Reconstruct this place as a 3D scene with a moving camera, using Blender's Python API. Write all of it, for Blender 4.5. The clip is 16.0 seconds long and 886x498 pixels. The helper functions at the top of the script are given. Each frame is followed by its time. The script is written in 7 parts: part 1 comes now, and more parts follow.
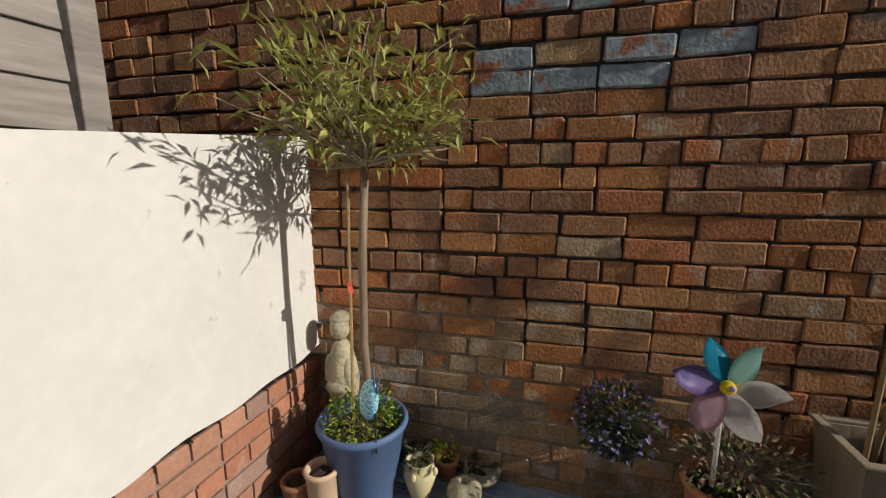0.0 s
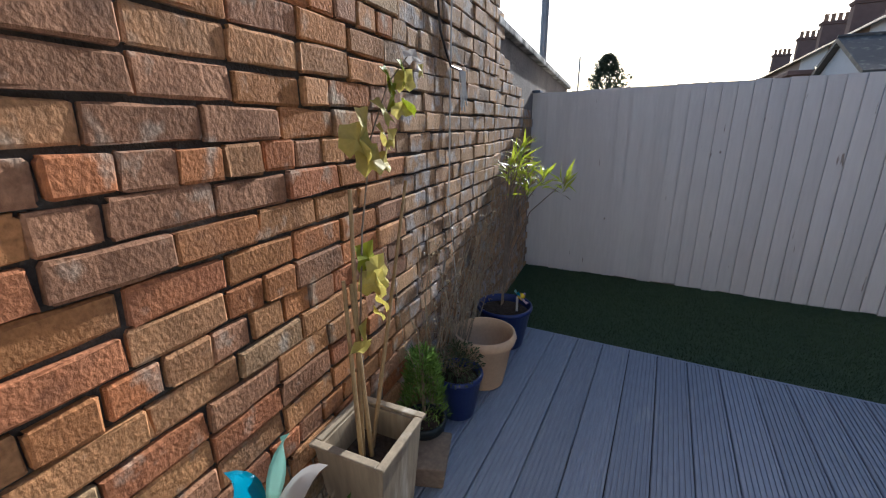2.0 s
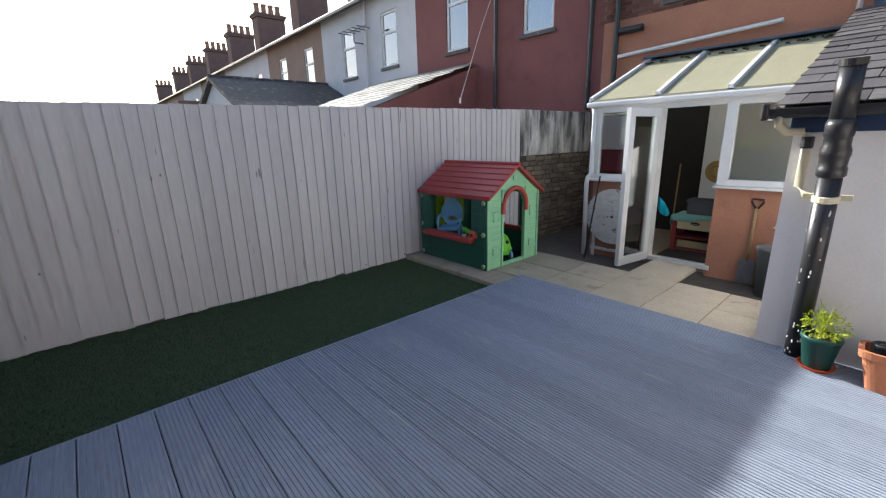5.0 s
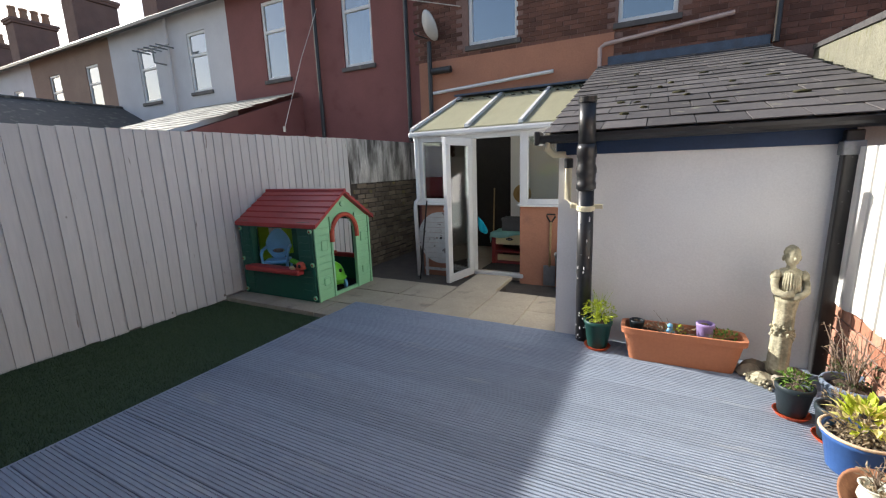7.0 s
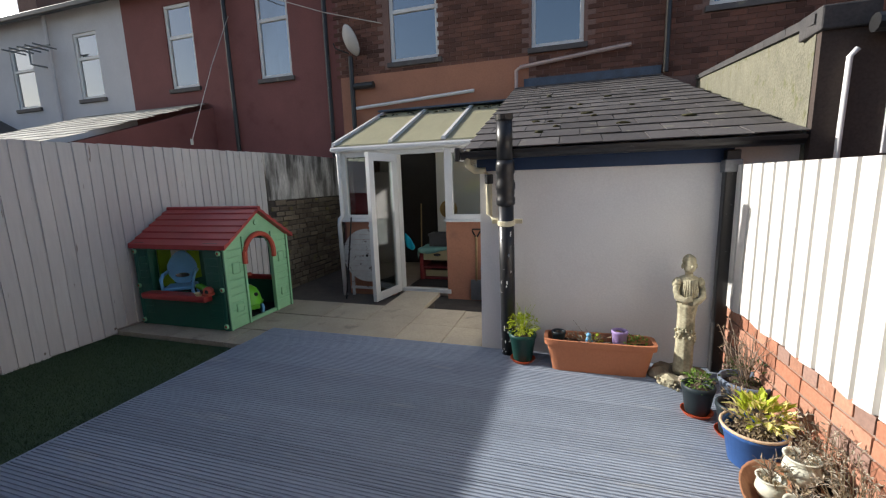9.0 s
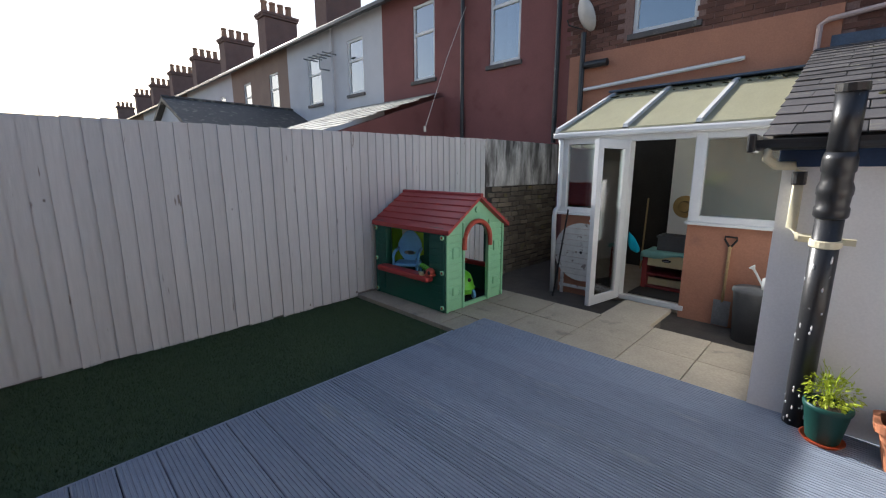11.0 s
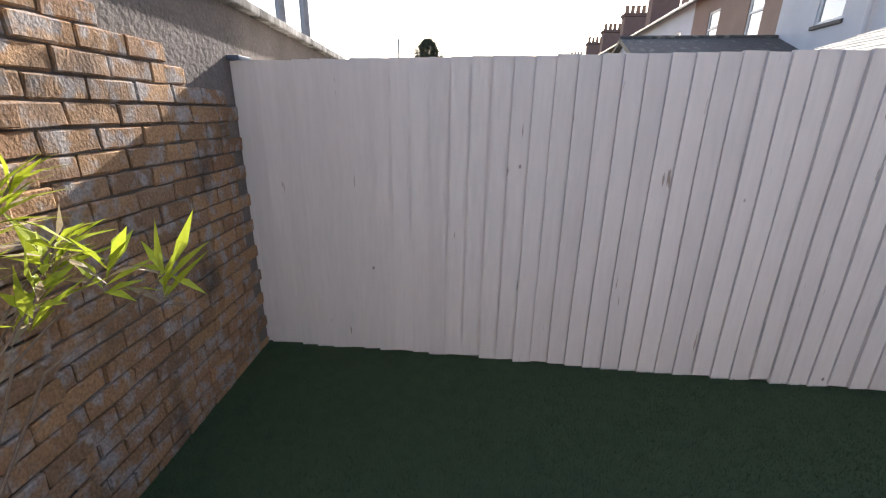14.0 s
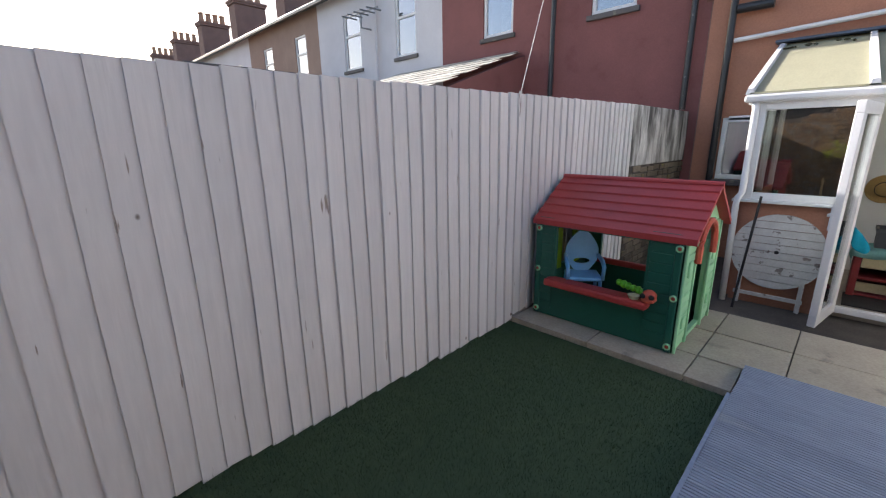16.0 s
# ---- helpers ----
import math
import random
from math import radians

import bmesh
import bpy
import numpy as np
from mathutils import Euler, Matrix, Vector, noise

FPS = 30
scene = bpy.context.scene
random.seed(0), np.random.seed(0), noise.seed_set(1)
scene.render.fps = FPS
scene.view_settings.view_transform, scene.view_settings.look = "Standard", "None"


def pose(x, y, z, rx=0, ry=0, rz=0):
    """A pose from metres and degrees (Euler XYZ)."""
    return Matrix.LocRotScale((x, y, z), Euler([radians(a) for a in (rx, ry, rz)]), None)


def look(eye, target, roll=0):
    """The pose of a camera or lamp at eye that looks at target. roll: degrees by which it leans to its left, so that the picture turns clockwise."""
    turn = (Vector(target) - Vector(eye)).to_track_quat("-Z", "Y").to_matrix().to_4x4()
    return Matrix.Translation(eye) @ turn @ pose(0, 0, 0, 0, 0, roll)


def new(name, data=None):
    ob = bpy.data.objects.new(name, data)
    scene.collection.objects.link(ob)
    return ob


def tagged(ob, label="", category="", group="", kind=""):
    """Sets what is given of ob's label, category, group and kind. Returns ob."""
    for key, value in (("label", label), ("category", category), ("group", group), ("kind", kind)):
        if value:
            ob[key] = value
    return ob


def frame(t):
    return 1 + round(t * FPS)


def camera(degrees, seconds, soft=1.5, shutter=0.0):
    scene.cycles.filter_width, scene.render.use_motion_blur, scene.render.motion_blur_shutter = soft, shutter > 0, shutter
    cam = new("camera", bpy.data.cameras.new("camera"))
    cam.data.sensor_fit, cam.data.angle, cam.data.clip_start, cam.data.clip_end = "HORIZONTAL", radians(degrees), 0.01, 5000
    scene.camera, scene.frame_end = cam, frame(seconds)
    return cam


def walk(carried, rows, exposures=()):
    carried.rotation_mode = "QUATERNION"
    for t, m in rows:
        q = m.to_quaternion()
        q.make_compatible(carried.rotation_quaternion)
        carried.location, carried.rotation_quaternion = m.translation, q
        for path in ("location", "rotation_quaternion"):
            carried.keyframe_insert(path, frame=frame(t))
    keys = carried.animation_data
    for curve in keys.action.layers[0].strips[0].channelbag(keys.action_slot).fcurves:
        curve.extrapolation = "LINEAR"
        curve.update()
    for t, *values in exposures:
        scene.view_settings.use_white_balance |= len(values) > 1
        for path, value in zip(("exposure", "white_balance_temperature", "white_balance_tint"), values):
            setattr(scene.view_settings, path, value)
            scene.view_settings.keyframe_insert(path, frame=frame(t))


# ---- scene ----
LENS = 94.5
cam = camera(LENS, 16.0, soft=1.2, shutter=0.0)
PATH = [
    (0, (0.125, 0.088, 1.302), (-0.557, 1.935, 0.954), -0.39),
    (0.5, (0.007, 0.313, 1.313), (-0.019, 2.276, 0.931), -2.24),
    (1, (-0.016, 0.587, 1.364), (0.593, 2.427, 0.868), -3.69),
    (1.5, (0.047, 0.768, 1.417), (1.223, 2.294, 0.879), -2.96),
    (2, (0.119, 0.827, 1.456), (1.806, 1.731, 0.878), -0.67),
    (2.5, (0.218, 0.762, 1.458), (2.081, 1.201, 0.878), -2.52),
    (3, (0.313, 0.722, 1.488), (2.235, 0.797, 0.938), -2.14),
    (3.5, (0.344, 0.800, 1.469), (2.249, 0.466, 0.959), -1.78),
    (4, (0.319, 0.917, 1.443), (2.101, 0.166, 0.934), -1.70),
    (4.5, (0.278, 0.973, 1.447), (1.894, -0.084, 0.925), -1.58),
    (7, (0.108, 0.798, 1.369), (1.009, -0.944, 0.976), -1.91),
    (7.5, (0.084, 0.777, 1.367), (0.821, -1.047, 1.006), -1.94),
    (8, (0.074, 0.780, 1.366), (0.646, -1.108, 1.034), -1.94),
    (10.5, (0.292, 0.506, 1.378), (1.213, -1.242, 1.069), -0.70),
    (11, (0.487, 0.502, 1.416), (1.865, -0.896, 1.033), -0.10),
    (11.5, (0.786, 0.488, 1.480), (2.460, -0.532, 1.082), 0.68),
    (12, (1.072, 0.371, 1.479), (2.907, -0.274, 1.012), 0.80),
    (12.5, (1.302, 0.303, 1.465), (3.195, 0.024, 0.885), 0.81),
    (13, (1.561, 0.386, 1.479), (3.442, 0.393, 0.801), 0.93),
    (13.5, (1.808, 0.487, 1.467), (3.674, 0.680, 0.773), 0.77),
    (14, (2.090, 0.554, 1.494), (3.973, 0.784, 0.860), 0.86),
    (14.5, (2.267, 0.669, 1.482), (4.161, 0.787, 0.853), 1.20),
    (15, (2.381, 0.768, 1.409), (4.270, 0.467, 0.825), 0.60),
    (15.5, (2.506, 0.746, 1.436), (4.257, -0.029, 0.861), -0.34),
    (16, (2.546, 0.690, 1.473), (3.912, -0.679, 0.965), -0.81),
]
EXPO = [(0.0, -0.3, 6500, 10), (0.5, 0.0, 6250, 10), (1.0, 0.52, 5950, 10), (1.5, 0.74, 5700, 10), (2.0, 0.9, 5650, 10), (2.5, 1.15, 5750, 10), (3.0, 1.35, 5950, 10), (3.5, 1.4, 5950, 10), (4.5, 1.35, 5950, 10), (7.0, 1.1, 6150, 10), (8.0, 0.8, 6200, 10), (10.5, 0.6, 6000, 10), (11.0, 0.95, 5900, 10), (12.0, 1.2, 6250, 14), (12.5, 1.2, 6350, 14), (13.0, 1.47, 6250, 14), (14.5, 1.75, 6250, 14), (15.5, 1.7, 6250, 14), (16.0, 1.65, 6200, 14)]
walk(cam, [(t, look(eye, target, roll)) for t, eye, target, roll in PATH], EXPO)

# ---- world and sun: clear winter afternoon, low sun over the east fence ----
SUN_EL, SUN_AZ = 24.4, -1.0
world = bpy.data.worlds.new("sky")
scene.world = world
world.use_nodes = True
wn, wl = world.node_tree.nodes, world.node_tree.links
sky = wn.new("ShaderNodeTexSky")
sky.sky_type, sky.sun_disc = "NISHITA", False
sky.sun_elevation, sky.sun_rotation = radians(SUN_EL), radians(90 - SUN_AZ)
sky.air_density, sky.dust_density, sky.ozone_density = 1.0, 2.0, 1.0
wn["Background"].inputs["Strength"].default_value = 0.10
wl.new(sky.outputs[0], wn["Background"].inputs["Color"])
sun_dir = Vector((math.cos(radians(SUN_EL)) * math.cos(radians(SUN_AZ)), math.cos(radians(SUN_EL)) * math.sin(radians(SUN_AZ)), math.sin(radians(SUN_EL))))
lamp = bpy.data.lights.new("sun", "SUN")
lamp.energy, lamp.angle, lamp.color = 5.0, radians(0.6), (1.0, 0.93, 0.83)
sun = new("sun", lamp)
sun.matrix_world = look(sun_dir * 40, (0, 0, 0))


# ---- materials ----
def mat(name, col, col2=None, mix=0.5, scale=6.0, rough=0.8, grain=0.12, gscale=60.0, bump=0.3, bscale=80.0, metal=0.0, rand="", spread=0.0,
        hue=None, patch=None, pscale=3.0, pmin=0.55, pmax=0.65, stretch=(1, 1, 1), spec=0.3, bdist=0.004, transmit=0.0, soot=0.0, knots=0.0):
    """A procedural material in world space: two colours by large noise, fine grain, optional flaking patches, bump."""
    m = bpy.data.materials.new(name)
    m.use_nodes = True
    n, l = m.node_tree.nodes, m.node_tree.links
    b = n["Principled BSDF"]
    b.inputs["Roughness"].default_value, b.inputs["Metallic"].default_value = rough, metal
    b.inputs["Specular IOR Level"].default_value = spec
    geo = n.new("ShaderNodeNewGeometry")
    mp = n.new("ShaderNodeMapping")
    mp.inputs["Scale"].default_value = stretch
    l.new(geo.outputs["Position"], mp.inputs["Vector"])

    def nz(s, detail=4.0, offset=None):
        t = n.new("ShaderNodeTexNoise")
        t.inputs["Scale"].default_value, t.inputs["Detail"].default_value = s, detail
        l.new(mp.outputs[0], t.inputs["Vector"])
        return t.outputs["Fac"]

    def ramp(fac, lo, hi):
        r = n.new("ShaderNodeMapRange")
        r.inputs["From Min"].default_value, r.inputs["From Max"].default_value = lo, hi
        l.new(fac, r.inputs["Value"])
        return r.outputs[0]

    def blend(fac, a, c, kind="MIX"):
        x = n.new("ShaderNodeMix")
        x.data_type, x.blend_type = "RGBA", kind
        for key, v in ((0, fac), (6, a), (7, c)):
            if hasattr(v, "links"):
                l.new(v, x.inputs[key])
            else:
                x.inputs[key].default_value = v if key == 0 else (*v, 1)
        return x.outputs[2]

    c = blend(ramp(nz(scale), 0.5 - mix / 2, 0.5 + mix / 2), col, col2 or tuple(v * 0.8 for v in col))
    src = None
    if rand == "obj":
        src = n.new("ShaderNodeObjectInfo").outputs["Random"]
    elif rand == "isl":
        src = geo.outputs["Random Per Island"]
    if src is not None:
        if hue:
            cr = n.new("ShaderNodeValToRGB")
            cr.color_ramp.interpolation = "CONSTANT"
            for i, h in enumerate(hue):
                e = cr.color_ramp.elements[i] if i < 2 else cr.color_ramp.elements.new(0.5)
                e.position, e.color = i / len(hue), (*h, 1)
            l.new(src, cr.inputs[0])
            c = blend(0.75, c, cr.outputs[0])
        if spread:
            mr = n.new("ShaderNodeMapRange")
            mr.inputs["To Min"].default_value, mr.inputs["To Max"].default_value = 1 - spread, 1 + spread
            ml = n.new("ShaderNodeMath")
            ml.operation = "FRACT"
            mm = n.new("ShaderNodeMath")
            mm.operation, mm.inputs[1].default_value = "MULTIPLY", 7.31
            l.new(src, mm.inputs[0]), l.new(mm.outputs[0], ml.inputs[0]), l.new(ml.outputs[0], mr.inputs["Value"])
            c = blend(1.0, c, mr.outputs[0], "MULTIPLY")
    if patch:
        c = blend(ramp(nz(pscale, 8.0), pmin, pmax), c, patch)
    if soot:
        c = blend(ramp(nz(soot, 7.0), 0.55, 0.80), c, (0.085, 0.068, 0.055))
    if knots:
        flat, vor = n.new("ShaderNodeMapping"), n.new("ShaderNodeTexVoronoi")
        flat.inputs["Scale"].default_value = (0, 1.3, 0.9)
        vor.inputs["Scale"].default_value = knots
        l.new(geo.outputs["Position"], flat.inputs["Vector"]), l.new(flat.outputs[0], vor.inputs["Vector"])
        c = blend(ramp(vor.outputs["Distance"], 0.040, 0.022), c, (0.20, 0.16, 0.125))
    g = n.new("ShaderNodeMapRange")
    g.inputs["To Min"].default_value, g.inputs["To Max"].default_value = 1 - grain * 2, 1 + grain * 2
    l.new(nz(gscale, 6.0), g.inputs["Value"])
    c = blend(1.0, c, g.outputs[0], "MULTIPLY")
    l.new(c, b.inputs["Base Color"])
    if bump:
        bp = n.new("ShaderNodeBump")
        bp.inputs["Strength"].default_value, bp.inputs["Distance"].default_value = bump, bdist
        l.new(nz(bscale, 8.0), bp.inputs["Height"])
        l.new(bp.outputs[0], b.inputs["Normal"])
    if transmit:
        tr = n.new("ShaderNodeBsdfTranslucent")
        ms = n.new("ShaderNodeMixShader")
        ms.inputs[0].default_value = transmit
        l.new(c, tr.inputs["Color"])
        l.new(b.outputs[0], ms.inputs[1]), l.new(tr.outputs[0], ms.inputs[2])
        l.new(ms.outputs[0], n["Material Output"].inputs["Surface"])
    return m


def glass_mat(name, tint=(0.9, 0.95, 0.95), rough=0.02, solid=0.0):
    """A window pane: a thin sheet that lets light through and mirrors by its angle."""
    m = bpy.data.materials.new(name)
    m.use_nodes = True
    n, l = m.node_tree.nodes, m.node_tree.links
    tr, gl, mx, fr = n.new("ShaderNodeBsdfTransparent"), n.new("ShaderNodeBsdfGlossy"), n.new("ShaderNodeMixShader"), n.new("ShaderNodeFresnel")
    tr.inputs[0].default_value, gl.inputs["Roughness"].default_value = (*tint, 1), rough
    ad = n.new("ShaderNodeMath")
    ad.operation, ad.inputs[1].default_value = "ADD", solid
    fr.inputs[0].default_value = 1.5
    l.new(fr.outputs[0], ad.inputs[0]), l.new(ad.outputs[0], mx.inputs[0]), l.new(tr.outputs[0], mx.inputs[1]), l.new(gl.outputs[0], mx.inputs[2])
    l.new(mx.outputs[0], n["Material Output"].inputs["Surface"])
    return m


BRICK_HUES = [(0.385, 0.167, 0.064), (0.407, 0.187, 0.070), (0.374, 0.137, 0.054), (0.385, 0.199, 0.087), (0.335, 0.128, 0.060), (0.396, 0.214, 0.102), (0.270, 0.145, 0.086), (0.419, 0.179, 0.064), (0.357, 0.141, 0.064), (0.363, 0.204, 0.102), (0.385, 0.154, 0.059), (0.358, 0.216, 0.113)]
brick_kw = dict(mix=0.4, scale=9, rough=0.92, grain=0.34, gscale=95, bump=0.75, bscale=95, bdist=0.006, patch=(0.40, 0.34, 0.26), pscale=11.0, pmin=0.60, pmax=0.76, spread=0.18, hue=BRICK_HUES, soot=3.3, stretch=(1, 1, 0.8))
m_brick = mat("old_brick", (0.32, 0.145, 0.048), (0.26, 0.11, 0.045), rand="obj", **brick_kw)
m_brick_rest = mat("old_brick_far", (0.32, 0.145, 0.048), (0.26, 0.11, 0.045), rand="isl", **brick_kw)
m_brick_tan = mat("rain_washed_brick", (0.33, 0.215, 0.12), (0.27, 0.175, 0.10), rand="obj", **{**brick_kw, "patch": (0.42, 0.37, 0.30), "pmin": 0.55, "hue": [(0.34, 0.225, 0.115), (0.31, 0.215, 0.13), (0.30, 0.185, 0.095), (0.33, 0.245, 0.155)]})
brick_kw.update(patch=(0.36, 0.32, 0.285), pmin=0.50, pmax=0.64, pscale=14.0, hue=[(0.37, 0.225, 0.115), (0.31, 0.185, 0.10), (0.39, 0.235, 0.115), (0.28, 0.18, 0.105), (0.36, 0.26, 0.15)])
m_brick_lime = mat("limewashed_brick", (0.33, 0.205, 0.115), (0.27, 0.175, 0.105), rand="isl", **brick_kw)
m_brick_blue = mat("painted_brick", (0.30, 0.36, 0.38), (0.20, 0.24, 0.26), rough=0.8, grain=0.3, gscale=50, bump=0.7, bscale=80, bdist=0.005, patch=(0.30, 0.13, 0.07), pscale=11, pmin=0.5, pmax=0.58, mix=0.3, scale=14)
m_mortar = mat("sooty_mortar", (0.045, 0.038, 0.032), (0.09, 0.078, 0.066), scale=7, rough=0.95, grain=0.3, bump=0.8, bscale=60, bdist=0.01, patch=(0.22, 0.20, 0.175), pscale=3.5, pmin=0.6, pmax=0.75)
m_redbrick = mat("smooth_red_brick", (0.40, 0.19, 0.115), (0.33, 0.155, 0.10), rough=0.8, grain=0.16, bump=0.3, rand="obj", spread=0.15, hue=[(0.40, 0.185, 0.115), (0.35, 0.15, 0.09), (0.38, 0.20, 0.135), (0.24, 0.17, 0.145), (0.42, 0.205, 0.12)], patch=(0.42, 0.33, 0.26), pscale=7, pmin=0.62, pmax=0.78)
m_pointing = mat("pale_lime_pointing", (0.25, 0.205, 0.145), (0.17, 0.14, 0.105), scale=9, rough=0.95, grain=0.25, bump=0.8, bscale=70, bdist=0.008)
m_redmortar = mat("grey_mortar", (0.30, 0.24, 0.20), (0.2, 0.15, 0.12), rough=0.95, bump=0.5)
m_render = mat("grey_render", (0.155, 0.135, 0.115), (0.23, 0.20, 0.175), scale=5, rough=0.95, grain=0.2, bump=0.8, bscale=40, bdist=0.01)
m_render_stain = mat("stained_render", (0.62, 0.60, 0.56), (0.20, 0.19, 0.17), mix=0.3, scale=7, rough=0.95, grain=0.25, bump=0.6, stretch=(1, 1, 0.22), bdist=0.008, patch=(0.09, 0.085, 0.075), pscale=6, pmin=0.52, pmax=0.64)
m_white_sheet = mat("white_painted_sheet", (0.64, 0.625, 0.59), (0.58, 0.565, 0.53), scale=3, rough=0.55, grain=0.04, gscale=25, bump=0.25, bscale=14, bdist=0.006, patch=(0.44, 0.42, 0.37), pscale=11, pmin=0.69, pmax=0.74)
m_white_wall = mat("white_masonry_paint", (0.74, 0.73, 0.71), (0.68, 0.67, 0.66), scale=2.5, rough=0.85, grain=0.05, gscale=90, bump=0.35, bscale=55, bdist=0.004)
m_fence = mat("offwhite_fence_paint", (0.69, 0.66, 0.625), (0.635, 0.605, 0.575), scale=3, knots=2.4, rough=0.7, grain=0.05, gscale=40, bump=0.35, bscale=60, bdist=0.003, rand="obj", spread=0.05, stretch=(1, 1, 0.12), patch=(0.30, 0.25, 0.21), pscale=26, pmin=0.70, pmax=0.73)
m_greywood = mat("weathered_timber", (0.29, 0.265, 0.24), (0.18, 0.16, 0.145), scale=9, rough=0.9, grain=0.25, gscale=45, bump=0.6, bscale=50, stretch=(1, 0.12, 1), bdist=0.004, rand="obj", spread=0.1)
m_deck = mat("blue_grey_decking_paint", (0.30, 0.34, 0.405), (0.255, 0.293, 0.352), scale=3, rough=0.55, grain=0.1, gscale=45, bump=0.3, bscale=60, stretch=(0.25, 1, 1), rand="obj", spread=0.07, patch=(0.36, 0.38, 0.40), pscale=6, pmin=0.62, pmax=0.74)
m_under = mat("void_shade", (0.03, 0.03, 0.035), rough=1, bump=0)
m_grass = mat("artificial_turf", (0.048, 0.078, 0.034), (0.065, 0.10, 0.042), scale=12, rough=0.75, grain=0.3, gscale=200, bump=0.6, bscale=300, rand="isl", spread=0.3)
m_slab = mat("buff_paving_slab", (0.41, 0.355, 0.265), (0.34, 0.295, 0.225), scale=4, rough=0.9, grain=0.14, bump=0.3, rand="obj", spread=0.08, patch=(0.24, 0.21, 0.17), pscale=5, pmin=0.62, pmax=0.75)
# damp yard concrete; on the step base its darkness stands for shade
m_pit = mat("damp_concrete_and_step_shade", (0.075, 0.066, 0.058), (0.11, 0.095, 0.08), rough=0.8, grain=0.2, bump=0.4)
m_upvc = mat("white_upvc", (0.70, 0.70, 0.69), (0.65, 0.65, 0.64), rough=0.35, grain=0.03, bump=0.05, spec=0.5)
m_glass = glass_mat("window_glass", (0.85, 0.9, 0.9), 0.03, 0.17)
m_dark_glass = glass_mat("house_window_glass", (0.45, 0.5, 0.55), 0.03, 0.35)
m_poly = mat("cream_polycarbonate", (0.60, 0.58, 0.42), (0.54, 0.52, 0.37), rough=0.4, grain=0.06, bump=0.1, transmit=0.45, stretch=(1, 0.1, 1))
m_orange = mat("terracotta_masonry_paint", (0.42, 0.20, 0.125), (0.36, 0.17, 0.11), scale=3, rough=0.85, grain=0.1, bump=0.3, patch=(0.33, 0.16, 0.11), pscale=4, pmin=0.64, pmax=0.78)
m_redrender = mat("oxblood_render", (0.225, 0.092, 0.085), (0.185, 0.078, 0.072), scale=2, rough=0.85, grain=0.1, bump=0.25, patch=(0.16, 0.05, 0.05), pscale=2, pmin=0.6, pmax=0.8)
m_greyrender = mat("pale_grey_render", (0.62, 0.61, 0.62), (0.55, 0.54, 0.55), scale=2, rough=0.9, grain=0.08, bump=0.3)
m_brownrender = mat("brown_pebbledash", (0.32, 0.23, 0.18), (0.27, 0.19, 0.15), scale=2, rough=0.95, grain=0.2, bump=0.5)
m_blue = mat("navy_fascia_paint", (0.025, 0.05, 0.115), (0.02, 0.04, 0.09), rough=0.5, grain=0.1, bump=0.1)
m_black = mat("black_plastic", (0.016, 0.016, 0.017), (0.025, 0.025, 0.026), rough=0.35, grain=0.15, bump=0.15, patch=(0.2, 0.2, 0.2), pscale=25, pmin=0.70, pmax=0.74, spec=0.5)
m_cream = mat("cream_pipe", (0.66, 0.60, 0.42), rough=0.5, grain=0.05, bump=0.1)
m_slate = mat("roof_slate", (0.115, 0.105, 0.10), (0.085, 0.08, 0.08), scale=5, rough=0.7, grain=0.15, bump=0.35, rand="obj", spread=0.22, patch=(0.20, 0.19, 0.15), pscale=8, pmin=0.62, pmax=0.72)
m_slate_rest = mat("roof_slate_far", (0.12, 0.11, 0.10), (0.09, 0.085, 0.08), scale=5, rough=0.7, grain=0.15, bump=0.35, rand="isl", spread=0.25, patch=(0.24, 0.22, 0.18), pscale=6, pmin=0.58, pmax=0.70)
m_lead = mat("blue_grey_flashing", (0.10, 0.14, 0.20), (0.07, 0.08, 0.10), rough=0.6, grain=0.2, bump=0.4)
m_green_d = mat("dark_green_plastic", (0.012, 0.10, 0.065), (0.010, 0.085, 0.055), rough=0.4, grain=0.05, bump=0.1, spec=0.5)
m_green_l = mat("pale_green_plastic", (0.30, 0.60, 0.34), (0.27, 0.55, 0.31), rough=0.4, grain=0.04, bump=0.1, spec=0.5)
m_lime = mat("lime_plastic", (0.30, 0.52, 0.03), rough=0.4, grain=0.04, bump=0.1, transmit=0.35)
m_green_toy = mat("bright_green_plastic", (0.16, 0.58, 0.03), rough=0.3, grain=0.03, bump=0.0, spec=0.5)
m_red = mat("faded_red_plastic", (0.42, 0.045, 0.04), (0.34, 0.038, 0.035), scale=4, rough=0.45, grain=0.08, bump=0.15, spec=0.5)
m_salmon = mat("salmon_red_plastic", (0.52, 0.10, 0.06), rough=0.4, grain=0.05, bump=0.1)
m_blue_toy = mat("sky_blue_plastic", (0.16, 0.42, 0.70), rough=0.35, grain=0.04, bump=0.0, spec=0.5)
m_stone = mat("aged_cast_stone", (0.46, 0.42, 0.29), (0.32, 0.295, 0.20), scale=14, mix=0.3, rough=0.95, grain=0.25, bump=0.8, bscale=70, bdist=0.005, patch=(0.20, 0.19, 0.13), pscale=10, pmin=0.56, pmax=0.66)
m_terra = mat("terracotta_plastic", (0.50, 0.20, 0.10), (0.46, 0.18, 0.09), rough=0.6, grain=0.06, bump=0.15)
m_terra_old = mat("old_terracotta", (0.35, 0.165, 0.085), (0.27, 0.13, 0.07), scale=10, rough=0.85, grain=0.2, bump=0.4, patch=(0.45, 0.36, 0.26), pscale=8, pmin=0.6, pmax=0.7)
m_buff = mat("buff_terracotta", (0.60, 0.44, 0.29), (0.53, 0.38, 0.25), scale=6, rough=0.8, grain=0.07, bump=0.2)
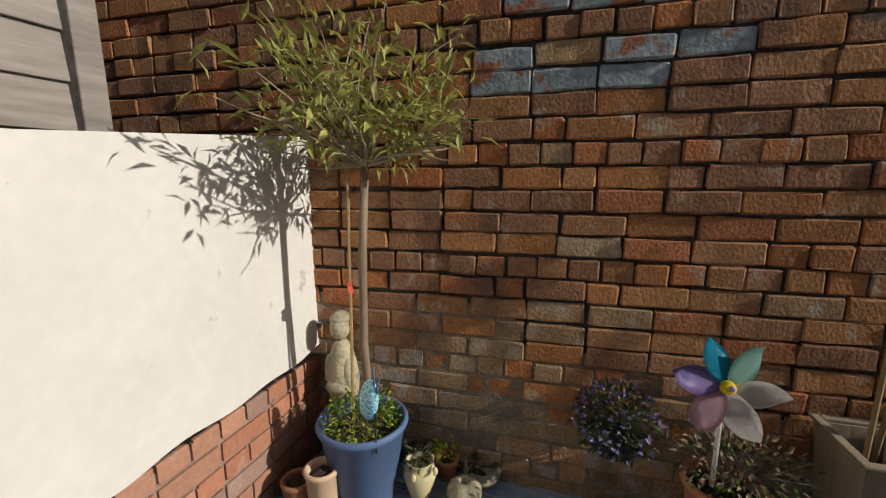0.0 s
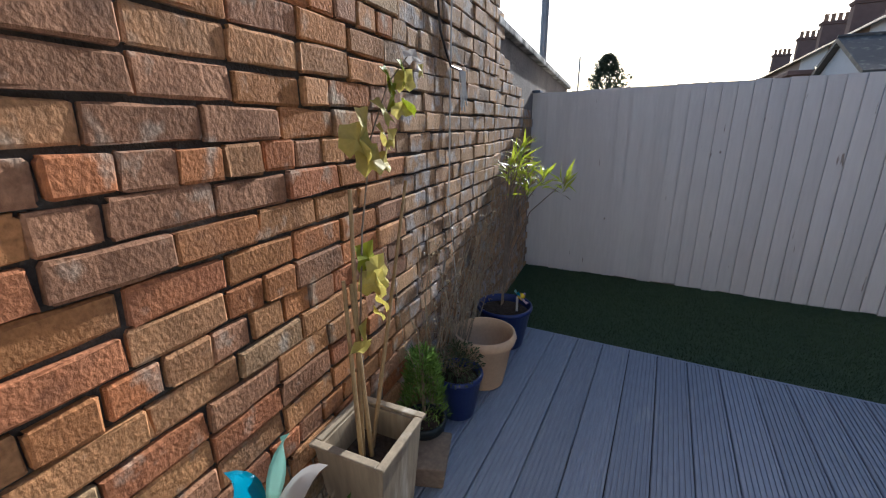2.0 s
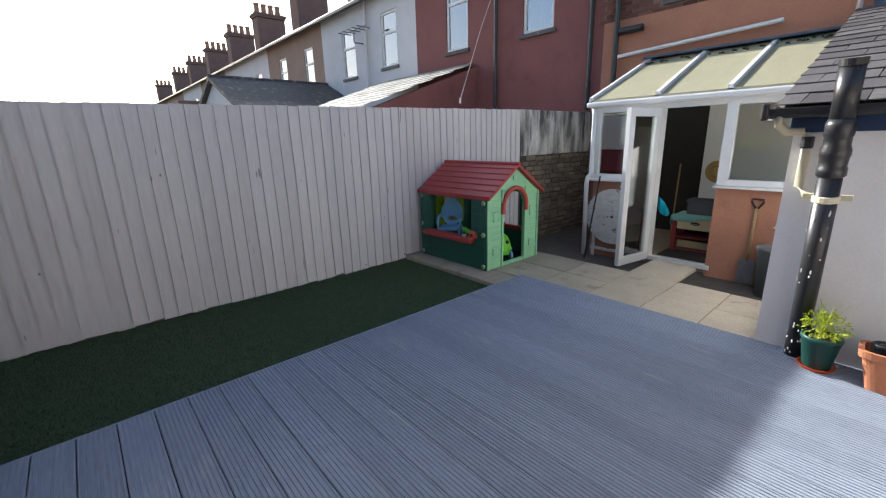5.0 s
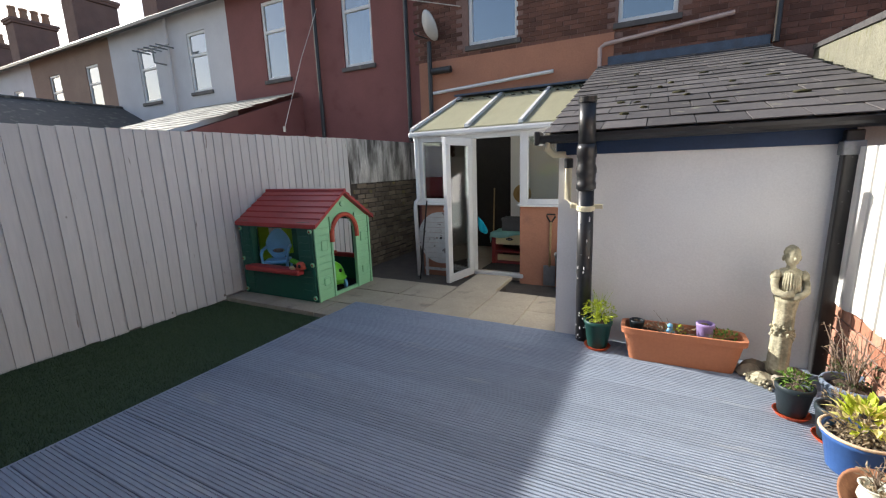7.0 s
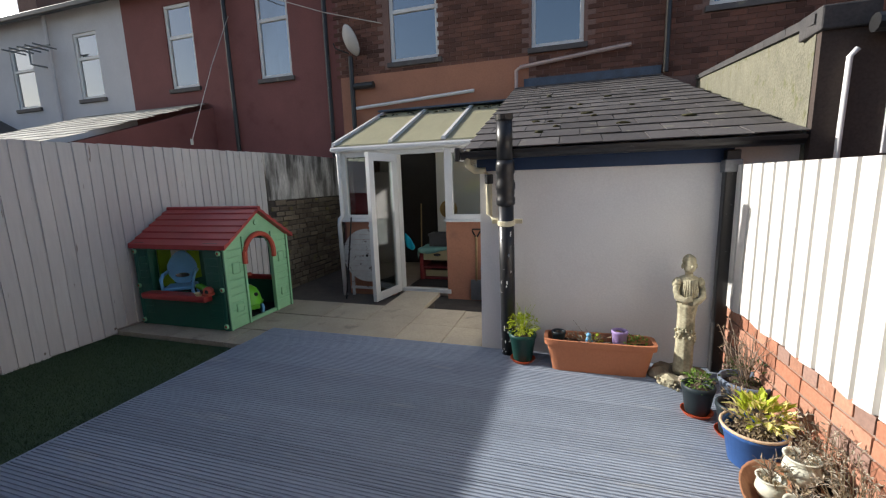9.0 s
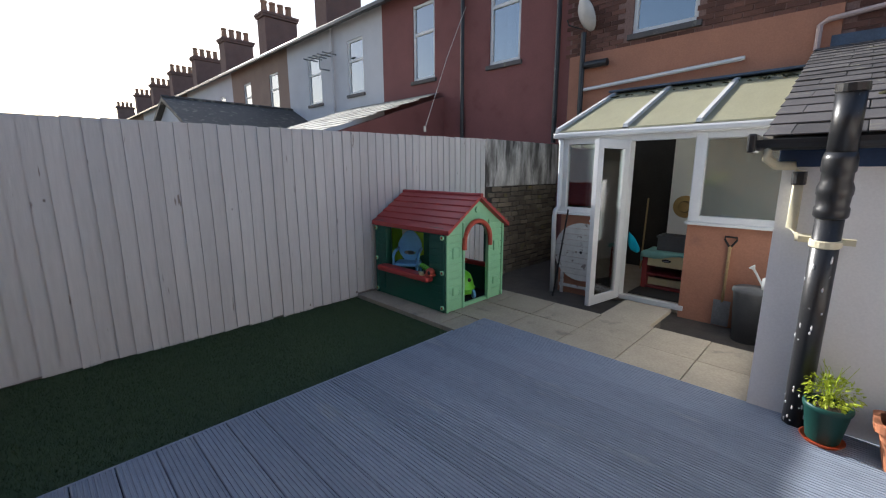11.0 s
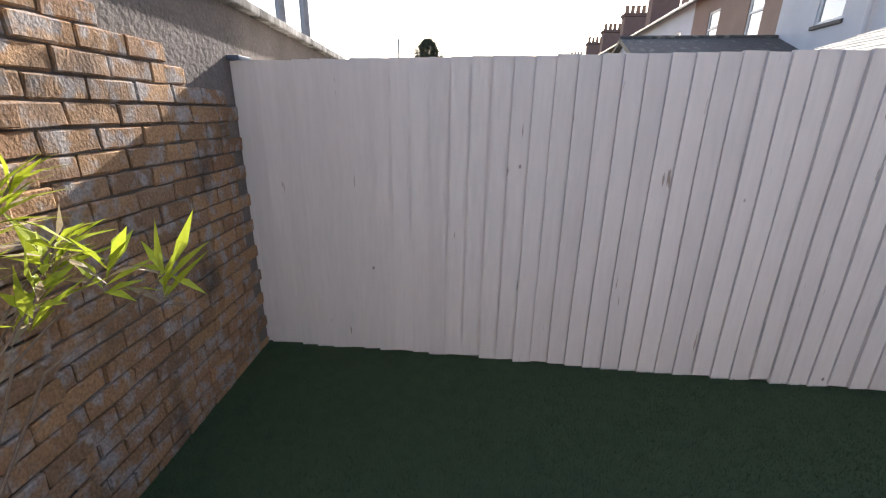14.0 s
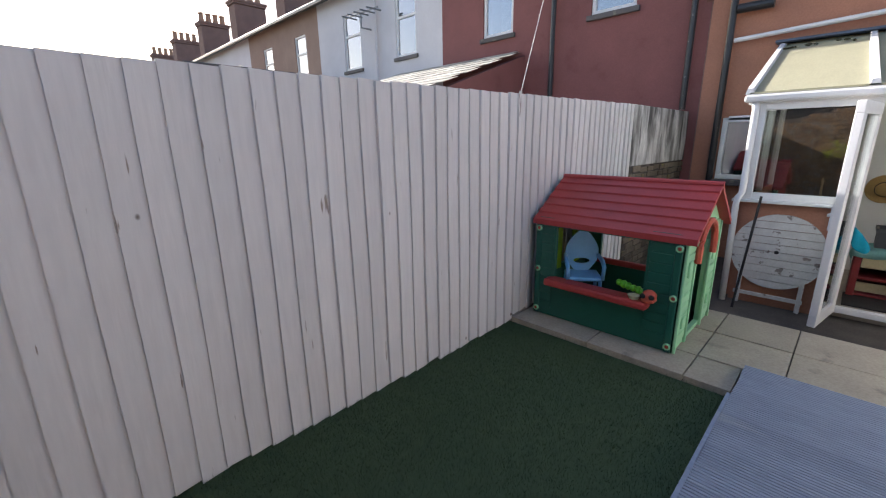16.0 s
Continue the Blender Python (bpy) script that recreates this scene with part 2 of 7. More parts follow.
m_navy = mat("navy_glazed", (0.018, 0.035, 0.15), (0.014, 0.028, 0.12), rough=0.35, grain=0.08, bump=0.08, spec=0.5)
m_bluepot = mat("cobalt_plastic", (0.045, 0.12, 0.33), (0.04, 0.10, 0.29), rough=0.5, grain=0.08, bump=0.1)
m_denim = mat("slate_blue_plastic", (0.10, 0.16, 0.30), (0.085, 0.14, 0.27), rough=0.55, grain=0.07, bump=0.15)
m_greyblue = mat("faded_grey_blue_plastic", (0.15, 0.185, 0.24), (0.12, 0.15, 0.20), rough=0.6, grain=0.1, bump=0.15)
m_cream_cer = mat("cream_ceramic", (0.58, 0.52, 0.30), (0.52, 0.46, 0.26), rough=0.5, grain=0.08, bump=0.1)
m_white_cer = mat("pale_ceramic", (0.60, 0.60, 0.50), (0.52, 0.52, 0.42), rough=0.45, grain=0.08, bump=0.15)
m_darkpot = mat("dark_plastic_pot", (0.02, 0.03, 0.035), rough=0.5, grain=0.1, bump=0.1)
m_greenpot = mat("dark_green_pot", (0.012, 0.06, 0.05), rough=0.45, grain=0.08, bump=0.1)
m_saucer = mat("orange_saucer", (0.58, 0.09, 0.03), rough=0.5, grain=0.05, bump=0.05)
m_lilac = mat("lilac_plastic", (0.33, 0.24, 0.48), rough=0.5, grain=0.04, bump=0.05)
m_soil = mat("potting_soil", (0.04, 0.028, 0.02), (0.07, 0.05, 0.035), scale=30, rough=1, grain=0.4, bump=1.0, bscale=120, bdist=0.01)
m_planter = mat("weathered_planter_wood", (0.30, 0.245, 0.17), (0.22, 0.18, 0.125), scale=9, rough=0.85, grain=0.2, gscale=50, bump=0.4, stretch=(1, 1, 0.15), patch=(0.42, 0.38, 0.31), pscale=9, pmin=0.6, pmax=0.7)
m_bark = mat("grey_brown_bark", (0.26, 0.20, 0.13), (0.19, 0.145, 0.10), scale=20, rough=0.9, grain=0.2, bump=0.6, stretch=(1, 1, 0.2))
m_cane = mat("bamboo_cane", (0.36, 0.25, 0.12), (0.28, 0.19, 0.09), scale=20, rough=0.7, grain=0.15, bump=0.2)
m_twig = mat("dry_twig", (0.24, 0.19, 0.14), (0.16, 0.12, 0.09), scale=20, rough=0.9, grain=0.2, bump=0.3)
leaf_kw = dict(rough=0.5, grain=0.1, bump=0.0, rand="isl", spread=0.35, transmit=0.35, spec=0.35)
m_leaf_olive = mat("willow_green_leaf", (0.27, 0.29, 0.055), (0.37, 0.36, 0.12), **leaf_kw)
m_leaf_yellow = mat("yellow_vine_leaf", (0.66, 0.58, 0.14), (0.74, 0.68, 0.30), **leaf_kw)
m_leaf_lime = mat("lime_leaf", (0.33, 0.42, 0.03), (0.42, 0.46, 0.04), **leaf_kw)
m_leaf_green = mat("fresh_green_leaf", (0.10, 0.20, 0.03), (0.15, 0.24, 0.04), **leaf_kw)
m_leaf_conifer = mat("conifer_leaf", (0.12, 0.23, 0.045), (0.18, 0.29, 0.06), **leaf_kw)
m_leaf_dark = mat("dull_leaf", (0.06, 0.085, 0.03), (0.09, 0.11, 0.045), **leaf_kw)
m_leaf_dry = mat("dry_leaf", (0.27, 0.215, 0.135), (0.36, 0.29, 0.19), **leaf_kw)
m_petal = mat("violet_petal", (0.22, 0.16, 0.42), (0.42, 0.36, 0.58), **leaf_kw)
m_teal = mat("teal_film", (0.02, 0.38, 0.55), rough=0.3, grain=0.03, bump=0, transmit=0.4)
m_mint = mat("mint_film", (0.45, 0.75, 0.68), rough=0.3, grain=0.03, bump=0, transmit=0.45)
m_pearl = mat("pearl_film", (0.82, 0.80, 0.78), rough=0.3, grain=0.03, bump=0, transmit=0.45)
m_pink = mat("pink_film", (0.72, 0.52, 0.58), rough=0.3, grain=0.03, bump=0, transmit=0.45)
m_violet = mat("violet_film", (0.42, 0.33, 0.66), rough=0.3, grain=0.03, bump=0, transmit=0.45)
m_yellow = mat("yellow_plastic", (0.75, 0.55, 0.02), rough=0.4, grain=0.03, bump=0)
m_string = mat("white_twine", (0.62, 0.60, 0.55), rough=0.9, grain=0.05, bump=0.1)
m_steel = mat("galvanised_steel", (0.30, 0.31, 0.32), (0.22, 0.23, 0.24), rough=0.5, grain=0.15, bump=0.1, metal=0.8)
m_greytub = mat("grey_plastic_tub", (0.12, 0.12, 0.12), rough=0.6, grain=0.08, bump=0.1)
m_table = mat("peeling_white_slats", (0.62, 0.61, 0.58), (0.50, 0.49, 0.46), scale=10, rough=0.75, grain=0.1, bump=0.3, patch=(0.22, 0.19, 0.17), pscale=12, pmin=0.62, pmax=0.66)
m_dish = mat("satellite_dish_grey", (0.55, 0.55, 0.54), rough=0.5, grain=0.05, bump=0.05)
# black small parts, and sheets whose colour stands in for unlit rooms
m_black_and_unlit = mat("black_and_unlit_room", (0.035, 0.032, 0.03), rough=0.9, grain=0.1, bump=0.1)
m_darkred = mat("dark_red_paint", (0.25, 0.04, 0.04), rough=0.5, grain=0.05, bump=0.1)
m_aqua = mat("aqua_cloth", (0.25, 0.50, 0.45), rough=0.9, grain=0.1, bump=0.3)
m_cyan = mat("cyan_cloth", (0.01, 0.30, 0.42), rough=0.9, grain=0.1, bump=0.3)
m_straw = mat("straw_weave", (0.42, 0.28, 0.11), rough=0.9, grain=0.3, gscale=120, bump=0.6)
m_far = mat("distant_foliage", (0.075, 0.095, 0.06), (0.11, 0.13, 0.085), rough=0.9, grain=0.2, bump=0, rand="isl", spread=0.3, transmit=0.45)
m_moss = mat("dry_dark_moss", (0.05, 0.048, 0.025), (0.075, 0.07, 0.035), scale=40, rough=1.0, grain=0.4, bump=0.8)
m_ground = mat("rough_ground", (0.10, 0.09, 0.07), (0.07, 0.07, 0.05), scale=1, rough=1, grain=0.2, bump=0.5)
m_roadbrick = mat("far_brick", (0.24, 0.15, 0.125), (0.19, 0.12, 0.10), scale=3, rough=0.9, grain=0.25, bump=0.3)
m_rubble = mat("old_rubble_stone", (0.20, 0.165, 0.12), (0.14, 0.115, 0.085), scale=7, rough=0.95, grain=0.3, bump=0.8, bscale=45, bdist=0.01, rand="obj", spread=0.3, patch=(0.23, 0.20, 0.07), pscale=4, pmin=0.60, pmax=0.72)
m_pot_chim = mat("chimney_pot_clay", (0.42, 0.24, 0.15), (0.33, 0.2, 0.13), rough=0.8, grain=0.1, bump=0.2)


# ---- builders ----
def part(name, bm, material, parent=None, label="", smooth=False):
    """Link a bmesh as one mesh object under a thing or a part."""
    me = bpy.data.meshes.new(name)
    bmesh.ops.recalc_face_normals(bm, faces=bm.faces[:])
    bm.to_mesh(me)
    bm.free()
    me.materials.append(material)
    if smooth:
        me.shade_smooth()
    ob = new(name, me)
    ob.parent = parent
    if label:
        ob["label"] = label
    return ob


def raw(name, verts, faces, material, parent=None, label="", smooth=False):
    me = bpy.data.meshes.new(name)
    me.from_pydata(verts, [], faces)
    me.materials.append(material)
    if smooth:
        me.shade_smooth()
    ob = new(name, me)
    ob.parent = parent
    if label:
        ob["label"] = label
    return ob


def share(name, me, parent, m):
    ob = new(name, me)
    ob.parent = parent
    ob.matrix_basis = m
    return ob


def thing(name, x, y, z, label, category, group="", rz=0.0, kind=""):
    ob = new(name)
    ob.matrix_basis = pose(x, y, z, 0, 0, rz)
    ob.empty_display_size = 0.05
    return tagged(ob, label, category, group, kind)


def B():
    return bmesh.new()


def box(bm, x0, x1, y0, y1, z0, z1, bevel=0.0, m=None):
    r = bmesh.ops.create_cube(bm, size=1.0, matrix=Matrix.LocRotScale(((x0 + x1) / 2, (y0 + y1) / 2, (z0 + z1) / 2), None, (abs(x1 - x0), abs(y1 - y0), abs(z1 - z0))))
    vs = r["verts"]
    if bevel:
        es = list({e for v in vs for e in v.link_edges})
        o = bmesh.ops.bevel(bm, geom=es, offset=bevel, segments=2, affect="EDGES", profile=0.5)
        vs = list({v for f in o["faces"] for v in f.verts} | {v for v in vs if v.is_valid})
    if m is not None:
        bmesh.ops.transform(bm, matrix=m, verts=vs)
    return bm


def lathe(bm, prof, n=28, m=None, wob=0.0):
    """Turn a profile of (radius, height) round the z axis."""
    rings = []
    for r, z in prof:
        rings.append([bm.verts.new((r * math.cos(2 * math.pi * i / n) * (1 + wob * math.sin(3 * i)), r * math.sin(2 * math.pi * i / n), z)) for i in range(n)])
    for a, b in zip(rings, rings[1:]):
        for i in range(n):
            bm.faces.new((a[i], a[(i + 1) % n], b[(i + 1) % n], b[i]))
    for ring in (rings[0], rings[-1]):
        if prof[rings.index(ring)][0] > 1e-4:
            bm.faces.new(ring)
    if m is not None:
        bmesh.ops.transform(bm, matrix=m, verts=[v for r in rings for v in r])
    return bm


def tube(bm, pts, r, n=8, r1=None):
    """A round bar along a polyline, tapering from r to r1."""
    pts = [Vector(p) for p in pts]
    rings = []
    for i, p in enumerate(pts):
        d = (pts[min(i + 1, len(pts) - 1)] - pts[max(i - 1, 0)]).normalized()
        a = d.cross(Vector((0.3, 0.2, 1)) if abs(d.z) < 0.95 else Vector((1, 0.1, 0))).normalized()
        b = d.cross(a)
        k = i / max(1, len(pts) - 1)
        rr = r + ((r1 if r1 is not None else r) - r) * k
        rings.append([bm.verts.new(p + rr * (math.cos(2 * math.pi * j / n) * a + math.sin(2 * math.pi * j / n) * b)) for j in range(n)])
    for a, b in zip(rings, rings[1:]):
        for j in range(n):
            bm.faces.new((a[j], a[(j + 1) % n], b[(j + 1) % n], b[j]))
    bm.faces.new(rings[0]), bm.faces.new(rings[-1])
    return bm


def ball(bm, c, r, sub=2):
    r = r if hasattr(r, "__len__") else (r, r, r)
    bmesh.ops.create_icosphere(bm, subdivisions=sub, radius=1.0, matrix=Matrix.LocRotScale(c, None, r))
    return bm


def holed(bm, x0, x1, z0, z1, y0, y1, holes):
    """A wall in the xz plane from y0 to y1, with rectangular holes (x0, x1, z0, z1) through it."""
    xs = sorted({x0, x1, *(h[0] for h in holes), *(h[1] for h in holes)})
    zs = sorted({z0, z1, *(h[2] for h in holes), *(h[3] for h in holes)})
    for xa, xb in zip(xs, xs[1:]):
        for za, zb in zip(zs, zs[1:]):
            cx, cz = (xa + xb) / 2, (za + zb) / 2
            if not any(h[0] < cx < h[1] and h[2] < cz < h[3] for h in holes):
                box(bm, xa, xb, y0, y1, za, zb)
    bmesh.ops.remove_doubles(bm, verts=bm.verts[:], dist=1e-5)
    seen = {}
    for f in bm.faces[:]:
        k = tuple(round(c, 4) for c in f.calc_center_median())
        seen.setdefault(k, []).append(f)
    bmesh.ops.delete(bm, geom=[f for fs in seen.values() if len(fs) > 1 for f in fs], context="FACES_ONLY")
    return bm


rng = random.Random(7)


def leaf_cloud(name, material, parent, spots, length, width, droop=0.3, label="", fold=0.25, up=0.3):
    """Many separate folded leaves at the given (place, direction) spots, as one mesh."""
    vs, fs = [], []
    for p, d in spots:
        d = Vector(d)
        d = (d + Vector((rng.gauss(0, 0.45), rng.gauss(0, 0.45), rng.gauss(up, 0.45) - droop))).normalized()
        s = d.cross(Vector((rng.gauss(0, 0.4), rng.gauss(0, 0.4), 1))).normalized()
        u = s.cross(d)
        ln, w = length * rng.uniform(0.6, 1.25), width * rng.uniform(0.7, 1.2)
        p = Vector(p)
        k = len(vs)
        vs += [tuple(p), tuple(p + d * ln * 0.45 + s * w * 0.5 + u * w * fold), tuple(p + d * ln - u * ln * 0.12), tuple(p + d * ln * 0.45 - s * w * 0.5 + u * w * fold), tuple(p + d * ln * 0.5)]
        fs += [(k, k + 1, k + 4), (k + 1, k + 2, k + 4), (k + 2, k + 3, k + 4), (k + 3, k, k + 4)]
    ob = raw(name, vs, fs, material, parent, label)
    ob["kind"] = "stuff"
    return ob


def bush_spots(n, c, r, rand, hollow=0.3):
    out = []
    while len(out) < n:
        v = Vector((rand.uniform(-1, 1), rand.uniform(-1, 1), rand.uniform(-1, 1)))
        if hollow < v.length < 1 and noise.noise(v * 2.1 + Vector(c) * 5) > -0.22:
            out.append((Vector((c[0] + v.x * r[0], c[1] + v.y * r[1], c[2] + v.z * r[2])), v.normalized()))
    return out


def twig_set(n, base, r, h, rand, rad=0.003, curl=0.15, lean=(0, 0)):
    """Thin stems that fan out from a base; returns the bmesh and points along the outer stems."""
    bm, tips = B(), []
    for _ in range(n):
        a, k = rand.uniform(0, 6.283), rand.uniform(0.2, 1.0)
        hh = h * rand.uniform(0.6, 1.05)
        pts = []
        for i in range(5):
            f = i / 4
            pts.append((base[0] + math.cos(a) * r * k * f ** 1.2 + rand.gauss(0, curl * 0.1) * f + lean[0] * f, base[1] + math.sin(a) * r * k * f ** 1.2 + rand.gauss(0, curl * 0.1) * f + lean[1] * f, base[2] + hh * f))
        tube(bm, pts, rad, 4, rad * 0.4)
        tips += [(p, (math.cos(a), math.sin(a), 0.5)) for p in pts[1:]]
    return bm, tips


# ---- ground, turf, slabs ----
def sheet(name, x0, x1, y0, y1, z, material, label, category=""):
    bm = B()
    box(bm, x0, x1, y0, y1, z - 0.1, z)
    ob = part(name, bm, material)
    return tagged(ob, label, category or name, kind="structure")


bm = B()
box(bm, -900, 900, -900, 900, -0.62, -0.42)
tagged(part("ground", bm, m_ground), "bare earth ground around the yards", "ground", kind="structure")

TURF_X0, TURF_X1, TURF_Y0, TURF_Y1, TURF_Z = 2.86, 4.53, -2.115, 2.10, -0.085
turf = sheet("lawn", TURF_X0, TURF_X1, TURF_Y0, TURF_Y1, TURF_Z, m_grass, "dark green artificial turf strip beside the decking", "turf")
gr = np.random.RandomState(3)
n_blade = 60000
bx = gr.uniform(TURF_X0 + 0.01, TURF_X1 - 0.03, n_blade)
by = gr.uniform(-2.11, 2.05, n_blade)
ang, hgt = gr.uniform(0, 6.283, n_blade), gr.uniform(0.010, 0.022, n_blade)
lx, ly = gr.normal(0, 0.006, n_blade), gr.normal(0, 0.006, n_blade)
ca, sa = np.cos(ang) * 0.0016, np.sin(ang) * 0.0016
tri = np.stack([np.stack([bx - ca, by - sa, np.full(n_blade, TURF_Z)], 1), np.stack([bx + ca, by + sa, np.full(n_blade, TURF_Z)], 1), np.stack([bx + lx, by + ly, TURF_Z + hgt], 1)], 1).reshape(-1, 3)
me = bpy.data.meshes.new("turf_blades")
me.from_pydata(tri.tolist(), [], np.arange(n_blade * 3).reshape(-1, 3).tolist())
me.materials.append(m_grass)
tagged(new("turf_blades", me), "short plastic blades of dark green artificial turf", "turf", kind="stuff")

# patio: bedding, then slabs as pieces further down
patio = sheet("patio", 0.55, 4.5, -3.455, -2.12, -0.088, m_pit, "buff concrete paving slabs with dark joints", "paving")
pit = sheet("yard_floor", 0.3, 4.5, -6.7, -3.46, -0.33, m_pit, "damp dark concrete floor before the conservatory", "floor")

# ---- decking ----
DX0, DX1, DY0, DY1 = -1.06, 2.85, -2.46, 1.72
# near-black base sheet paints the shade seen between the boards
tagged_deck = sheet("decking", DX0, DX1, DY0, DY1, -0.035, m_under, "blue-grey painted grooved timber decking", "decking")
bm = B()
box(bm, DX1 + 0.001, DX1 + 0.02, -2.03, DY1 - 0.1, -0.13, -0.006)
part("edge_board", bm, m_deck, tagged_deck)

# ---- tall boundary wall (north) ----
WALL_A = math.degrees(math.atan(0.0885))
WM = pose(0.1, 1.69, 0, 0, 0, WALL_A)
COURSE, STRETCH, HEAD, ROW0 = 0.0862, 0.2285, 0.1165, 0.05
bm = B()
box(bm, -2.6, 2.93, 0.002, 0.30, -0.3, 3.1)
wall_n = part("wall_north", bm, m_mortar)
wall_n.matrix_basis = WM
tagged(wall_n, "tall weathered orange-brown brick boundary wall with dark recessed joints", "wall", kind="structure")
bm = B()
n_seg = 14
for i in range(n_seg):
    xa, xb = 2.932 + i * 0.30, 2.932 + (i + 1) * 0.30
    box(bm, xa, xb, 0.03, 0.24, -0.3, 2.10 - 0.03 * i * 0.30)
wall_low = part("wall_north_low", bm, m_render)
wall_low.matrix_basis = WM
tagged(wall_low, "lower rendered brick stretch of boundary wall with a sloping coping", "wall", kind="structure")
bm = B()
box(bm, 2.935, 7.2, -0.02, 0.30, 0.0, 0.055, 0.008, Matrix.Translation((0, 0, 2.11)) @ Matrix.Rotation(radians(1.7), 4, "Y") @ Matrix.Translation((0, 0, 0.088)))
part("coping", bm, m_render_stain, wall_low, "pale concrete coping")

for xa, xb, zt in ((-1.3, -0.25, 0.79), (-0.25, 0.45, 0.62), (0.45, 1.25, 0.44)):
    bm = B()
    box(bm, xa, xb - 0.001, -0.009, 0.0, 0.0, zt)
    part("pointing", bm, m_pointing, wall_n, "pale lime pointing in the lower joints")

# ---- west wall: low red brick with a white profiled sheet above ----
WX = lambda y: -1.06 + (1.69 - y) * 0.034
WEST_A = math.degrees(math.atan2(0.034, 1.0))
west_len = 4.2
WW = pose(-1.06, 1.70, 0, 0, 0, -90 + WEST_A)
bm = B()
box(bm, 0.0, west_len, -0.20, -0.006, -0.3, 0.455)
wall_w = part("wall_west", bm, m_redmortar)
wall_w.matrix_basis = WW
tagged(wall_w, "low smooth red brick wall under white painted sheeting", "wall", kind="structure")
bm = B()
bed = []
n_rib, z_lo, z_hi = 640, 0.485, 1.46
for i in range(n_rib + 1):
    x = west_len * i / n_rib
    ph = (x / 0.127) % 1.0
    rib = (-0.028 if 0.44 < ph < 0.60 else 0.0) if x > 1.25 else 0.0
    off = 0.010 + rib + 0.004 * math.sin(x * 5.1)
    ragged = 0.008 * math.sin(x * 17) + 0.012 * noise.noise((x * 3, 0, 0))
    u = min(x / 1.1, 1.0)
    zt, zb = z_hi + 0.02 - 0.075 * u, z_lo + 0.045 * (1 - u) + ragged
    bed.append([bm.verts.new((x, off, zb)), bm.verts.new((x, off, zt)), bm.verts.new((x, -0.045, zt)), bm.verts.new((x, -0.045, zb))])
for a, b in zip(bed, bed[1:]):
    for k in range(4):
        bm.faces.new((a[k], b[k], b[(k + 1) % 4], a[(k + 1) % 4]))
bm.faces.new(bed[0]), bm.faces.new(bed[-1])
sheeting = part("cladding_sheet", bm, m_white_sheet)
sheeting.matrix_basis = WW
tagged(sheeting, "white painted profiled sheet fixed on the low red brick wall", "cladding", kind="structure")

# ---- neighbour's weathered timber fence behind the sheeting ----
nf = thing("timber_fence", -1.20, 0.86, 0, "weathered grey horizontal timber board fence with a post", "fence")
for i in range(9):
    bm = B()
    z0 = 1.30 + i * 0.128
    box(bm, -0.028 - 0.012, -0.012, -1.62, -0.02, z0, z0 + 0.135, 0.003, Matrix.Translation((0, 0, 0)) @ Matrix.Rotation(radians(0.0), 4, "X"))
    for v in bm.verts:
        v.co.x += 0.014 * (1 - (v.co.z - z0) / 0.135)
    part("board", bm, m_greywood, nf)
for y in (0.0, -1.62):
    bm = B()
    box(bm, -0.02, 0.035, y - 0.035, y + 0.035, -0.1, 2.45, 0.004)
    part("post", bm, m_greywood, nf)

# ---- east fence: vertical feather-edge boards ----
FX = 4.52
fence = thing("fence", FX, 0, -0.1, "off-white painted vertical feather-edge board fence", "fence", kind="structure")
F_PITCH, F_Y0, F_Y1 = 0.113, -4.502, 2.12
n_fb = round((F_Y1 - F_Y0) / F_PITCH)
fr_ = random.Random(5)


def feather_board(h, seed):
    r = random.Random(seed)
    vs, fs = [], []
    w, cols = F_PITCH + 0.012, 3
    for k in range(7):
        z = h * k / 6
        bow = 0.002 * math.sin(k * 1.3 + seed)
        for side, (y, x) in enumerate(((0.0, 0.0), (w, 0.0), (w, -0.027), (0.0, -0.008))):
            vs.append((x + bow, y + bow, z + (r.uniform(0, 0.012) if k == 0 else 0)))
    for k in range(6):
        a = k * 4
        for s in range(4):
            fs.append((a + s, a + (s + 1) % 4, a + 4 + (s + 1) % 4, a + 4 + s))
    fs += [(0, 3, 2, 1), (24, 25, 26, 27)]
    me = bpy.data.meshes.new("board")
    me.from_pydata(vs, [], fs)
    me.materials.append(m_fence)
    return me


boards = [feather_board(1.0, s) for s in range(8)]
for i in range(n_fb):
    y = F_Y0 + i * F_PITCH
    top = 1.86 - (y - F_Y0) * 0.0155 + fr_.uniform(-0.004, 0.004)
    lo = TURF_Z - 0.03 + fr_.choice((0, 0.01, 0.03, 0.035, 0.02))
    if y < -2.2:
        lo = -0.03
    ob = share("board", boards[i % 8], fence, Matrix.LocRotScale((fr_.uniform(-0.003, 0.003), y, lo + 0.1), Euler((fr_.uniform(-0.002, 0.002), 0, 0)), (1, 1, top - lo)))
# unseen board added behind the fence foot to stop sunlight leaking under
bm = B()
box(bm, 0.004, 0.03, F_Y0, F_Y1, -0.25, 0.16)
part("gravel_board", bm, m_greywood, fence, "added hidden board blocking sun under the fence")
for z in (0.35, 1.0, 1.65):
    bm = B()
    box(bm, 0.002, 0.05, F_Y0, F_Y1, z, z + 0.08)
    part("rail", bm, m_fence, fence)
for y in (-4.55, -2.7, -0.9, 0.9, 2.03):
    bm = B()
    box(bm, 0.05, 0.13, y - 0.04, y + 0.04, -0.3, 1.78, 0.004)
    part("post", bm, m_greywood, fence)
bm = B()
box(bm, -0.05, 0.08, 2.03, 2.11, 1.86, 1.885, 0.004)
part("post_cap", bm, m_lead, fence, "dark post cap")

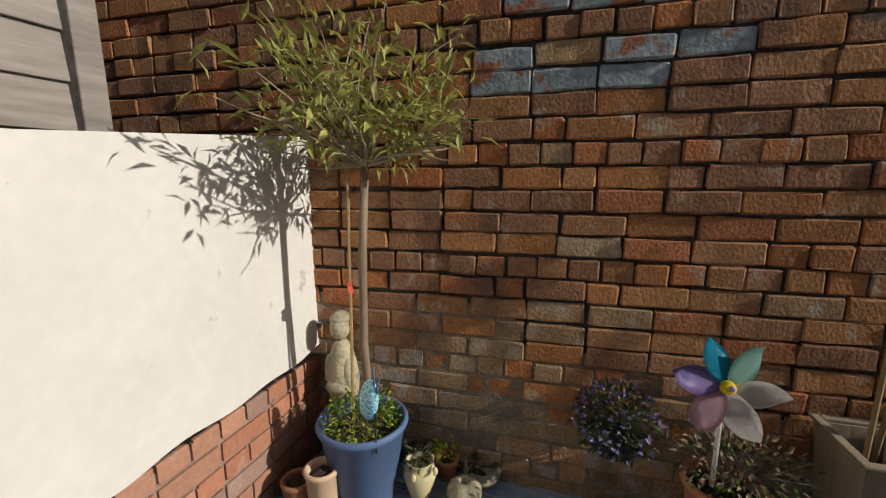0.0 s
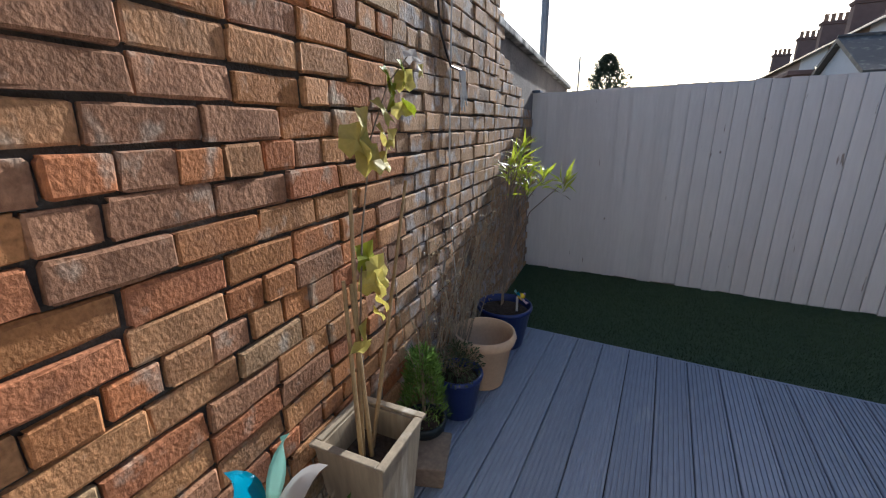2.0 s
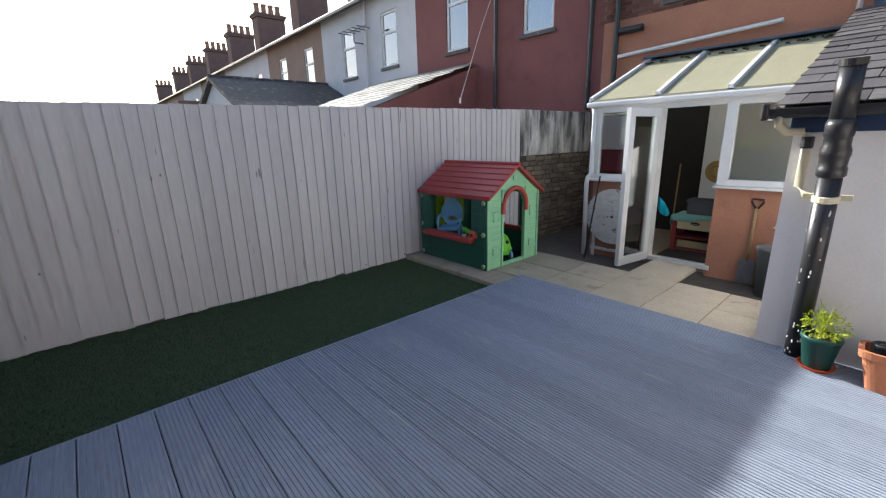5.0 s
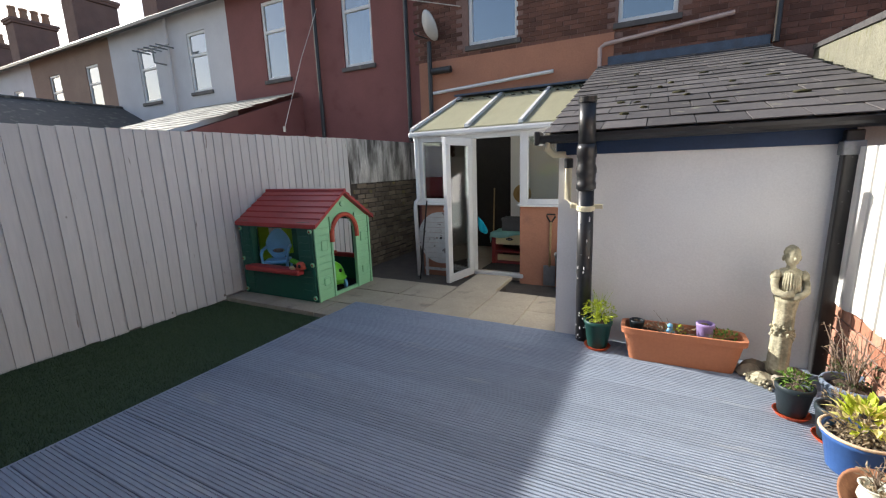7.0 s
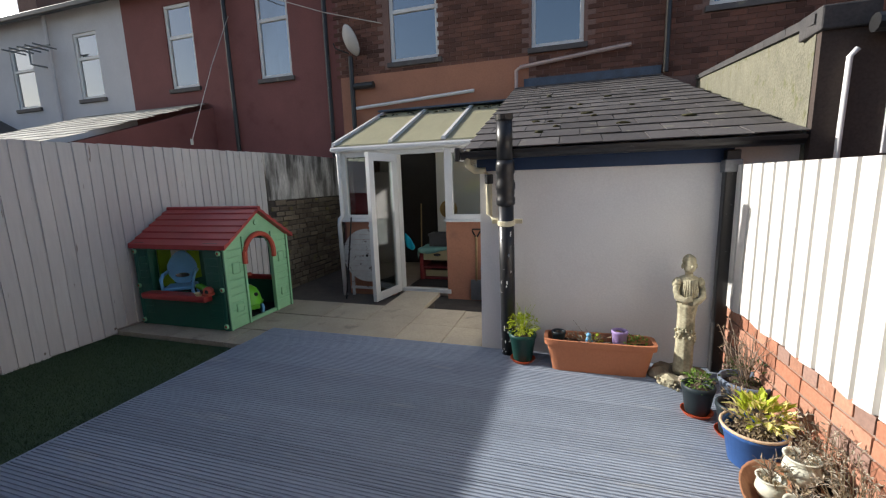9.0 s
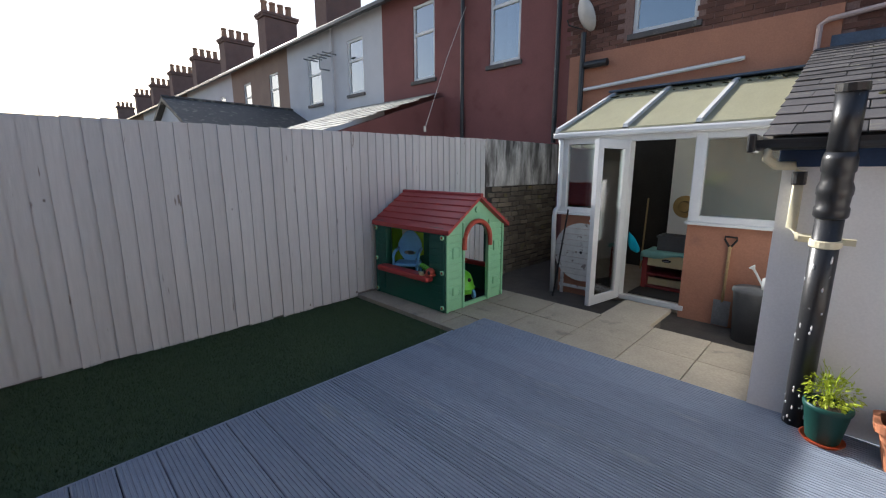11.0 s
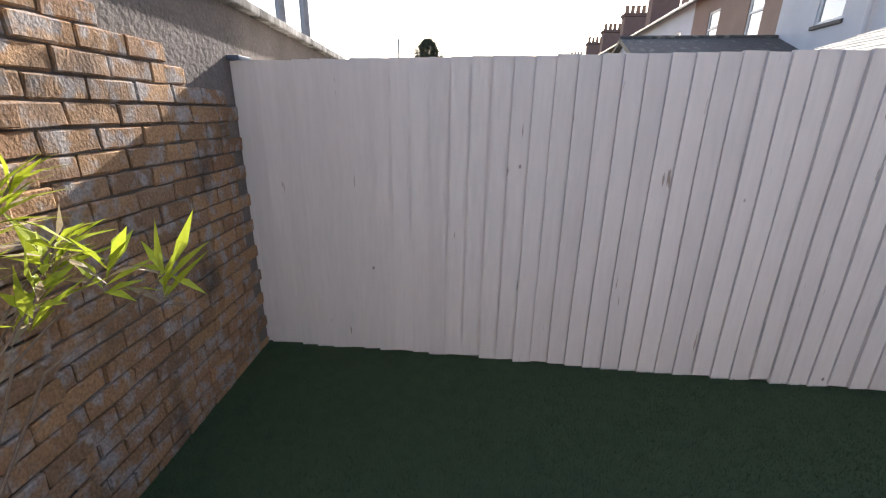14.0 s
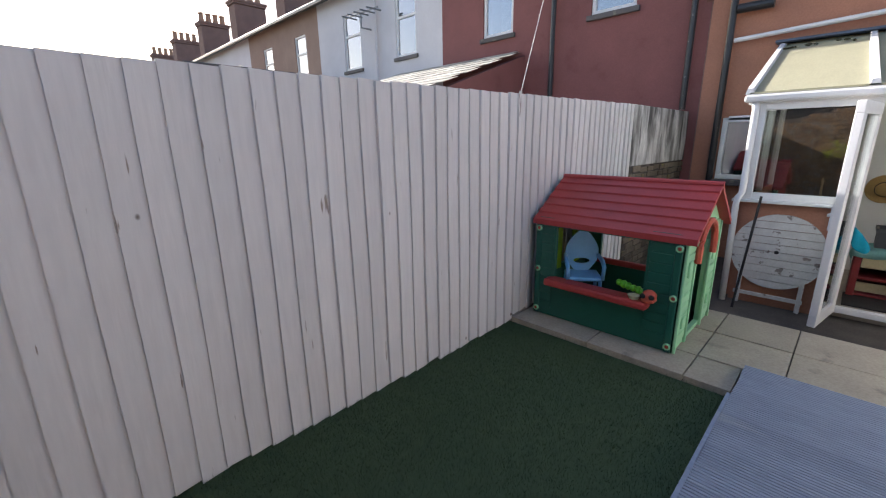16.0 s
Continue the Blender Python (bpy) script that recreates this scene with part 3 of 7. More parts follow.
# ---- east boundary wall beyond the fence: brick below, stained render above ----
bm = B()
box(bm, 4.55, 4.78, -6.74, -4.55, -0.4, 1.14)
wall_e = part("wall_east", bm, m_mortar)
tagged(wall_e, "old brick boundary wall with a stained render top", "wall", kind="structure")
bm = B()
box(bm, 4.53, 4.80, -6.74, -4.56, 1.14, 1.87, 0.012)
bmesh.ops.subdivide_edges(bm, edges=bm.edges[:], cuts=4, use_grid_fill=True)
for v in bm.verts:
    v.co.x += 0.012 * noise.noise(v.co * 4)
part("render_coat", bm, m_render_stain, wall_e, "streaked black and white render")

# ---- outhouse with white painted front and slate roof ----
OY, OX0, OX1 = -2.476, -0.93, 0.77
oh = thing("outhouse", 0, OY, 0, "low outhouse with white painted wall, navy fascia and slate roof", "outhouse", kind="structure")
bm = B()
box(bm, OX0 - 0.9, OX1, -4.28, 0.0, -0.3, 1.56)
for v in bm.verts:
    if v.co.z < 0 and v.co.y > -0.1:
        v.co.y += 0.03
part("wall", bm, m_white_wall, oh, "white painted smooth masonry wall")
bm = B()
box(bm, OX0 + 0.02, OX1 + 0.02, 0.001, 0.024, 1.425, 1.53, 0.003)
part("fascia", bm, m_blue, oh, "navy painted fascia board")
# roof plane: from the eave up to the house
R_Z0, R_Z1, R_YB = 1.57, 2.88, -4.27
bm = B()
ez = R_Z0
vs = [(-1.23, 0.14, ez), (0.86, 0.14, ez), (1.04, R_YB, R_Z1), (-1.17, R_YB, R_Z1)]
lowv = [bm.verts.new((x, y, z - 0.03)) for x, y, z in vs]
upv = [bm.verts.new(v) for v in vs]
bm.faces.new(upv), bm.faces.new(lowv)
for i in range(4):
    bm.faces.new((upv[i], upv[(i + 1) % 4], lowv[(i + 1) % 4], lowv[i]))
roof = part("roof", bm, m_slate_rest, oh, "dark grey slate roof")
# half-round gutter
bm = B()
gp = [(0.055 * math.cos(a), 0.055 * math.sin(a)) for a in [math.pi + math.pi * i / 8 for i in range(9)]]
gi = [(0.046 * math.cos(a), 0.046 * math.sin(a)) for a in [2 * math.pi - math.pi * i / 8 for i in range(9)]]
ra = [[bm.verts.new((x, 0.125 + p, 1.565 + q)) for p, q in gp + gi] for x in (-1.225, 0.90)]
n_ = len(ra[0])
for i in range(n_):
    bm.faces.new((ra[0][i], ra[0][(i + 1) % n_], ra[1][(i + 1) % n_], ra[1][i]))
bm.faces.new(ra[0]), bm.faces.new(ra[1])
gut = part("gutter", bm, m_black, oh, "black half-round gutter")
bm = B()
box(bm, 0.88, 0.92, 0.05, 0.19, 1.50, 1.60, 0.01)
part("gutter_end", bm, m_black, oh)
# soil pipe in front
PX = 0.54
sp = thing("soil_pipe", PX, OY + 0.085, 0, "black plastic soil pipe with collars, paint-splashed, on white wall", "pipe")
bm = B()
lathe(bm, [(0.056, 0.0), (0.056, 1.25)], 24)
part("lower_pipe", bm, m_black, sp, smooth=True)
bm = B()
lathe(bm, [(0.060, 1.18), (0.068, 1.19), (0.068, 1.23), (0.062, 1.24), (0.066, 1.29), (0.070, 1.30), (0.070, 1.33), (0.060, 1.36), (0.060, 1.40), (0.066, 1.41), (0.066, 1.47), (0.058, 1.50)], 24)
part("collar", bm, m_black, sp, smooth=True)
bm = B()
lathe(bm, [(0.056, 1.48), (0.056, 1.78)], 24)
part("upper_pipe", bm, m_black, sp, smooth=True)
sp.matrix_basis = pose(PX, OY + 0.085, 0.002, -5.5, 0, 0)
bm = B()
lathe(bm, [(0.052, 1.765), (0.061, 1.77), (0.061, 1.805), (0.05, 1.805)], 24)
part("rim", bm, m_black, sp)
bm = B()
lathe(bm, [(0.058, 1.03), (0.064, 1.035), (0.064, 1.065), (0.058, 1.07)], 20)
box(bm, -0.11, 0.11, -0.07, -0.045, 1.035, 1.065)
part("bracket", bm, m_cream, sp, "cream pipe bracket")
fleck = random.Random(19)
for k in range(26):
    a, z = fleck.uniform(0.1, 2.4), fleck.choice((fleck.uniform(0.02, 0.25), fleck.uniform(0.1, 1.1)))
    bm = B()
    ball(bm, (0.0555 * math.cos(a), 0.0555 * math.sin(a), z), (0.005, 0.005, fleck.uniform(0.004, 0.02)), 1)
    part("paint_splash", bm, m_white_wall, sp)
cp = thing("rainwater_pipe", 0.72, OY + 0.05, 0, "cream plastic rainwater pipe with swan neck below the gutter", "pipe")
bm = B()
tube(bm, [(0.11, 0.09, 1.54), (0.11, 0.09, 1.47), (0.07, 0.05, 1.43), (0.0, 0.01, 1.43), (-0.03, 0.0, 1.40), (-0.03, 0.0, 1.10), (-0.06, 0.0, 1.05), (-0.17, 0.02, 1.05)], 0.024, 12)
part("pipe", bm, m_cream, cp, smooth=True)
bm = B()
lathe(bm, [(0.031, 1.33), (0.033, 1.34), (0.033, 1.39), (0.031, 1.40)], 14, Matrix.Translation((-0.03, 0, 0)))
part("socket", bm, m_black, cp, "black socket")
cd = thing("downpipe", -0.88, OY + 0.10, 0, "square black downpipe in the corner beside white sheeting", "pipe")
bm = B()
box(bm, -0.045, 0.035, -0.07, 0.0, 0.0, 1.50, 0.008)
part("pipe", bm, m_black, cd)
bm = B()
box(bm, -0.055, 0.045, -0.08, 0.01, 1.36, 1.44, 0.006)
part("bracket", bm, m_steel, cd)

# neighbour's parapet wall and dark back extension past the outhouse
NY = -2.42
bm = B()
pv = [(-1.26, NY, 1.0), (-1.26, NY, 2.19), (-1.68, -6.7, 2.74), (-1.68, -6.7, 1.0)]
inner = [bm.verts.new(v) for v in pv]
outer = [bm.verts.new((x - 0.16, y, z)) for x, y, z in pv]
bm.faces.new(inner), bm.faces.new(outer)
for i in range(4):
    bm.faces.new((inner[i], inner[(i + 1) % 4], outer[(i + 1) % 4], outer[i]))
parapet = part("parapet_wall", bm, mat("sunlit_roughcast", (0.195, 0.19, 0.14), (0.145, 0.14, 0.105), scale=6, rough=0.95, grain=0.25, bump=0.9, bscale=35, bdist=0.014, patch=(0.13, 0.13, 0.07), pscale=9, pmin=0.58, pmax=0.68))
tagged(parapet, "roughcast parapet wall with dark coping above the slate roof", "wall", kind="structure")
m_tar = mat("black_coping_felt", (0.05, 0.05, 0.052), (0.085, 0.08, 0.078), scale=8, rough=0.8, grain=0.2, bump=0.5)
n_cop = 9
for i in range(n_cop):
    f0, f1 = i / n_cop, (i + 0.985) / n_cop
    bm = B()
    q = []
    for f in (f0, f1):
        x, y, z = -1.235 - 0.42 * f, NY + 0.02 + (-6.7 - NY) * f, 2.192 + 0.55 * f
        q += [bm.verts.new((x + dx, y, z + dz)) for dx, dz in ((0.0, 0.0), (0.0, 0.055), (-0.22, 0.075), (-0.22, 0.0))]
    for k in range(4):
        bm.faces.new((q[k], q[(k + 1) % 4], q[4 + (k + 1) % 4], q[4 + k]))
    bm.faces.new(q[:4]), bm.faces.new(q[4:])
    part("coping_stone", bm, m_tar, parapet)
nb = thing("neighbour_house", -4.2, NY + 0.001, 0, "dark neighbouring back extension with a white-framed window", "house")
m_tarwall = mat("dark_brown_render", (0.055, 0.045, 0.04), (0.08, 0.06, 0.05), scale=3, rough=0.9, grain=0.2, bump=0.3)
bm = B()
holed(bm, -3.4, 2.935, -0.4, 2.14, 0.0, 0.05, [(1.70, 2.60, 1.44, 1.92)])
part("wall", bm, m_tarwall, nb, "tar-black rendered wall")
bm = B()
box(bm, 2.68, 2.955, -0.18, 0.075, 2.142, 2.275, 0.01)
part("parapet_cap", bm, m_tar, nb)
bm = B()
for a in ((1.70, 2.60, 1.44, 1.49), (1.70, 2.60, 1.87, 1.92), (1.70, 1.75, 1.49, 1.87), (2.55, 2.60, 1.49, 1.87), (2.14, 2.18, 1.49, 1.87)):
    box(bm, a[0], a[1], 0.01, 0.065, a[2], a[3], 0.004)
win_nb = part("window", bm, m_upvc, nb)
for x0, x1 in ((1.74, 2.15), (2.17, 2.56)):
    bm = B()
    box(bm, x0, x1, 0.03, 0.036, 1.48, 1.88)
    part("pane", bm, m_dark_glass, win_nb)
# near-black sheet behind the glass, room shade set as colour
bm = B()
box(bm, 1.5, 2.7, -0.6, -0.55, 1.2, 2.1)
part("blind", bm, m_black_and_unlit, win_nb, "near-black sheet for the unlit room")
bm = B()
box(bm, -3.4, 2.66, -4.2, 0.10, 2.10, 2.139)
part("roof", bm, m_tar, nb)
bm = B()
tube(bm, [(-3.4, 0.13, 2.115), (2.74, 0.13, 2.135)], 0.05, 10)
part("gutter", bm, m_black, nb, "black gutter")
bm = B()
tube(bm, [(2.78, 0.09, 2.02), (2.81, 0.085, 1.98), (2.815, 0.085, 1.50), (2.815, 0.085, 1.2)], 0.015, 10)
part("waste_pipe", bm, m_upvc, nb, "white waste pipe", smooth=True)

# ---- the terrace ----
HY = -6.76


def sash(parent, x0, x1, z0, z1, rail=0.62, depth=0.0, behind=None):
    """A white framed window with two panes and a sill, set in its opening."""
    bm = B()
    w = 0.065
    for a in ((x0, x1, z0, z0 + w), (x0, x1, z1 - w, z1), (x0, x0 + w, z0 + w, z1 - w), (x1 - w, x1, z0 + w, z1 - w), (x0 + w, x1 - w, z0 + (z1 - z0) * rail - w / 2, z0 + (z1 - z0) * rail + w / 2)):
        box(bm, a[0], a[1], -0.10 + depth, -0.03 + depth, a[2], a[3], 0.006)
    win = part("window", bm, m_upvc, parent, "white upvc window frame")
    zm = z0 + (z1 - z0) * rail
    for za, zb in ((z0 + w, zm), (zm, z1 - w)):
        bm = B()
        box(bm, x0 + w - 0.005, x1 - w + 0.005, -0.07 + depth, -0.062 + depth, za, zb)
        part("pane", bm, m_dark_glass, win, "dark reflecting window pane")
    bm = B()
    box(bm, x0 - 0.06, x1 + 0.06, -0.06 + depth, 0.05 + depth, z0 - 0.09, z0 - 0.005, 0.008)
    part("sill", bm, m_slate, win, "dark stone sill")
    # backing sheet: pale blind, painted blue reflection, or near-black for an unlit room
    bm = B()
    box(bm, x0 - 0.4, x1 + 0.4, -1.2, -1.15, z0 - 0.4, z1 + 0.3)
    part("blind", bm, behind or m_blind, win, "sheet behind the pane: blind, blue reflection or unlit room")
    return win


m_blind = mat("pale_blind", (0.55, 0.62, 0.68), rough=0.9, grain=0.03, bump=0)


# blue backing colour imitates sky reflected in dark panes
m_blue_reflection = mat("painted_blue_reflection", (0.035, 0.075, 0.16), (0.025, 0.055, 0.12), rough=0.9, grain=0.1, bump=0)


def house(x0, x1, material, windows, label, eave=5.66, chimney=None, y=HY, behind=None):
    h = thing("terraced_house", x0, y, 0, label, "house")
    bm = B()
    holed(bm, 0.0, x1 - x0, -0.4, eave, -0.3, 0.0, [(a - x0, b - x0, c, d) for a, b, c, d in windows])
    part("wall", bm, material, h)
    for a, b, c, d in windows:
        sash(h, a - x0, b - x0, c, d, behind=behind)
    bm = B()
    w = x1 - x0
    pr = [(0.22, eave - 0.02), (-2.6, eave + 1.55), (-5.2, eave), (-5.2, eave - 0.1), (-2.6, eave + 1.4), (0.22, eave - 0.1)]
    ends = [[bm.verts.new((x, p, q)) for p, q in pr] for x in (0, w)]
    for i in range(6):
        bm.faces.new((ends[0][i], ends[0][(i + 1) % 6], ends[1][(i + 1) % 6], ends[1][i]))
    bm.faces.new(ends[0]), bm.faces.new(ends[1])
    rf = part("roof", bm, m_slate_rest, h, "slate pitched roof")
    bm = B()
    box(bm, 0, w, 0.20, 0.32, eave - 0.14, eave - 0.02, 0.02)
    part("gutter", bm, m_black, h)
    bm = B()
    box(bm, 0, w, -5.2, -5.0, -0.4, eave)
    part("rear_wall", bm, m_roadbrick, h)
    if chimney:
        cx, ct = chimney[0] - x0, chimney[1]
        bm = B()
        box(bm, cx - 0.42, cx + 0.42, -3.35, -1.75, eave + 0.6, ct - 0.25)
        box(bm, cx - 0.48, cx + 0.48, -3.41, -1.69, ct - 0.22, ct - 0.12, 0.01)
        box(bm, cx - 0.52, cx + 0.52, -3.45, -1.65, ct - 0.12, ct, 0.01)
        st = part("chimney", bm, m_roadbrick, h, "soot-dark brick chimney")
        for k in range(4):
            bm = B()
            lathe(bm, [(0.17, ct), (0.13, ct + 0.45), (0.16, ct + 0.48), (0.16, ct + 0.56), (0.11, ct + 0.57)], 12, Matrix.Translation((cx, -3.15 + 0.4 * k, 0)))
            part("chimney_pot", bm, m_pot_chim, st)
    return h


own = house(-9.0, 4.42, m_roadbrick, [(2.40, 3.34, 3.55, 4.95), (-0.05, 0.78, 3.50, 4.9), (-2.90, -1.80, 3.78, 4.95)], "own brick house back wall with white windows and slate roof", behind=m_blue_reflection)
red = house(4.42, 9.9, m_redrender, [(7.91, 8.68, 3.57, 5.3), (5.50, 6.27, 3.55, 5.35)], "dark red rendered terraced house with white sash windows", chimney=(11.3, 8.6))
house(9.9, 15.45, m_greyrender, [(10.80, 11.6, 3.6, 5.1), (13.15, 14.0, 3.55, 5.05)], "pale grey rendered terraced house with white windows", chimney=(16.0, 8.7))
house(15.45, 21.0, m_brownrender, [(16.3, 17.1, 3.5, 5.0), (18.9, 19.7, 3.5, 5.0)], "brown pebbledashed terraced house with white windows", chimney=(21.5, 8.7))
house(21.0, 28.0, m_greyrender, [(22.0, 22.8, 3.5, 4.8), (25.5, 26.2, 3.5, 4.8)], "off-white rendered terraced house", chimney=(27.0, 8.7))
house(28.0, 34.0, m_brownrender, [(29.5, 30.4, 3.5, 4.8)], "brown rendered terraced house", chimney=(32.5, 8.7))
house(34.0, 40.0, m_greyrender, [(35.5, 36.4, 3.5, 4.8)], "off-white rendered terraced house", chimney=(38.5, 8.7))
house(40.0, 47.0, m_brownrender, [(42, 42.9, 3.5, 4.8)], "brown rendered terraced house", chimney=(45.0, 8.7))
house(47.0, 60.0, m_roadbrick, [(49, 49.9, 3.5, 4.8)], "far brick terraced house", chimney=(52.0, 8.7))
house(60.0, 85.0, m_roadbrick, [(64, 64.9, 3.5, 4.8)], "far brick terraced house", chimney=(63.0, 8.7))
tagged(own, "", "", "terrace")
# painted terracotta coat on own wall
bm = B()
holed(bm, 0.82, 4.40, -0.4, 3.38, HY, HY + 0.02, [(3.46, 4.06, 0.87, 1.75)])
coat = part("painted_wall", bm, m_orange)
tagged(coat, "terracotta painted lower house wall around the conservatory", "wall", kind="structure")
bm = None
hb_v, hb_f = [], []
hr = random.Random(77)
for row in range(0, 44):
    z = 2.84 + row * 0.076
    x = -8.95 + (row % 2) * 0.115
    while x < 4.38:
        cover = (0.80 < x + 0.1 < 4.45 and z < 3.36) or any(a - 0.16 < x < b + 0.02 and c - 0.12 < z < d + 0.02 for a, b, c, d in ((2.40, 3.34, 3.55, 4.95), (-0.05, 0.78, 3.50, 4.9), (-2.90, -1.80, 3.78, 4.95)))
        if not cover:
            k, y1 = len(hb_v), HY + 0.008 + hr.uniform(0, 0.003)
            for xx, zz in ((x, z), (x + 0.215, z), (x + 0.215, z + 0.066), (x, z + 0.066)):
                hb_v += [(xx, HY - 0.002, zz), (xx, y1, zz)]
            hb_f += [(k + 1, k + 3, k + 5, k + 7)] + [(k + 2 * i, k + (2 * i + 2) % 8, k + (2 * i + 3) % 8, k + 2 * i + 1) for i in range(4)]
        x += 0.23
hb = raw("house_brickwork", hb_v, hb_f, mat("dark_red_brick", (0.165, 0.078, 0.055), (0.115, 0.058, 0.045), scale=2.2, mix=0.35, rough=0.9, grain=0.25, bump=0.4, rand="isl", spread=0.35))
tagged(hb, "dark red brick courses of the house back wall", "brickwork", kind="stuff")

# ---- lean-to conservatory ----
CY, CZ0, CZT = -4.83, -0.33, 1.80
FL = CZ0 + 0.12
cons = thing("conservatory", 0, CY, CZ0, "white upvc lean-to conservatory with cream polycarbonate roof", "conservatory", kind="structure")


def frame_bar(x0, x1, z0, z1, name="frame", y0=-0.035, y1=0.038):
    bm = B()
    box(bm, x0, x1, y0, y1, z0 - CZ0, z1 - CZ0, 0.006)
    return part(name, bm, m_upvc, cons)


SILL = 0.825
bm = B()
box(bm, 2.625, 3.36, -0.10, 0.02, 0.0, SILL - CZ0 - 0.03)
part("dwarf_wall", bm, m_orange, cons, "terracotta painted dwarf wall")
bm = B()
box(bm, 0.25, 1.77, -0.10, 0.02, 0.0, SILL - CZ0 - 0.03)
part("dwarf_wall", bm, m_orange, cons, "terracotta painted dwarf wall")
for a in ((3.30, 3.42, SILL, CZT), (2.47, 2.62, CZ0 + 0.10, CZT), (1.66, 1.77, SILL, CZT), (0.87, 0.945, SILL, CZT), (0.25, 0.32, SILL, CZT),
          (0.25, 3.46, CZT, CZT + 0.11), (2.62, 3.30, SILL, SILL + 0.07), (0.32, 1.66, SILL, SILL + 0.07), (2.62, 3.30, CZT - 0.06, CZT), (0.32, 1.66, CZT - 0.06, CZT), (1.77, 2.47, CZT - 0.05, CZT), (1.72, 2.47, CZ0 + 0.08, CZ0 + 0.14)):
    frame_bar(*a, y0=-0.115 if a[:2] == (2.47, 2.62) else -0.035)
bm = B()
box(bm, 2.47, 3.46, -0.02, 0.10, SILL - CZ0 - 0.03, SILL - CZ0, 0.006)
part("sill", bm, m_upvc, cons)
bm = B()
box(bm, 0.25, 1.79, -0.02, 0.10, SILL - CZ0 - 0.03, SILL - CZ0, 0.006)
part("sill", bm, m_upvc, cons)
bm = B()
box(bm, 0.2, 3.49, 0.02, 0.13, CZT - CZ0 + 0.02, CZT - CZ0 + 0.09, 0.02)
part("gutter", bm, m_upvc, cons, "white plastic gutter")
for x0, x1 in ((2.62, 3.30), (0.945, 1.66), (0.32, 0.87)):
    bm = B()
    box(bm, x0, x1, -0.006, 0.0, SILL - CZ0 + 0.07, CZT - CZ0 - 0.07)
    part("pane", bm, m_glass, cons, "clear window pane")
# corner downpipe
bm = B()
tube(bm, [(3.40, 0.07, CZT - CZ0 + 0.03), (3.385, 0.07, CZT - CZ0 - 0.06), (3.38, 0.07, SILL - CZ0 + 0.07), (3.405, 0.12, SILL - CZ0 + 0.02), (3.41, 0.13, SILL - CZ0 - 0.06), (3.395, 0.12, 0.0)], 0.032, 12)
part("downpipe", bm, m_upvc, cons, "white rainwater downpipe", smooth=True)
# roof bars and sheets up to the house wall
RT, RW = 2.66, HY - CY + 0.03
lo = [(x, 0.06, CZT + 0.12) for x in (3.46, 2.55, 1.76, 0.90, 0.05)]
hi = [(x, RW, RT) for x in (3.50, 2.67, 1.80, 0.92, 0.05)]
for a, b in zip(lo, hi):
    bm = B()
    pa, pb = Vector((a[0], a[1], a[2] - CZ0)), Vector((b[0], b[1], b[2] - CZ0))
    q = [bm.verts.new(p + Vector((dx, 0, dz))) for p in (pa, pb) for dx, dz in ((-0.04, -0.02), (0.04, -0.02), (0.025, 0.04), (-0.025, 0.04))]
    for i in range(4):
        bm.faces.new((q[i], q[(i + 1) % 4], q[4 + (i + 1) % 4], q[4 + i]))
    bm.faces.new(q[:4]), bm.faces.new(q[4:])
    part("roof_bar", bm, m_upvc, cons, "white roof glazing bar")
for k in range(4):
    bm = B()
    q = [Vector(p) - Vector((0, 0, CZ0)) for p in (lo[k], lo[k + 1], hi[k + 1], hi[k])]
    top = [bm.verts.new(p) for p in q]
    bot = [bm.verts.new(p - Vector((0, 0, 0.016))) for p in q]
    bm.faces.new(top), bm.faces.new(bot)
    for i in range(4):
        bm.faces.new((top[i], top[(i + 1) % 4], bot[(i + 1) % 4], bot[i]))
    part("roof_sheet", bm, m_poly, cons, "cream ribbed polycarbonate sheet")
bm = B()
box(bm, 0.0, 3.58, RW - 0.02, RW + 0.16, RT - CZ0 + 0.0, RT - CZ0 + 0.035, 0.01)
part("flashing", bm, m_lead, cons, "blue-grey lead flashing")
mr_ = random.Random(11)
for k in range(34):
    x, down = mr_.uniform(1.0, 3.45), mr_.uniform(0.16, 0.30)
    bm = B()
    ball(bm, (0, 0, 0), (mr_.uniform(0.012, 0.045), mr_.uniform(0.02, 0.05), 0.014), 1)
    for v in bm.verts:
        v.co += noise.noise_vector(v.co * 30 + Vector((k, 0, 0))) * 0.012
    bmesh.ops.translate(bm, verts=bm.verts[:], vec=(x, RW + down, RT - CZ0 + 0.008 - down * (RT - CZT - 0.12) / (0.06 - RW)))
    part("moss", bm, m_moss, cons, "dark moss clump")
# side walls of the conservatory
bm = B()
box(bm, 3.36, 3.42, RW, -0.10, 0.0, SILL - CZ0)
part("side_wall", bm, m_orange, cons)
bm = B()
box(bm, 3.37, 3.39, RW, -0.04, SILL - CZ0, CZT - CZ0 + 0.05)
sg = part("pane", bm, m_glass, cons)
for y in (-0.068, RW / 2, RW + 0.05):
    bm = B()
    box(bm, 3.34, 3.42, y - 0.03, y + 0.03, SILL - CZ0, CZT - CZ0 + 0.1, 0.005)
    part("frame", bm, m_upvc, cons)
# open door leaf, hinged on the left jamb
DOOR = pose(2.49, CY + 0.07, CZ0 + 0.10, 0, 0, 80)
door = new("door_1")
door.matrix_basis = DOOR
tagged(door, "white upvc half-glazed door standing wide open outwards", "door", kind="structure")
DW, DH = 0.63, 1.98
bm = B()
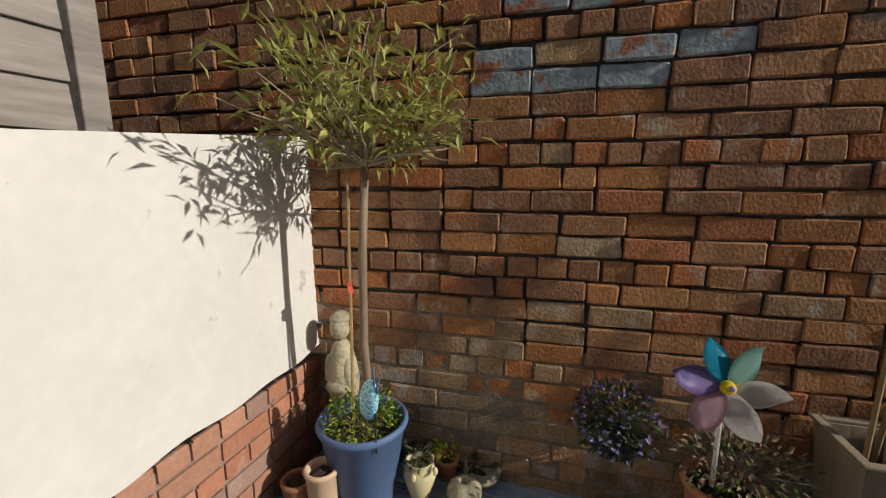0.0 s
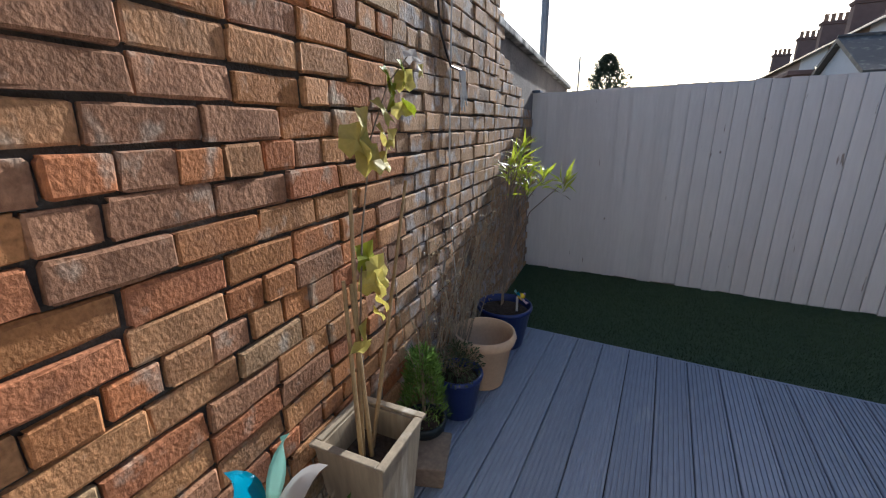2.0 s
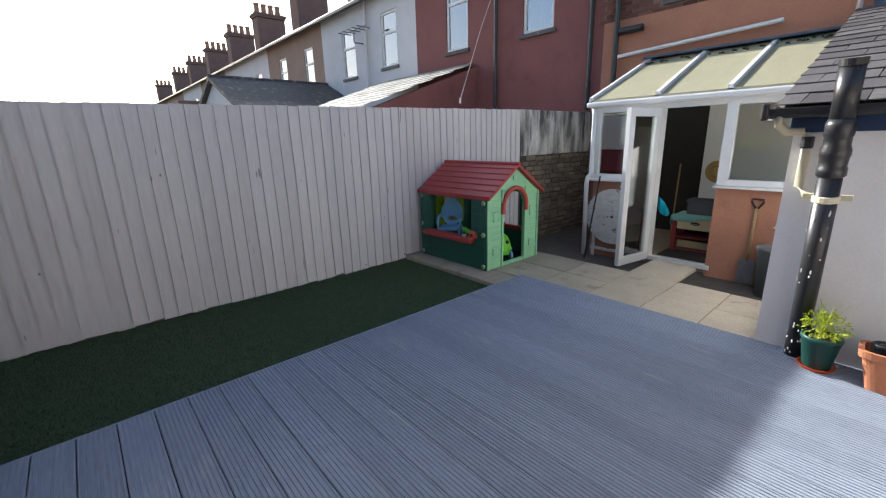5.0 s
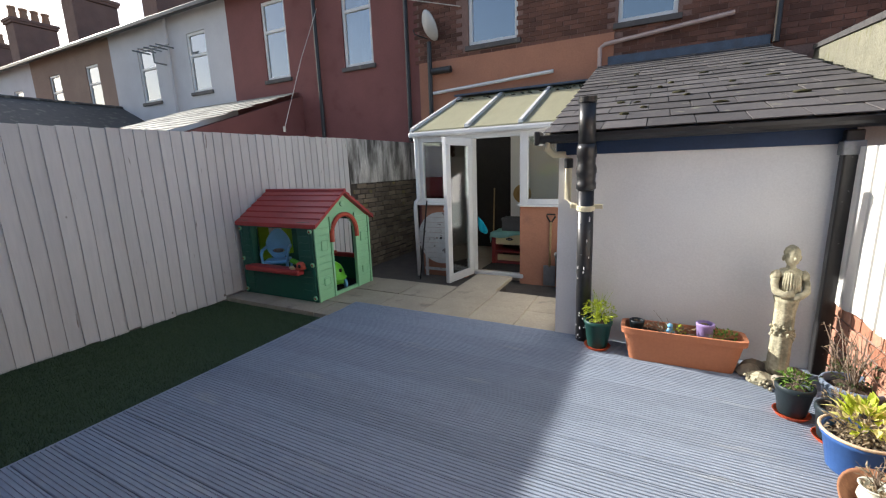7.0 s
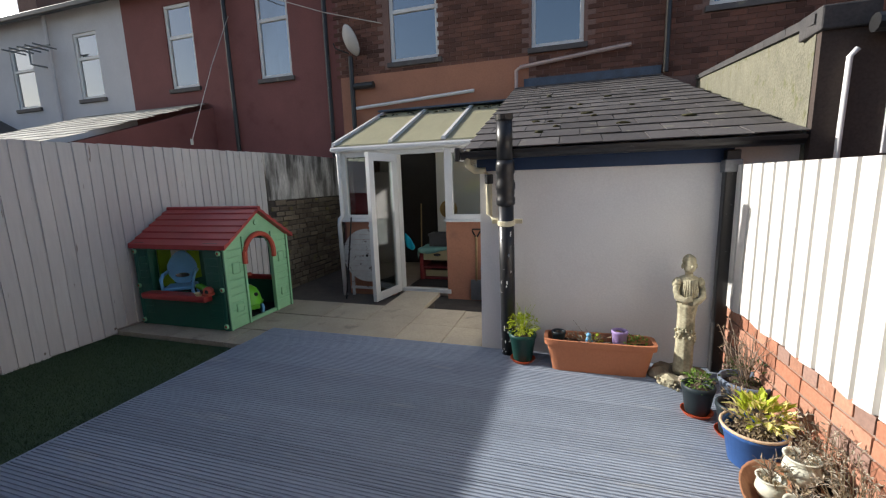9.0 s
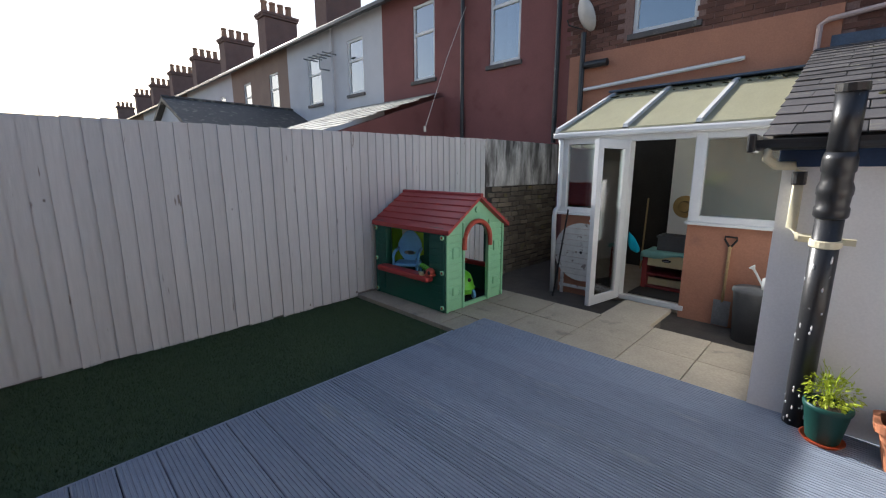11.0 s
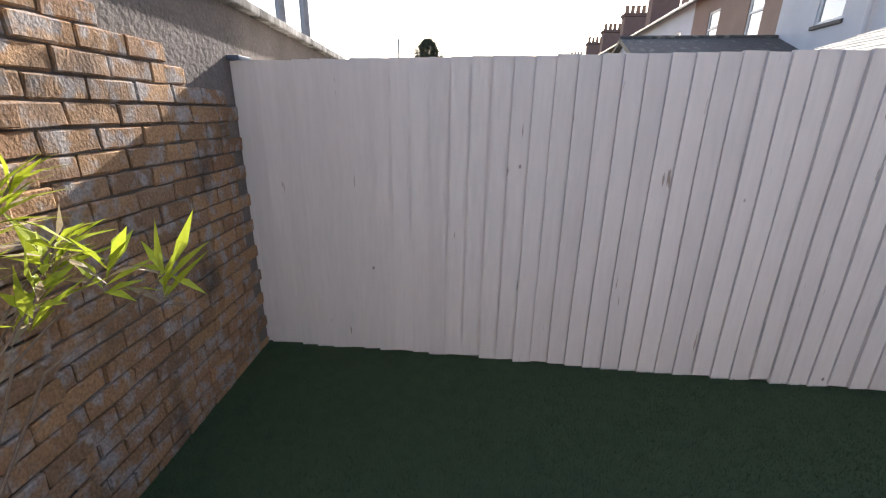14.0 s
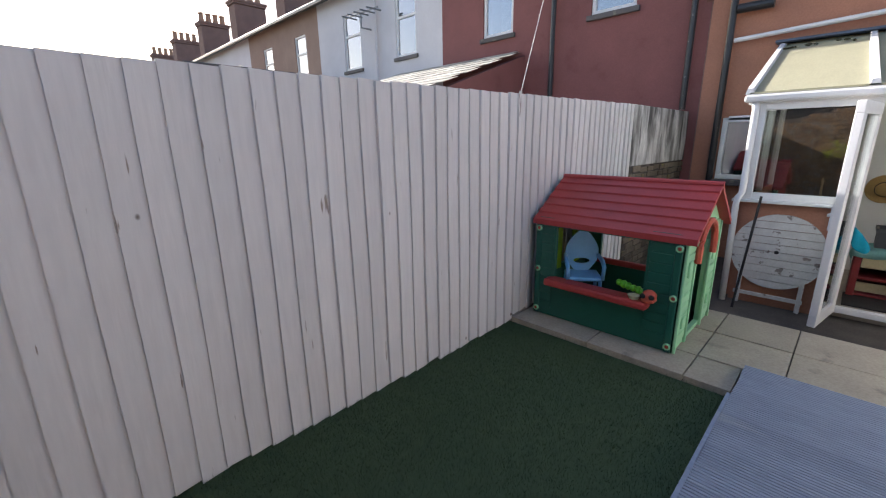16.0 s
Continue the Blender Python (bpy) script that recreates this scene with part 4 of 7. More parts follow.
for a in ((0, DW, 0, 0.11), (0, DW, DH - 0.10, DH), (0, 0.10, 0.11, DH - 0.10), (DW - 0.10, DW, 0.11, DH - 0.10)):
    box(bm, a[0], a[1], -0.03, 0.03, a[2], a[3], 0.006)
part("door_frame", bm, m_upvc, door)
bm = B()
box(bm, 0.10, DW - 0.10, -0.004, 0.004, 0.11, DH - 0.10)
part("pane", bm, m_glass, door)
bm = B()
box(bm, DW - 0.07, DW - 0.03, -0.045, -0.03, 0.90, 1.12, 0.005)
box(bm, DW - 0.16, DW - 0.03, -0.065, -0.05, 1.02, 1.045, 0.005)
part("door_handle", bm, m_upvc, door, "white lever handle")
# interior: near-black sheet painted for the unlit room, with back wall and floor
bm = B()
box(bm, 0.3, 3.35, HY + 0.03, CY - 0.1, CZ0, FL)
tagged(part("floor", bm, mat("beige_vinyl", (0.34, 0.30, 0.25), rough=0.6, bump=0.1)), "beige vinyl floor inside the conservatory", "floor", kind="structure")
# solid sheet, its darkness painted in place of an open unlit doorway
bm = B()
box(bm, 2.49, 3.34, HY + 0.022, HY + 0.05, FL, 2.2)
tagged(part("doorway", bm, m_black_and_unlit), "near-black sheet standing in for the unlit doorway", "doorway", kind="structure")
bm = B()
box(bm, 0.3, 2.48, HY + 0.022, HY + 0.16, FL, 2.5)
tagged(part("wall_inside", bm, m_upvc), "white panelled inner wall of the conservatory", "wall", kind="structure")
bm = B()
box(bm, 1.80, 2.42, CY - 0.62, CY - 0.14, FL, FL + 0.014, 0.003)
tagged(part("doormat", bm, m_black_and_unlit), "black doormat inside the threshold", "mat")
bm = B()
box(bm, 1.67, 2.14, -4.14, -3.465, -0.095, -0.045, 0.006)
step = part("door_step", bm, m_slab)
# added dark base, side shade under the slab put into its colour
bm = B()
box(bm, 1.74, 2.08, -4.08, -3.47, CZ0, -0.096)
part("step_base", bm, m_pit, step, "inset base painted dark as the step's shaded side")
tagged(step, "buff concrete slab step at the door", "step", kind="structure")

# cabinet with a drawer, an open shelf and a cloth
cab = thing("cabinet", 2.10, -5.36, FL, "small red and cream cabinet with drawers inside the door", "cabinet")
for x in (-0.27, 0.27):
    bm = B()
    box(bm, x - 0.03, x + 0.03, -0.40, 0.0, 0.0, 0.52, 0.005)
    part("side_panel", bm, m_darkred, cab)
for z in (0.02, 0.20, 0.50):
    bm = B()
    box(bm, -0.239, 0.239, -0.39, -0.01, z, z + 0.02, 0.003)
    part("shelf", bm, m_darkred, cab)
# back panel near-black, painting the shade inside the open shelf
bm = B()
box(bm, -0.239, 0.239, -0.40, -0.385, 0.0, 0.50)
part("back_panel", bm, m_black_and_unlit, cab)
for z, h, inset in ((0.33, 0.165, 0.0), (0.05, 0.10, -0.08)):
    bm = B()
    box(bm, -0.235, 0.235, inset - 0.03, inset - 0.006, z, z + h, 0.005)
    drw = part("drawer", bm, m_cream_cer, cab, "cream drawer front")
    if inset == 0.0:
        bm = B()
        ball(bm, (0.0, 0.004, z + 0.09), (0.06, 0.014, 0.022), 2)
        part("handle", bm, m_black_and_unlit, drw, "black cup handle")
        bm = B()
        box(bm, -0.035, 0.035, 0.005, 0.02, z + 0.082, z + 0.092, 0.002)
        part("label_plate", bm, m_steel, drw)
# the cloth lies over the top and hangs down at one end and along the front
cv, cf = [], []
ncx, ncy = 24, 14
for j in range(ncy + 1):
    for i in range(ncx + 1):
        u, v = -0.34 + 0.80 * i / ncx, -0.41 + 0.50 * j / ncy
        hang_x, hang_y = max(0.0, u - 0.315), max(0.0, v - 0.012)
        wave = 0.010 * math.sin(u * 24 + v * 9) + 0.007 * math.sin(u * 51)
        cv.append((min(u, 0.315) + 0.12 * hang_x + (wave if hang_x else 0), min(v, 0.012) + 0.10 * hang_y + (wave if hang_y else 0), 0.528 - hang_x - hang_y * (0.8 + 0.4 * math.sin(u * 9)) + (0 if hang_x or hang_y else 0.004 * math.sin(u * 30 + v * 22))))
for j in range(ncy):
    for i in range(ncx):
        k = j * (ncx + 1) + i
        cf.append((k, k + 1, k + ncx + 2, k + ncx + 1))
cloth = raw("cloth", cv, cf, m_aqua, None, smooth=True)
cloth.matrix_basis = pose(2.10, -5.36, FL)
sol = cloth.modifiers.new("thickness", "SOLIDIFY")
sol.thickness = 0.003
tagged(cloth, "aqua green cloth hanging over the cabinet", "cloth")
crate = thing("storage_box", 2.07, -5.62, FL + 0.532, "dark grey plastic storage box on the cabinet", "box")
bm = B()
for a in ((-0.20, 0.20, -0.13, 0.13, 0.0, 0.01), (-0.20, 0.20, 0.12, 0.13, 0.01, 0.20), (-0.20, 0.20, -0.13, -0.12, 0.01, 0.20), (-0.20, -0.19, -0.12, 0.12, 0.01, 0.20), (0.19, 0.20, -0.12, 0.12, 0.01, 0.20)):
    box(bm, *a)
part("body", bm, m_greytub, crate)
bm = B()
for a in ((-0.215, 0.215, 0.131, 0.145, 0.17, 0.205), (-0.215, 0.215, -0.145, -0.131, 0.17, 0.205), (-0.215, -0.201, -0.13, 0.13, 0.17, 0.205), (0.201, 0.215, -0.13, 0.13, 0.17, 0.205)):
    box(bm, *a, 0.003)
part("rim", bm, m_greytub, crate)
hat = thing("straw_hat", 2.26, HY + 0.161, 0.84, "round straw hat hanging on the inner white wall", "hat")
bm = B()
lathe(bm, [(0.17, 0.0), (0.165, 0.012), (0.085, 0.02), (0.075, 0.07), (0.03, 0.085), (0.001, 0.086)], 24, Matrix.Rotation(radians(-90), 4, "X"))
part("brim", bm, m_straw, hat)
bm = B()
lathe(bm, [(0.087, 0.018), (0.0885, 0.022), (0.085, 0.038), (0.080, 0.038)], 24, Matrix.Rotation(radians(-90), 4, "X"))
part("hat_band", bm, m_black_and_unlit, hat, "dark hat band")
bag = thing("cloth_bag", 2.41, CY - 0.13, 0.48, "cyan cloth hanging inside the door jamb", "cloth")
bm = B()
ball(bm, (0, 0, 0), (0.06, 0.025, 0.13), 3)
for v in bm.verts:
    v.co.x = v.co.x * (1.0 - v.co.z * 4) - 0.05 * v.co.z / 0.12 * -1
    v.co.y += 0.012 * math.sin(v.co.x * 70)
part("fold", bm, m_cyan, bag, smooth=True)
bm = B()
tube(bm, [(2.80, HY + 0.25, FL), (2.83, HY + 0.07, FL + 1.15)], 0.013, 8)
tagged(part("broom_handle", bm, m_cane), "pale wooden pole leaning before the near-black doorway sheet", "pole")

# round slatted table folded against the dwarf wall
tb = thing("folding_table", 2.99, CY + 0.09, CZ0, "round white slatted folding table with peeling paint, leaning on the wall", "table")
TR, TC = 0.40, 0.625
for k in range(10):
    z = -TR + 0.08 * k
    bm = B()
    ring = []
    for f in range(9):
        zz = z + 0.003 + 0.074 * f / 8
        ring.append((math.sqrt(max(0.0004, TR * TR - zz * zz)), TC + zz))
    loop = ring + [(-a, b) for a, b in ring[::-1]]
    f0, f1 = [bm.verts.new((a, 0.0, b)) for a, b in loop], [bm.verts.new((a, 0.022, b)) for a, b in loop]
    bm.faces.new(f0), bm.faces.new(f1)
    for i in range(len(loop)):
        bm.faces.new((f0[i], f0[(i + 1) % len(loop)], f1[(i + 1) % len(loop)], f1[i]))
    part("slat", bm, m_table, tb)
for x in (-0.25, 0.28):
    bm = B()
    box(bm, x - 0.02, x + 0.02, -0.03, 0.0, 0.0, 0.8, 0.003)
    part("leg", bm, m_table, tb)
bm = B()
box(bm, -0.28, 0.32, -0.03, -0.004, 0.10, 0.14, 0.003)
part("stretcher", bm, m_table, tb)
bm = B()
lathe(bm, [(0.02, 0), (0.02, 0.004), (0.001, 0.0045)], 12, Matrix.Translation((0, 0.024, TC)) @ Matrix.Rotation(radians(-90), 4, "X"))
part("hole_plug", bm, m_black_and_unlit, tb)
bm = B()
tube(bm, [(3.26, CY + 0.33, CZ0), (3.20, CY + 0.135, CZ0 + 1.20)], 0.012, 8)
tagged(part("broom_handle", bm, m_black_and_unlit), "dark pole leaning in front of the folded table", "pole")
# spade and dustbin at the right
spd = thing("spade", 1.33, CY + 0.03, CZ0, "garden spade with wooden shaft leaning on the terracotta wall", "spade")
bm = B()
tube(bm, [(0, 0.06, 0.30), (0, 0.02, 0.92)], 0.016, 10)
part("shaft", bm, m_cane, spd, smooth=True)
bm = B()
tube(bm, [(0, 0.02, 0.90), (-0.055, 0.015, 0.99), (-0.055, 0.015, 1.02), (0.055, 0.015, 1.02), (0.055, 0.015, 0.99), (0, 0.02, 0.90)], 0.011, 8)
part("handle", bm, m_black_and_unlit, spd, smooth=True)
bm = B()
box(bm, -0.08, 0.08, 0.065, 0.072, 0.03, 0.32, 0.002)
part("blade", bm, m_steel, spd)
tub = thing("tub", 1.05, CY + 0.30, CZ0, "grey lidded plastic tub beside the conservatory wall", "tub")
bm = B()
lathe(bm, [(0.13, 0.0), (0.16, 0.5), (0.172, 0.52), (0.172, 0.55), (0.15, 0.56), (0.001, 0.58)], 28)
part("body", bm, m_greytub, tub, smooth=True)
can = thing("watering_can", 0.93, CY + 0.30, CZ0 + 0.568, "pale watering can on the grey tub", "watering can")
bm = B()
lathe(bm, [(0.06, 0.0), (0.06, 0.10), (0.05, 0.11), (0.001, 0.112)], 18)
part("body", bm, m_pearl, can, smooth=True)
bm = B()
tube(bm, [(0.05, 0, 0.03), (0.11, 0, 0.14), (0.14, 0, 0.19)], 0.010, 8)
lathe(bm, [(0.010, 0.0), (0.030, 0.03), (0.030, 0.036), (0.001, 0.04)], 12, Matrix.Translation((0.135, 0, 0.185)) @ Matrix.Rotation(radians(40), 4, "Y"))
part("spout", bm, m_pearl, can)
bm = B()
tube(bm, [(-0.05, 0, 0.10), (-0.09, 0, 0.08), (-0.09, 0, 0.03), (-0.055, 0, 0.02)], 0.008, 8)
part("handle", bm, m_pearl, can)

# ---- fixtures on the house wall ----
dish = thing("satellite_dish", 4.12, HY + 0.10, 3.0, "grey satellite dish on a black pole at the house wall", "satellite dish")
bm = B()
tube(bm, [(0, 0, -2.6), (0, 0, 0.72)], 0.045, 12)
part("pole", bm, m_black, dish)
bm = B()
prof = [(0.001, 0.0), (0.09, 0.012), (0.18, 0.05), (0.24, 0.095), (0.245, 0.10), (0.24, 0.085), (0.18, 0.035), (0.09, -0.006), (0.001, -0.015)]
lathe(bm, prof, 28, Matrix.Translation((0.0, 0.10, 0.95)) @ Matrix.Rotation(radians(-40), 4, "Z") @ Matrix.Rotation(radians(65), 4, "X") @ Matrix.Diagonal((1, 1.15, 1, 1)))
dd = part("reflector", bm, m_dish, dish, smooth=True)
bm = B()
tube(bm, [(-0.02, 0.10, 0.75), (0.10, 0.35, 0.78), (0.12, 0.38, 0.86)], 0.012, 8)
part("arm", bm, m_black, dish)
bm = B()
tube(bm, [(-0.05, 0, 0.18), (-0.45, 0, 0.18)], 0.06, 12)
part("branch_pipe", bm, m_black, dish)
bm = B()
tube(bm, [(4.06, HY + 0.10, 2.78), (1.75, HY + 0.10, 2.90)], 0.03, 8)
tagged(part("waste_pipe", bm, m_upvc), "white waste pipe above the conservatory roof", "pipe")
bm = B()
tube(bm, [(1.02, HY + 0.08, 2.86), (1.02, HY + 0.08, 3.15), (0.95, HY + 0.08, 3.2), (-0.75, HY + 0.08, 3.36)], 0.032, 8)
tagged(part("overflow_pipe", bm, mat("faded_pink_pipe", (0.55, 0.42, 0.38), rough=0.6)), "faded plastic waste pipe sloping across the brick wall", "pipe")
bm = B()
box(bm, -1.2, 0.9, HY + 0.001, HY + 0.03, 2.86, 3.02, 0.004)
tagged(part("flashing", bm, m_lead), "blue-grey flashing where the slate roof meets the wall", "flashing", kind="structure")
bm = B()
tube(bm, [(-1.25, HY + 0.08, 2.9), (-1.25, HY + 0.08, 5.6)], 0.04, 10)
tagged(part("house_downpipe", bm, m_black), "black downpipe on the house wall", "pipe")
for x, zt, zb in ((6.95, 5.6, 1.6), (4.62, 5.6, 1.9)):
    bm = B()
    tube(bm, [(x, HY + 0.09, zt), (x, HY + 0.09, zb)], 0.045, 10)
    tagged(part("house_downpipe", bm, m_black), "black downpipe on the red rendered wall", "pipe")
# side window of the red house and small window behind the conservatory
kw = new("window_1")
kw.matrix_basis = pose(0, HY + 0.03, 0)
tagged(kw, "kitchen window in the terracotta house wall", "window", kind="structure")
# near-black backing painted in for the unlit kitchen
sash(kw, 3.46, 4.06, 0.87, 1.75, 0.99, 0.05, m_black_and_unlit)
# neighbour's slate lean-to (red gable end)
lt = thing("lean_to", 5.3, HY, 0, "neighbour's lean-to with red gable and patchy slate roof", "lean-to")
bm = B()
q = [(0, 0.0, -0.3), (0, 3.4, -0.3), (0, 3.4, 1.95), (0, 0.0, 3.1)]
a, b = [bm.verts.new((x + 2.3, y, z)) for x, y, z in q], [bm.verts.new((x + 2.5, y, z)) for x, y, z in q]
bm.faces.new(a), bm.faces.new(b)
for i in range(4):
    bm.faces.new((a[i], a[(i + 1) % 4], b[(i + 1) % 4], b[i]))
part("gable_wall", bm, m_redrender, lt)
slv, slf = [], []
for r in range(12):
    for c in range(11):
        x0 = 2.25 + c * 0.34 + (r % 2) * 0.17
        y0, y1 = 3.55 - r * 0.297, 3.55 - (r + 1.25) * 0.297
        z0, z1 = 2.00 + (3.55 - y0) * 0.338 + 0.02, 2.00 + (3.55 - y1) * 0.338 + 0.006
        k = len(slv)
        slv += [(x0, y0, z0), (x0 + 0.33, y0, z0), (x0 + 0.33, y1, z1), (x0, y1, z1), (x0, y0, z0 - 0.012), (x0 + 0.33, y0, z0 - 0.012)]
        slf += [(k, k + 1, k + 2, k + 3), (k, k + 4, k + 5, k + 1)]
# pale slate colour stands in for sun on this roof
slate_rest = raw("slate_roof", slv, slf, mat("sunlit_tone_slate", (0.42, 0.40, 0.34), (0.32, 0.31, 0.27), rough=0.8, grain=0.2, bump=0.3, rand="isl", spread=0.3), lt, "patchy slates in a pale sunlit tone")
slate_rest["kind"] = "stuff"
lt2 = thing("outrigger", 13.0, HY, 0, "neighbour's rear extension with a pitched dark slate roof", "extension")
bm = B()
box(bm, 0.1, 4.5, 0.0, 3.9, -0.3, 2.5)
part("wall", bm, m_greyrender, lt2)
bm = B()
pr = [(-0.1, 2.50), (2.3, 3.52), (4.7, 2.50), (4.7, 2.40), (2.3, 3.40), (-0.1, 2.40)]
ends = [[bm.verts.new((p, y_, q_)) for p, q_ in pr] for y_ in (0.0, 4.05)]
for i in range(6):
    bm.faces.new((ends[0][i], ends[0][(i + 1) % 6], ends[1][(i + 1) % 6], ends[1][i]))
bm.faces.new(ends[0]), bm.faces.new(ends[1])
part("roof", bm, m_slate_rest, lt2, "dark slate roof")
bm = B()
q = [(0.1, 2.45), (4.5, 2.45), (2.3, 3.39)]
ends = [[bm.verts.new((p, y_, q_)) for p, q_ in q] for y_ in (3.7, 3.9)]
for i in range(3):
    bm.faces.new((ends[0][i], ends[0][(i + 1) % 3], ends[1][(i + 1) % 3], ends[1][i]))
bm.faces.new(ends[0]), bm.faces.new(ends[1])
part("gable", bm, m_greyrender, lt2)
bm = B()
tube(bm, [(2.3, 0.0, 3.53), (2.3, 4.05, 3.53)], 0.05, 6)
part("ridge", bm, m_slate_rest, lt2)
bm = B()
tube(bm, [(12.35, HY + 0.08, 5.6), (12.35, HY + 0.08, 2.9)], 0.045, 8)
tagged(part("house_downpipe", bm, m_greyrender), "grey downpipe on the pale rendered house", "pipe")
lt3 = thing("lean_to", 19.0, HY, 0, "far brick lean-to with a flat roof", "lean-to")
bm = B()
box(bm, 0, 4.6, 0.0, 4.2, -0.3, 2.95)
part("wall", bm, m_roadbrick, lt3)
bm = B()
box(bm, -0.1, 4.7, 0.0, 4.3, 2.95, 3.1, 0.02)
part("roof", bm, m_roadbrick, lt3)
# telephone wires and clothes line on the red house
bm = B()
tube(bm, [(6.6, -5.2, 2.2), (6.79, -6.03, 3.7), (6.92, HY + 0.02, 4.85)], 0.007, 5)
tube(bm, [(6.6, -5.2, 2.14), (6.6, -5.2, 2.24)], 0.025, 6)
tagged(part("clothes_line", bm, m_string), "pale clothes line hanging with a hook from the red house", "clothes line")
aer = thing("wall_aerial", 12.6, HY + 0.25, 4.45, "wall-mounted television aerial on the pale grey house", "aerial")
bm = B()
tube(bm, [(0.0, -0.22, 0.0), (0.0, 0.1, 0.0), (0.0, 0.1, 0.35)], 0.025, 6)
part("bracket", bm, m_steel, aer)
bm = B()
for k in range(5):
    tube(bm, [(-0.6 + 0.28 * k, -0.12, 0.33), (-0.6 + 0.28 * k, 0.35, 0.33)], 0.02, 5)
tube(bm, [(-0.75, 0.1, 0.35), (0.65, 0.1, 0.35)], 0.02, 5)
part("antenna", bm, m_steel, aer)

# ---- poles, far tree and roofs beyond the fence ----
def pole(x, y, h, r, label):
    bm = B()
    tube(bm, [(x, y, -0.4), (x, y, h)], r, 10)
    return tagged(part("utility_pole", bm, m_steel), label, "pole")


pole(5.62, 2.33, 4.6, 0.04, "grey steel pole beyond the fence and boundary wall")
pole(6.85, 2.68, 5.0, 0.05, "grey steel pole beyond the fence and boundary wall")
tree = thing("tree", 20.0, 3.46, -0.4, "small round-crowned conifer beyond the back lane", "tree")
bm = B()
tube(bm, [(0, 0, 0), (0.1, 0, 2.5), (0, 0.05, 6.5)], 0.14, 8, 0.015)
for k in range(7):
    a = k * 0.9
    tube(bm, [(0, 0, 2.2 + 0.35 * k), (math.cos(a) * 0.8, math.sin(a) * 0.8, 2.7 + 0.38 * k)], 0.05, 5, 0.01)
part("trunk", bm, m_bark, tree)
tr_ = random.Random(4)
cone = []
for k in range(4200):
    f = tr_.random() ** 0.75
    tier = 0.84 + 0.16 * math.sin(f * 22)
    a = tr_.uniform(0, 6.283)
    r = (2.6 * (1 - f) ** 0.7 + 0.06) * (tier + 0.25 * math.sin(3 * a + f * 9)) * tr_.uniform(0.35, 1.0)
    cone.append(((r * math.cos(a), r * math.sin(a), 2.4 + 3.6 * f), (math.cos(a), math.sin(a), 0.35)))
leaf_cloud("crown", m_far, tree, cone, 0.30, 0.10)
tree.scale = (0.66, 0.66, 0.76)
far_spots = []
for k in range(1500):
    far_spots.append(((60 + tr_.uniform(0, 3), tr_.uniform(8, 22), 3.2 + abs(tr_.gauss(0, 0.55))), (0, 0, 1)))
ob = leaf_cloud("far_hedge", m_far, None, far_spots, 0.7, 0.5)
tagged(ob, "dark line of distant trees beyond the lane", "trees", kind="stuff")
for x, y, w in ((46, 23.5, 3.0), (38, 20.8, 2.2)):
    fh = thing("far_house", x, y, -0.4, "distant terraced house with chimney pots beyond the lane", "house")
    bm = B()
    box(bm, 0, 6, 0, w, 0, 4.6)
    box(bm, 0.3, 1.5, 0.4, 1.2, 4.6, 5.7)
    part("wall", bm, m_roadbrick, fh)
    for k in range(3):
        bm = B()
        lathe(bm, [(0.12, 5.7), (0.11, 6.15), (0.001, 6.15)], 8, Matrix.Translation((0.9, 0.5 + 0.28 * k, 0)))
        part("chimney_pot", bm, m_pot_chim, fh)
bm = B()
box(bm, -8, -7.7, -30, 30, -0.4, 4)
tagged(part("backdrop_wall", bm, m_roadbrick), "plain brick wall closing the yards to the west", "wall", kind="structure")
bm = B()
tube(bm, [(19.0, 4.45, -0.4), (19.0, 4.45, 4.1)], 0.035, 6)
tagged(part("far_mast", bm, m_steel), "thin mast beside the far tree", "mast")

# ---- playhouse ----
PH_L, PH_W, PH_E, PH_R = 1.16, 0.93, 0.85, 1.17
ph = thing("playhouse", 3.27, -2.36, -0.034, "green plastic children's playhouse with faded red shingle roof by the fence", "playhouse")


def ph_wall(name, holes, y, material, label):
    bm = B()
    holed(bm, 0.0, PH_L, 0.0, PH_E, y - 0.035, y, holes)
    return part(name, bm, material, ph, label)


side = ph_wall("side_wall", [(0.24, 0.97, 0.35, 0.80)], 0.0, m_green_d, "dark green side wall with wide window opening")
back = ph_wall("side_wall", [(0.24, 0.97, 0.35, 0.80)], -PH_W + 0.035, m_green_d, "dark green side wall with wide window opening")
for z in [0.06 + 0.075 * k for k in range(11)]:
    for xa, xb in ((0.03, 0.22), (0.99, 1.13)):
        bm = B()
        box(bm, xa, xb, 0.0, 0.008, z, z + 0.066, 0.003)
        part("weatherboard", bm, m_green_d, side)
for xc in (0.01, 1.10):
    bm = B()
    box(bm, xc, xc + 0.05, -0.01, 0.016, 0.0, PH_E, 0.008)
    part("corner_post", bm, m_green_d, side)
    for z in (0.05, 0.42, 0.78):
        bm = B()
        lathe(bm, [(0.024, 0.0), (0.026, 0.012), (0.018, 0.020), (0.018, 0.012), (0.001, 0.010)], 16, Matrix.Translation((xc + 0.02 - (0.02 if xc < 0.5 else -0.02) * 0, 0.016, z)) @ Matrix.Rotation(radians(-90), 4, "X"))
        cap = part("bolt_cap", bm, m_green_l, side, "pale green bolt ring")
        bm = B()
        lathe(bm, [(0.014, 0.0), (0.010, 0.006), (0.001, 0.008)], 12, Matrix.Translation((xc + 0.02, 0.028, z)) @ Matrix.Rotation(radians(-90), 4, "X"))
        part("bolt", bm, m_salmon, side, "salmon bolt head")
bm = B()
box(bm, 0.18, 1.02, -0.04, 0.10, 0.30, 0.365, 0.02)
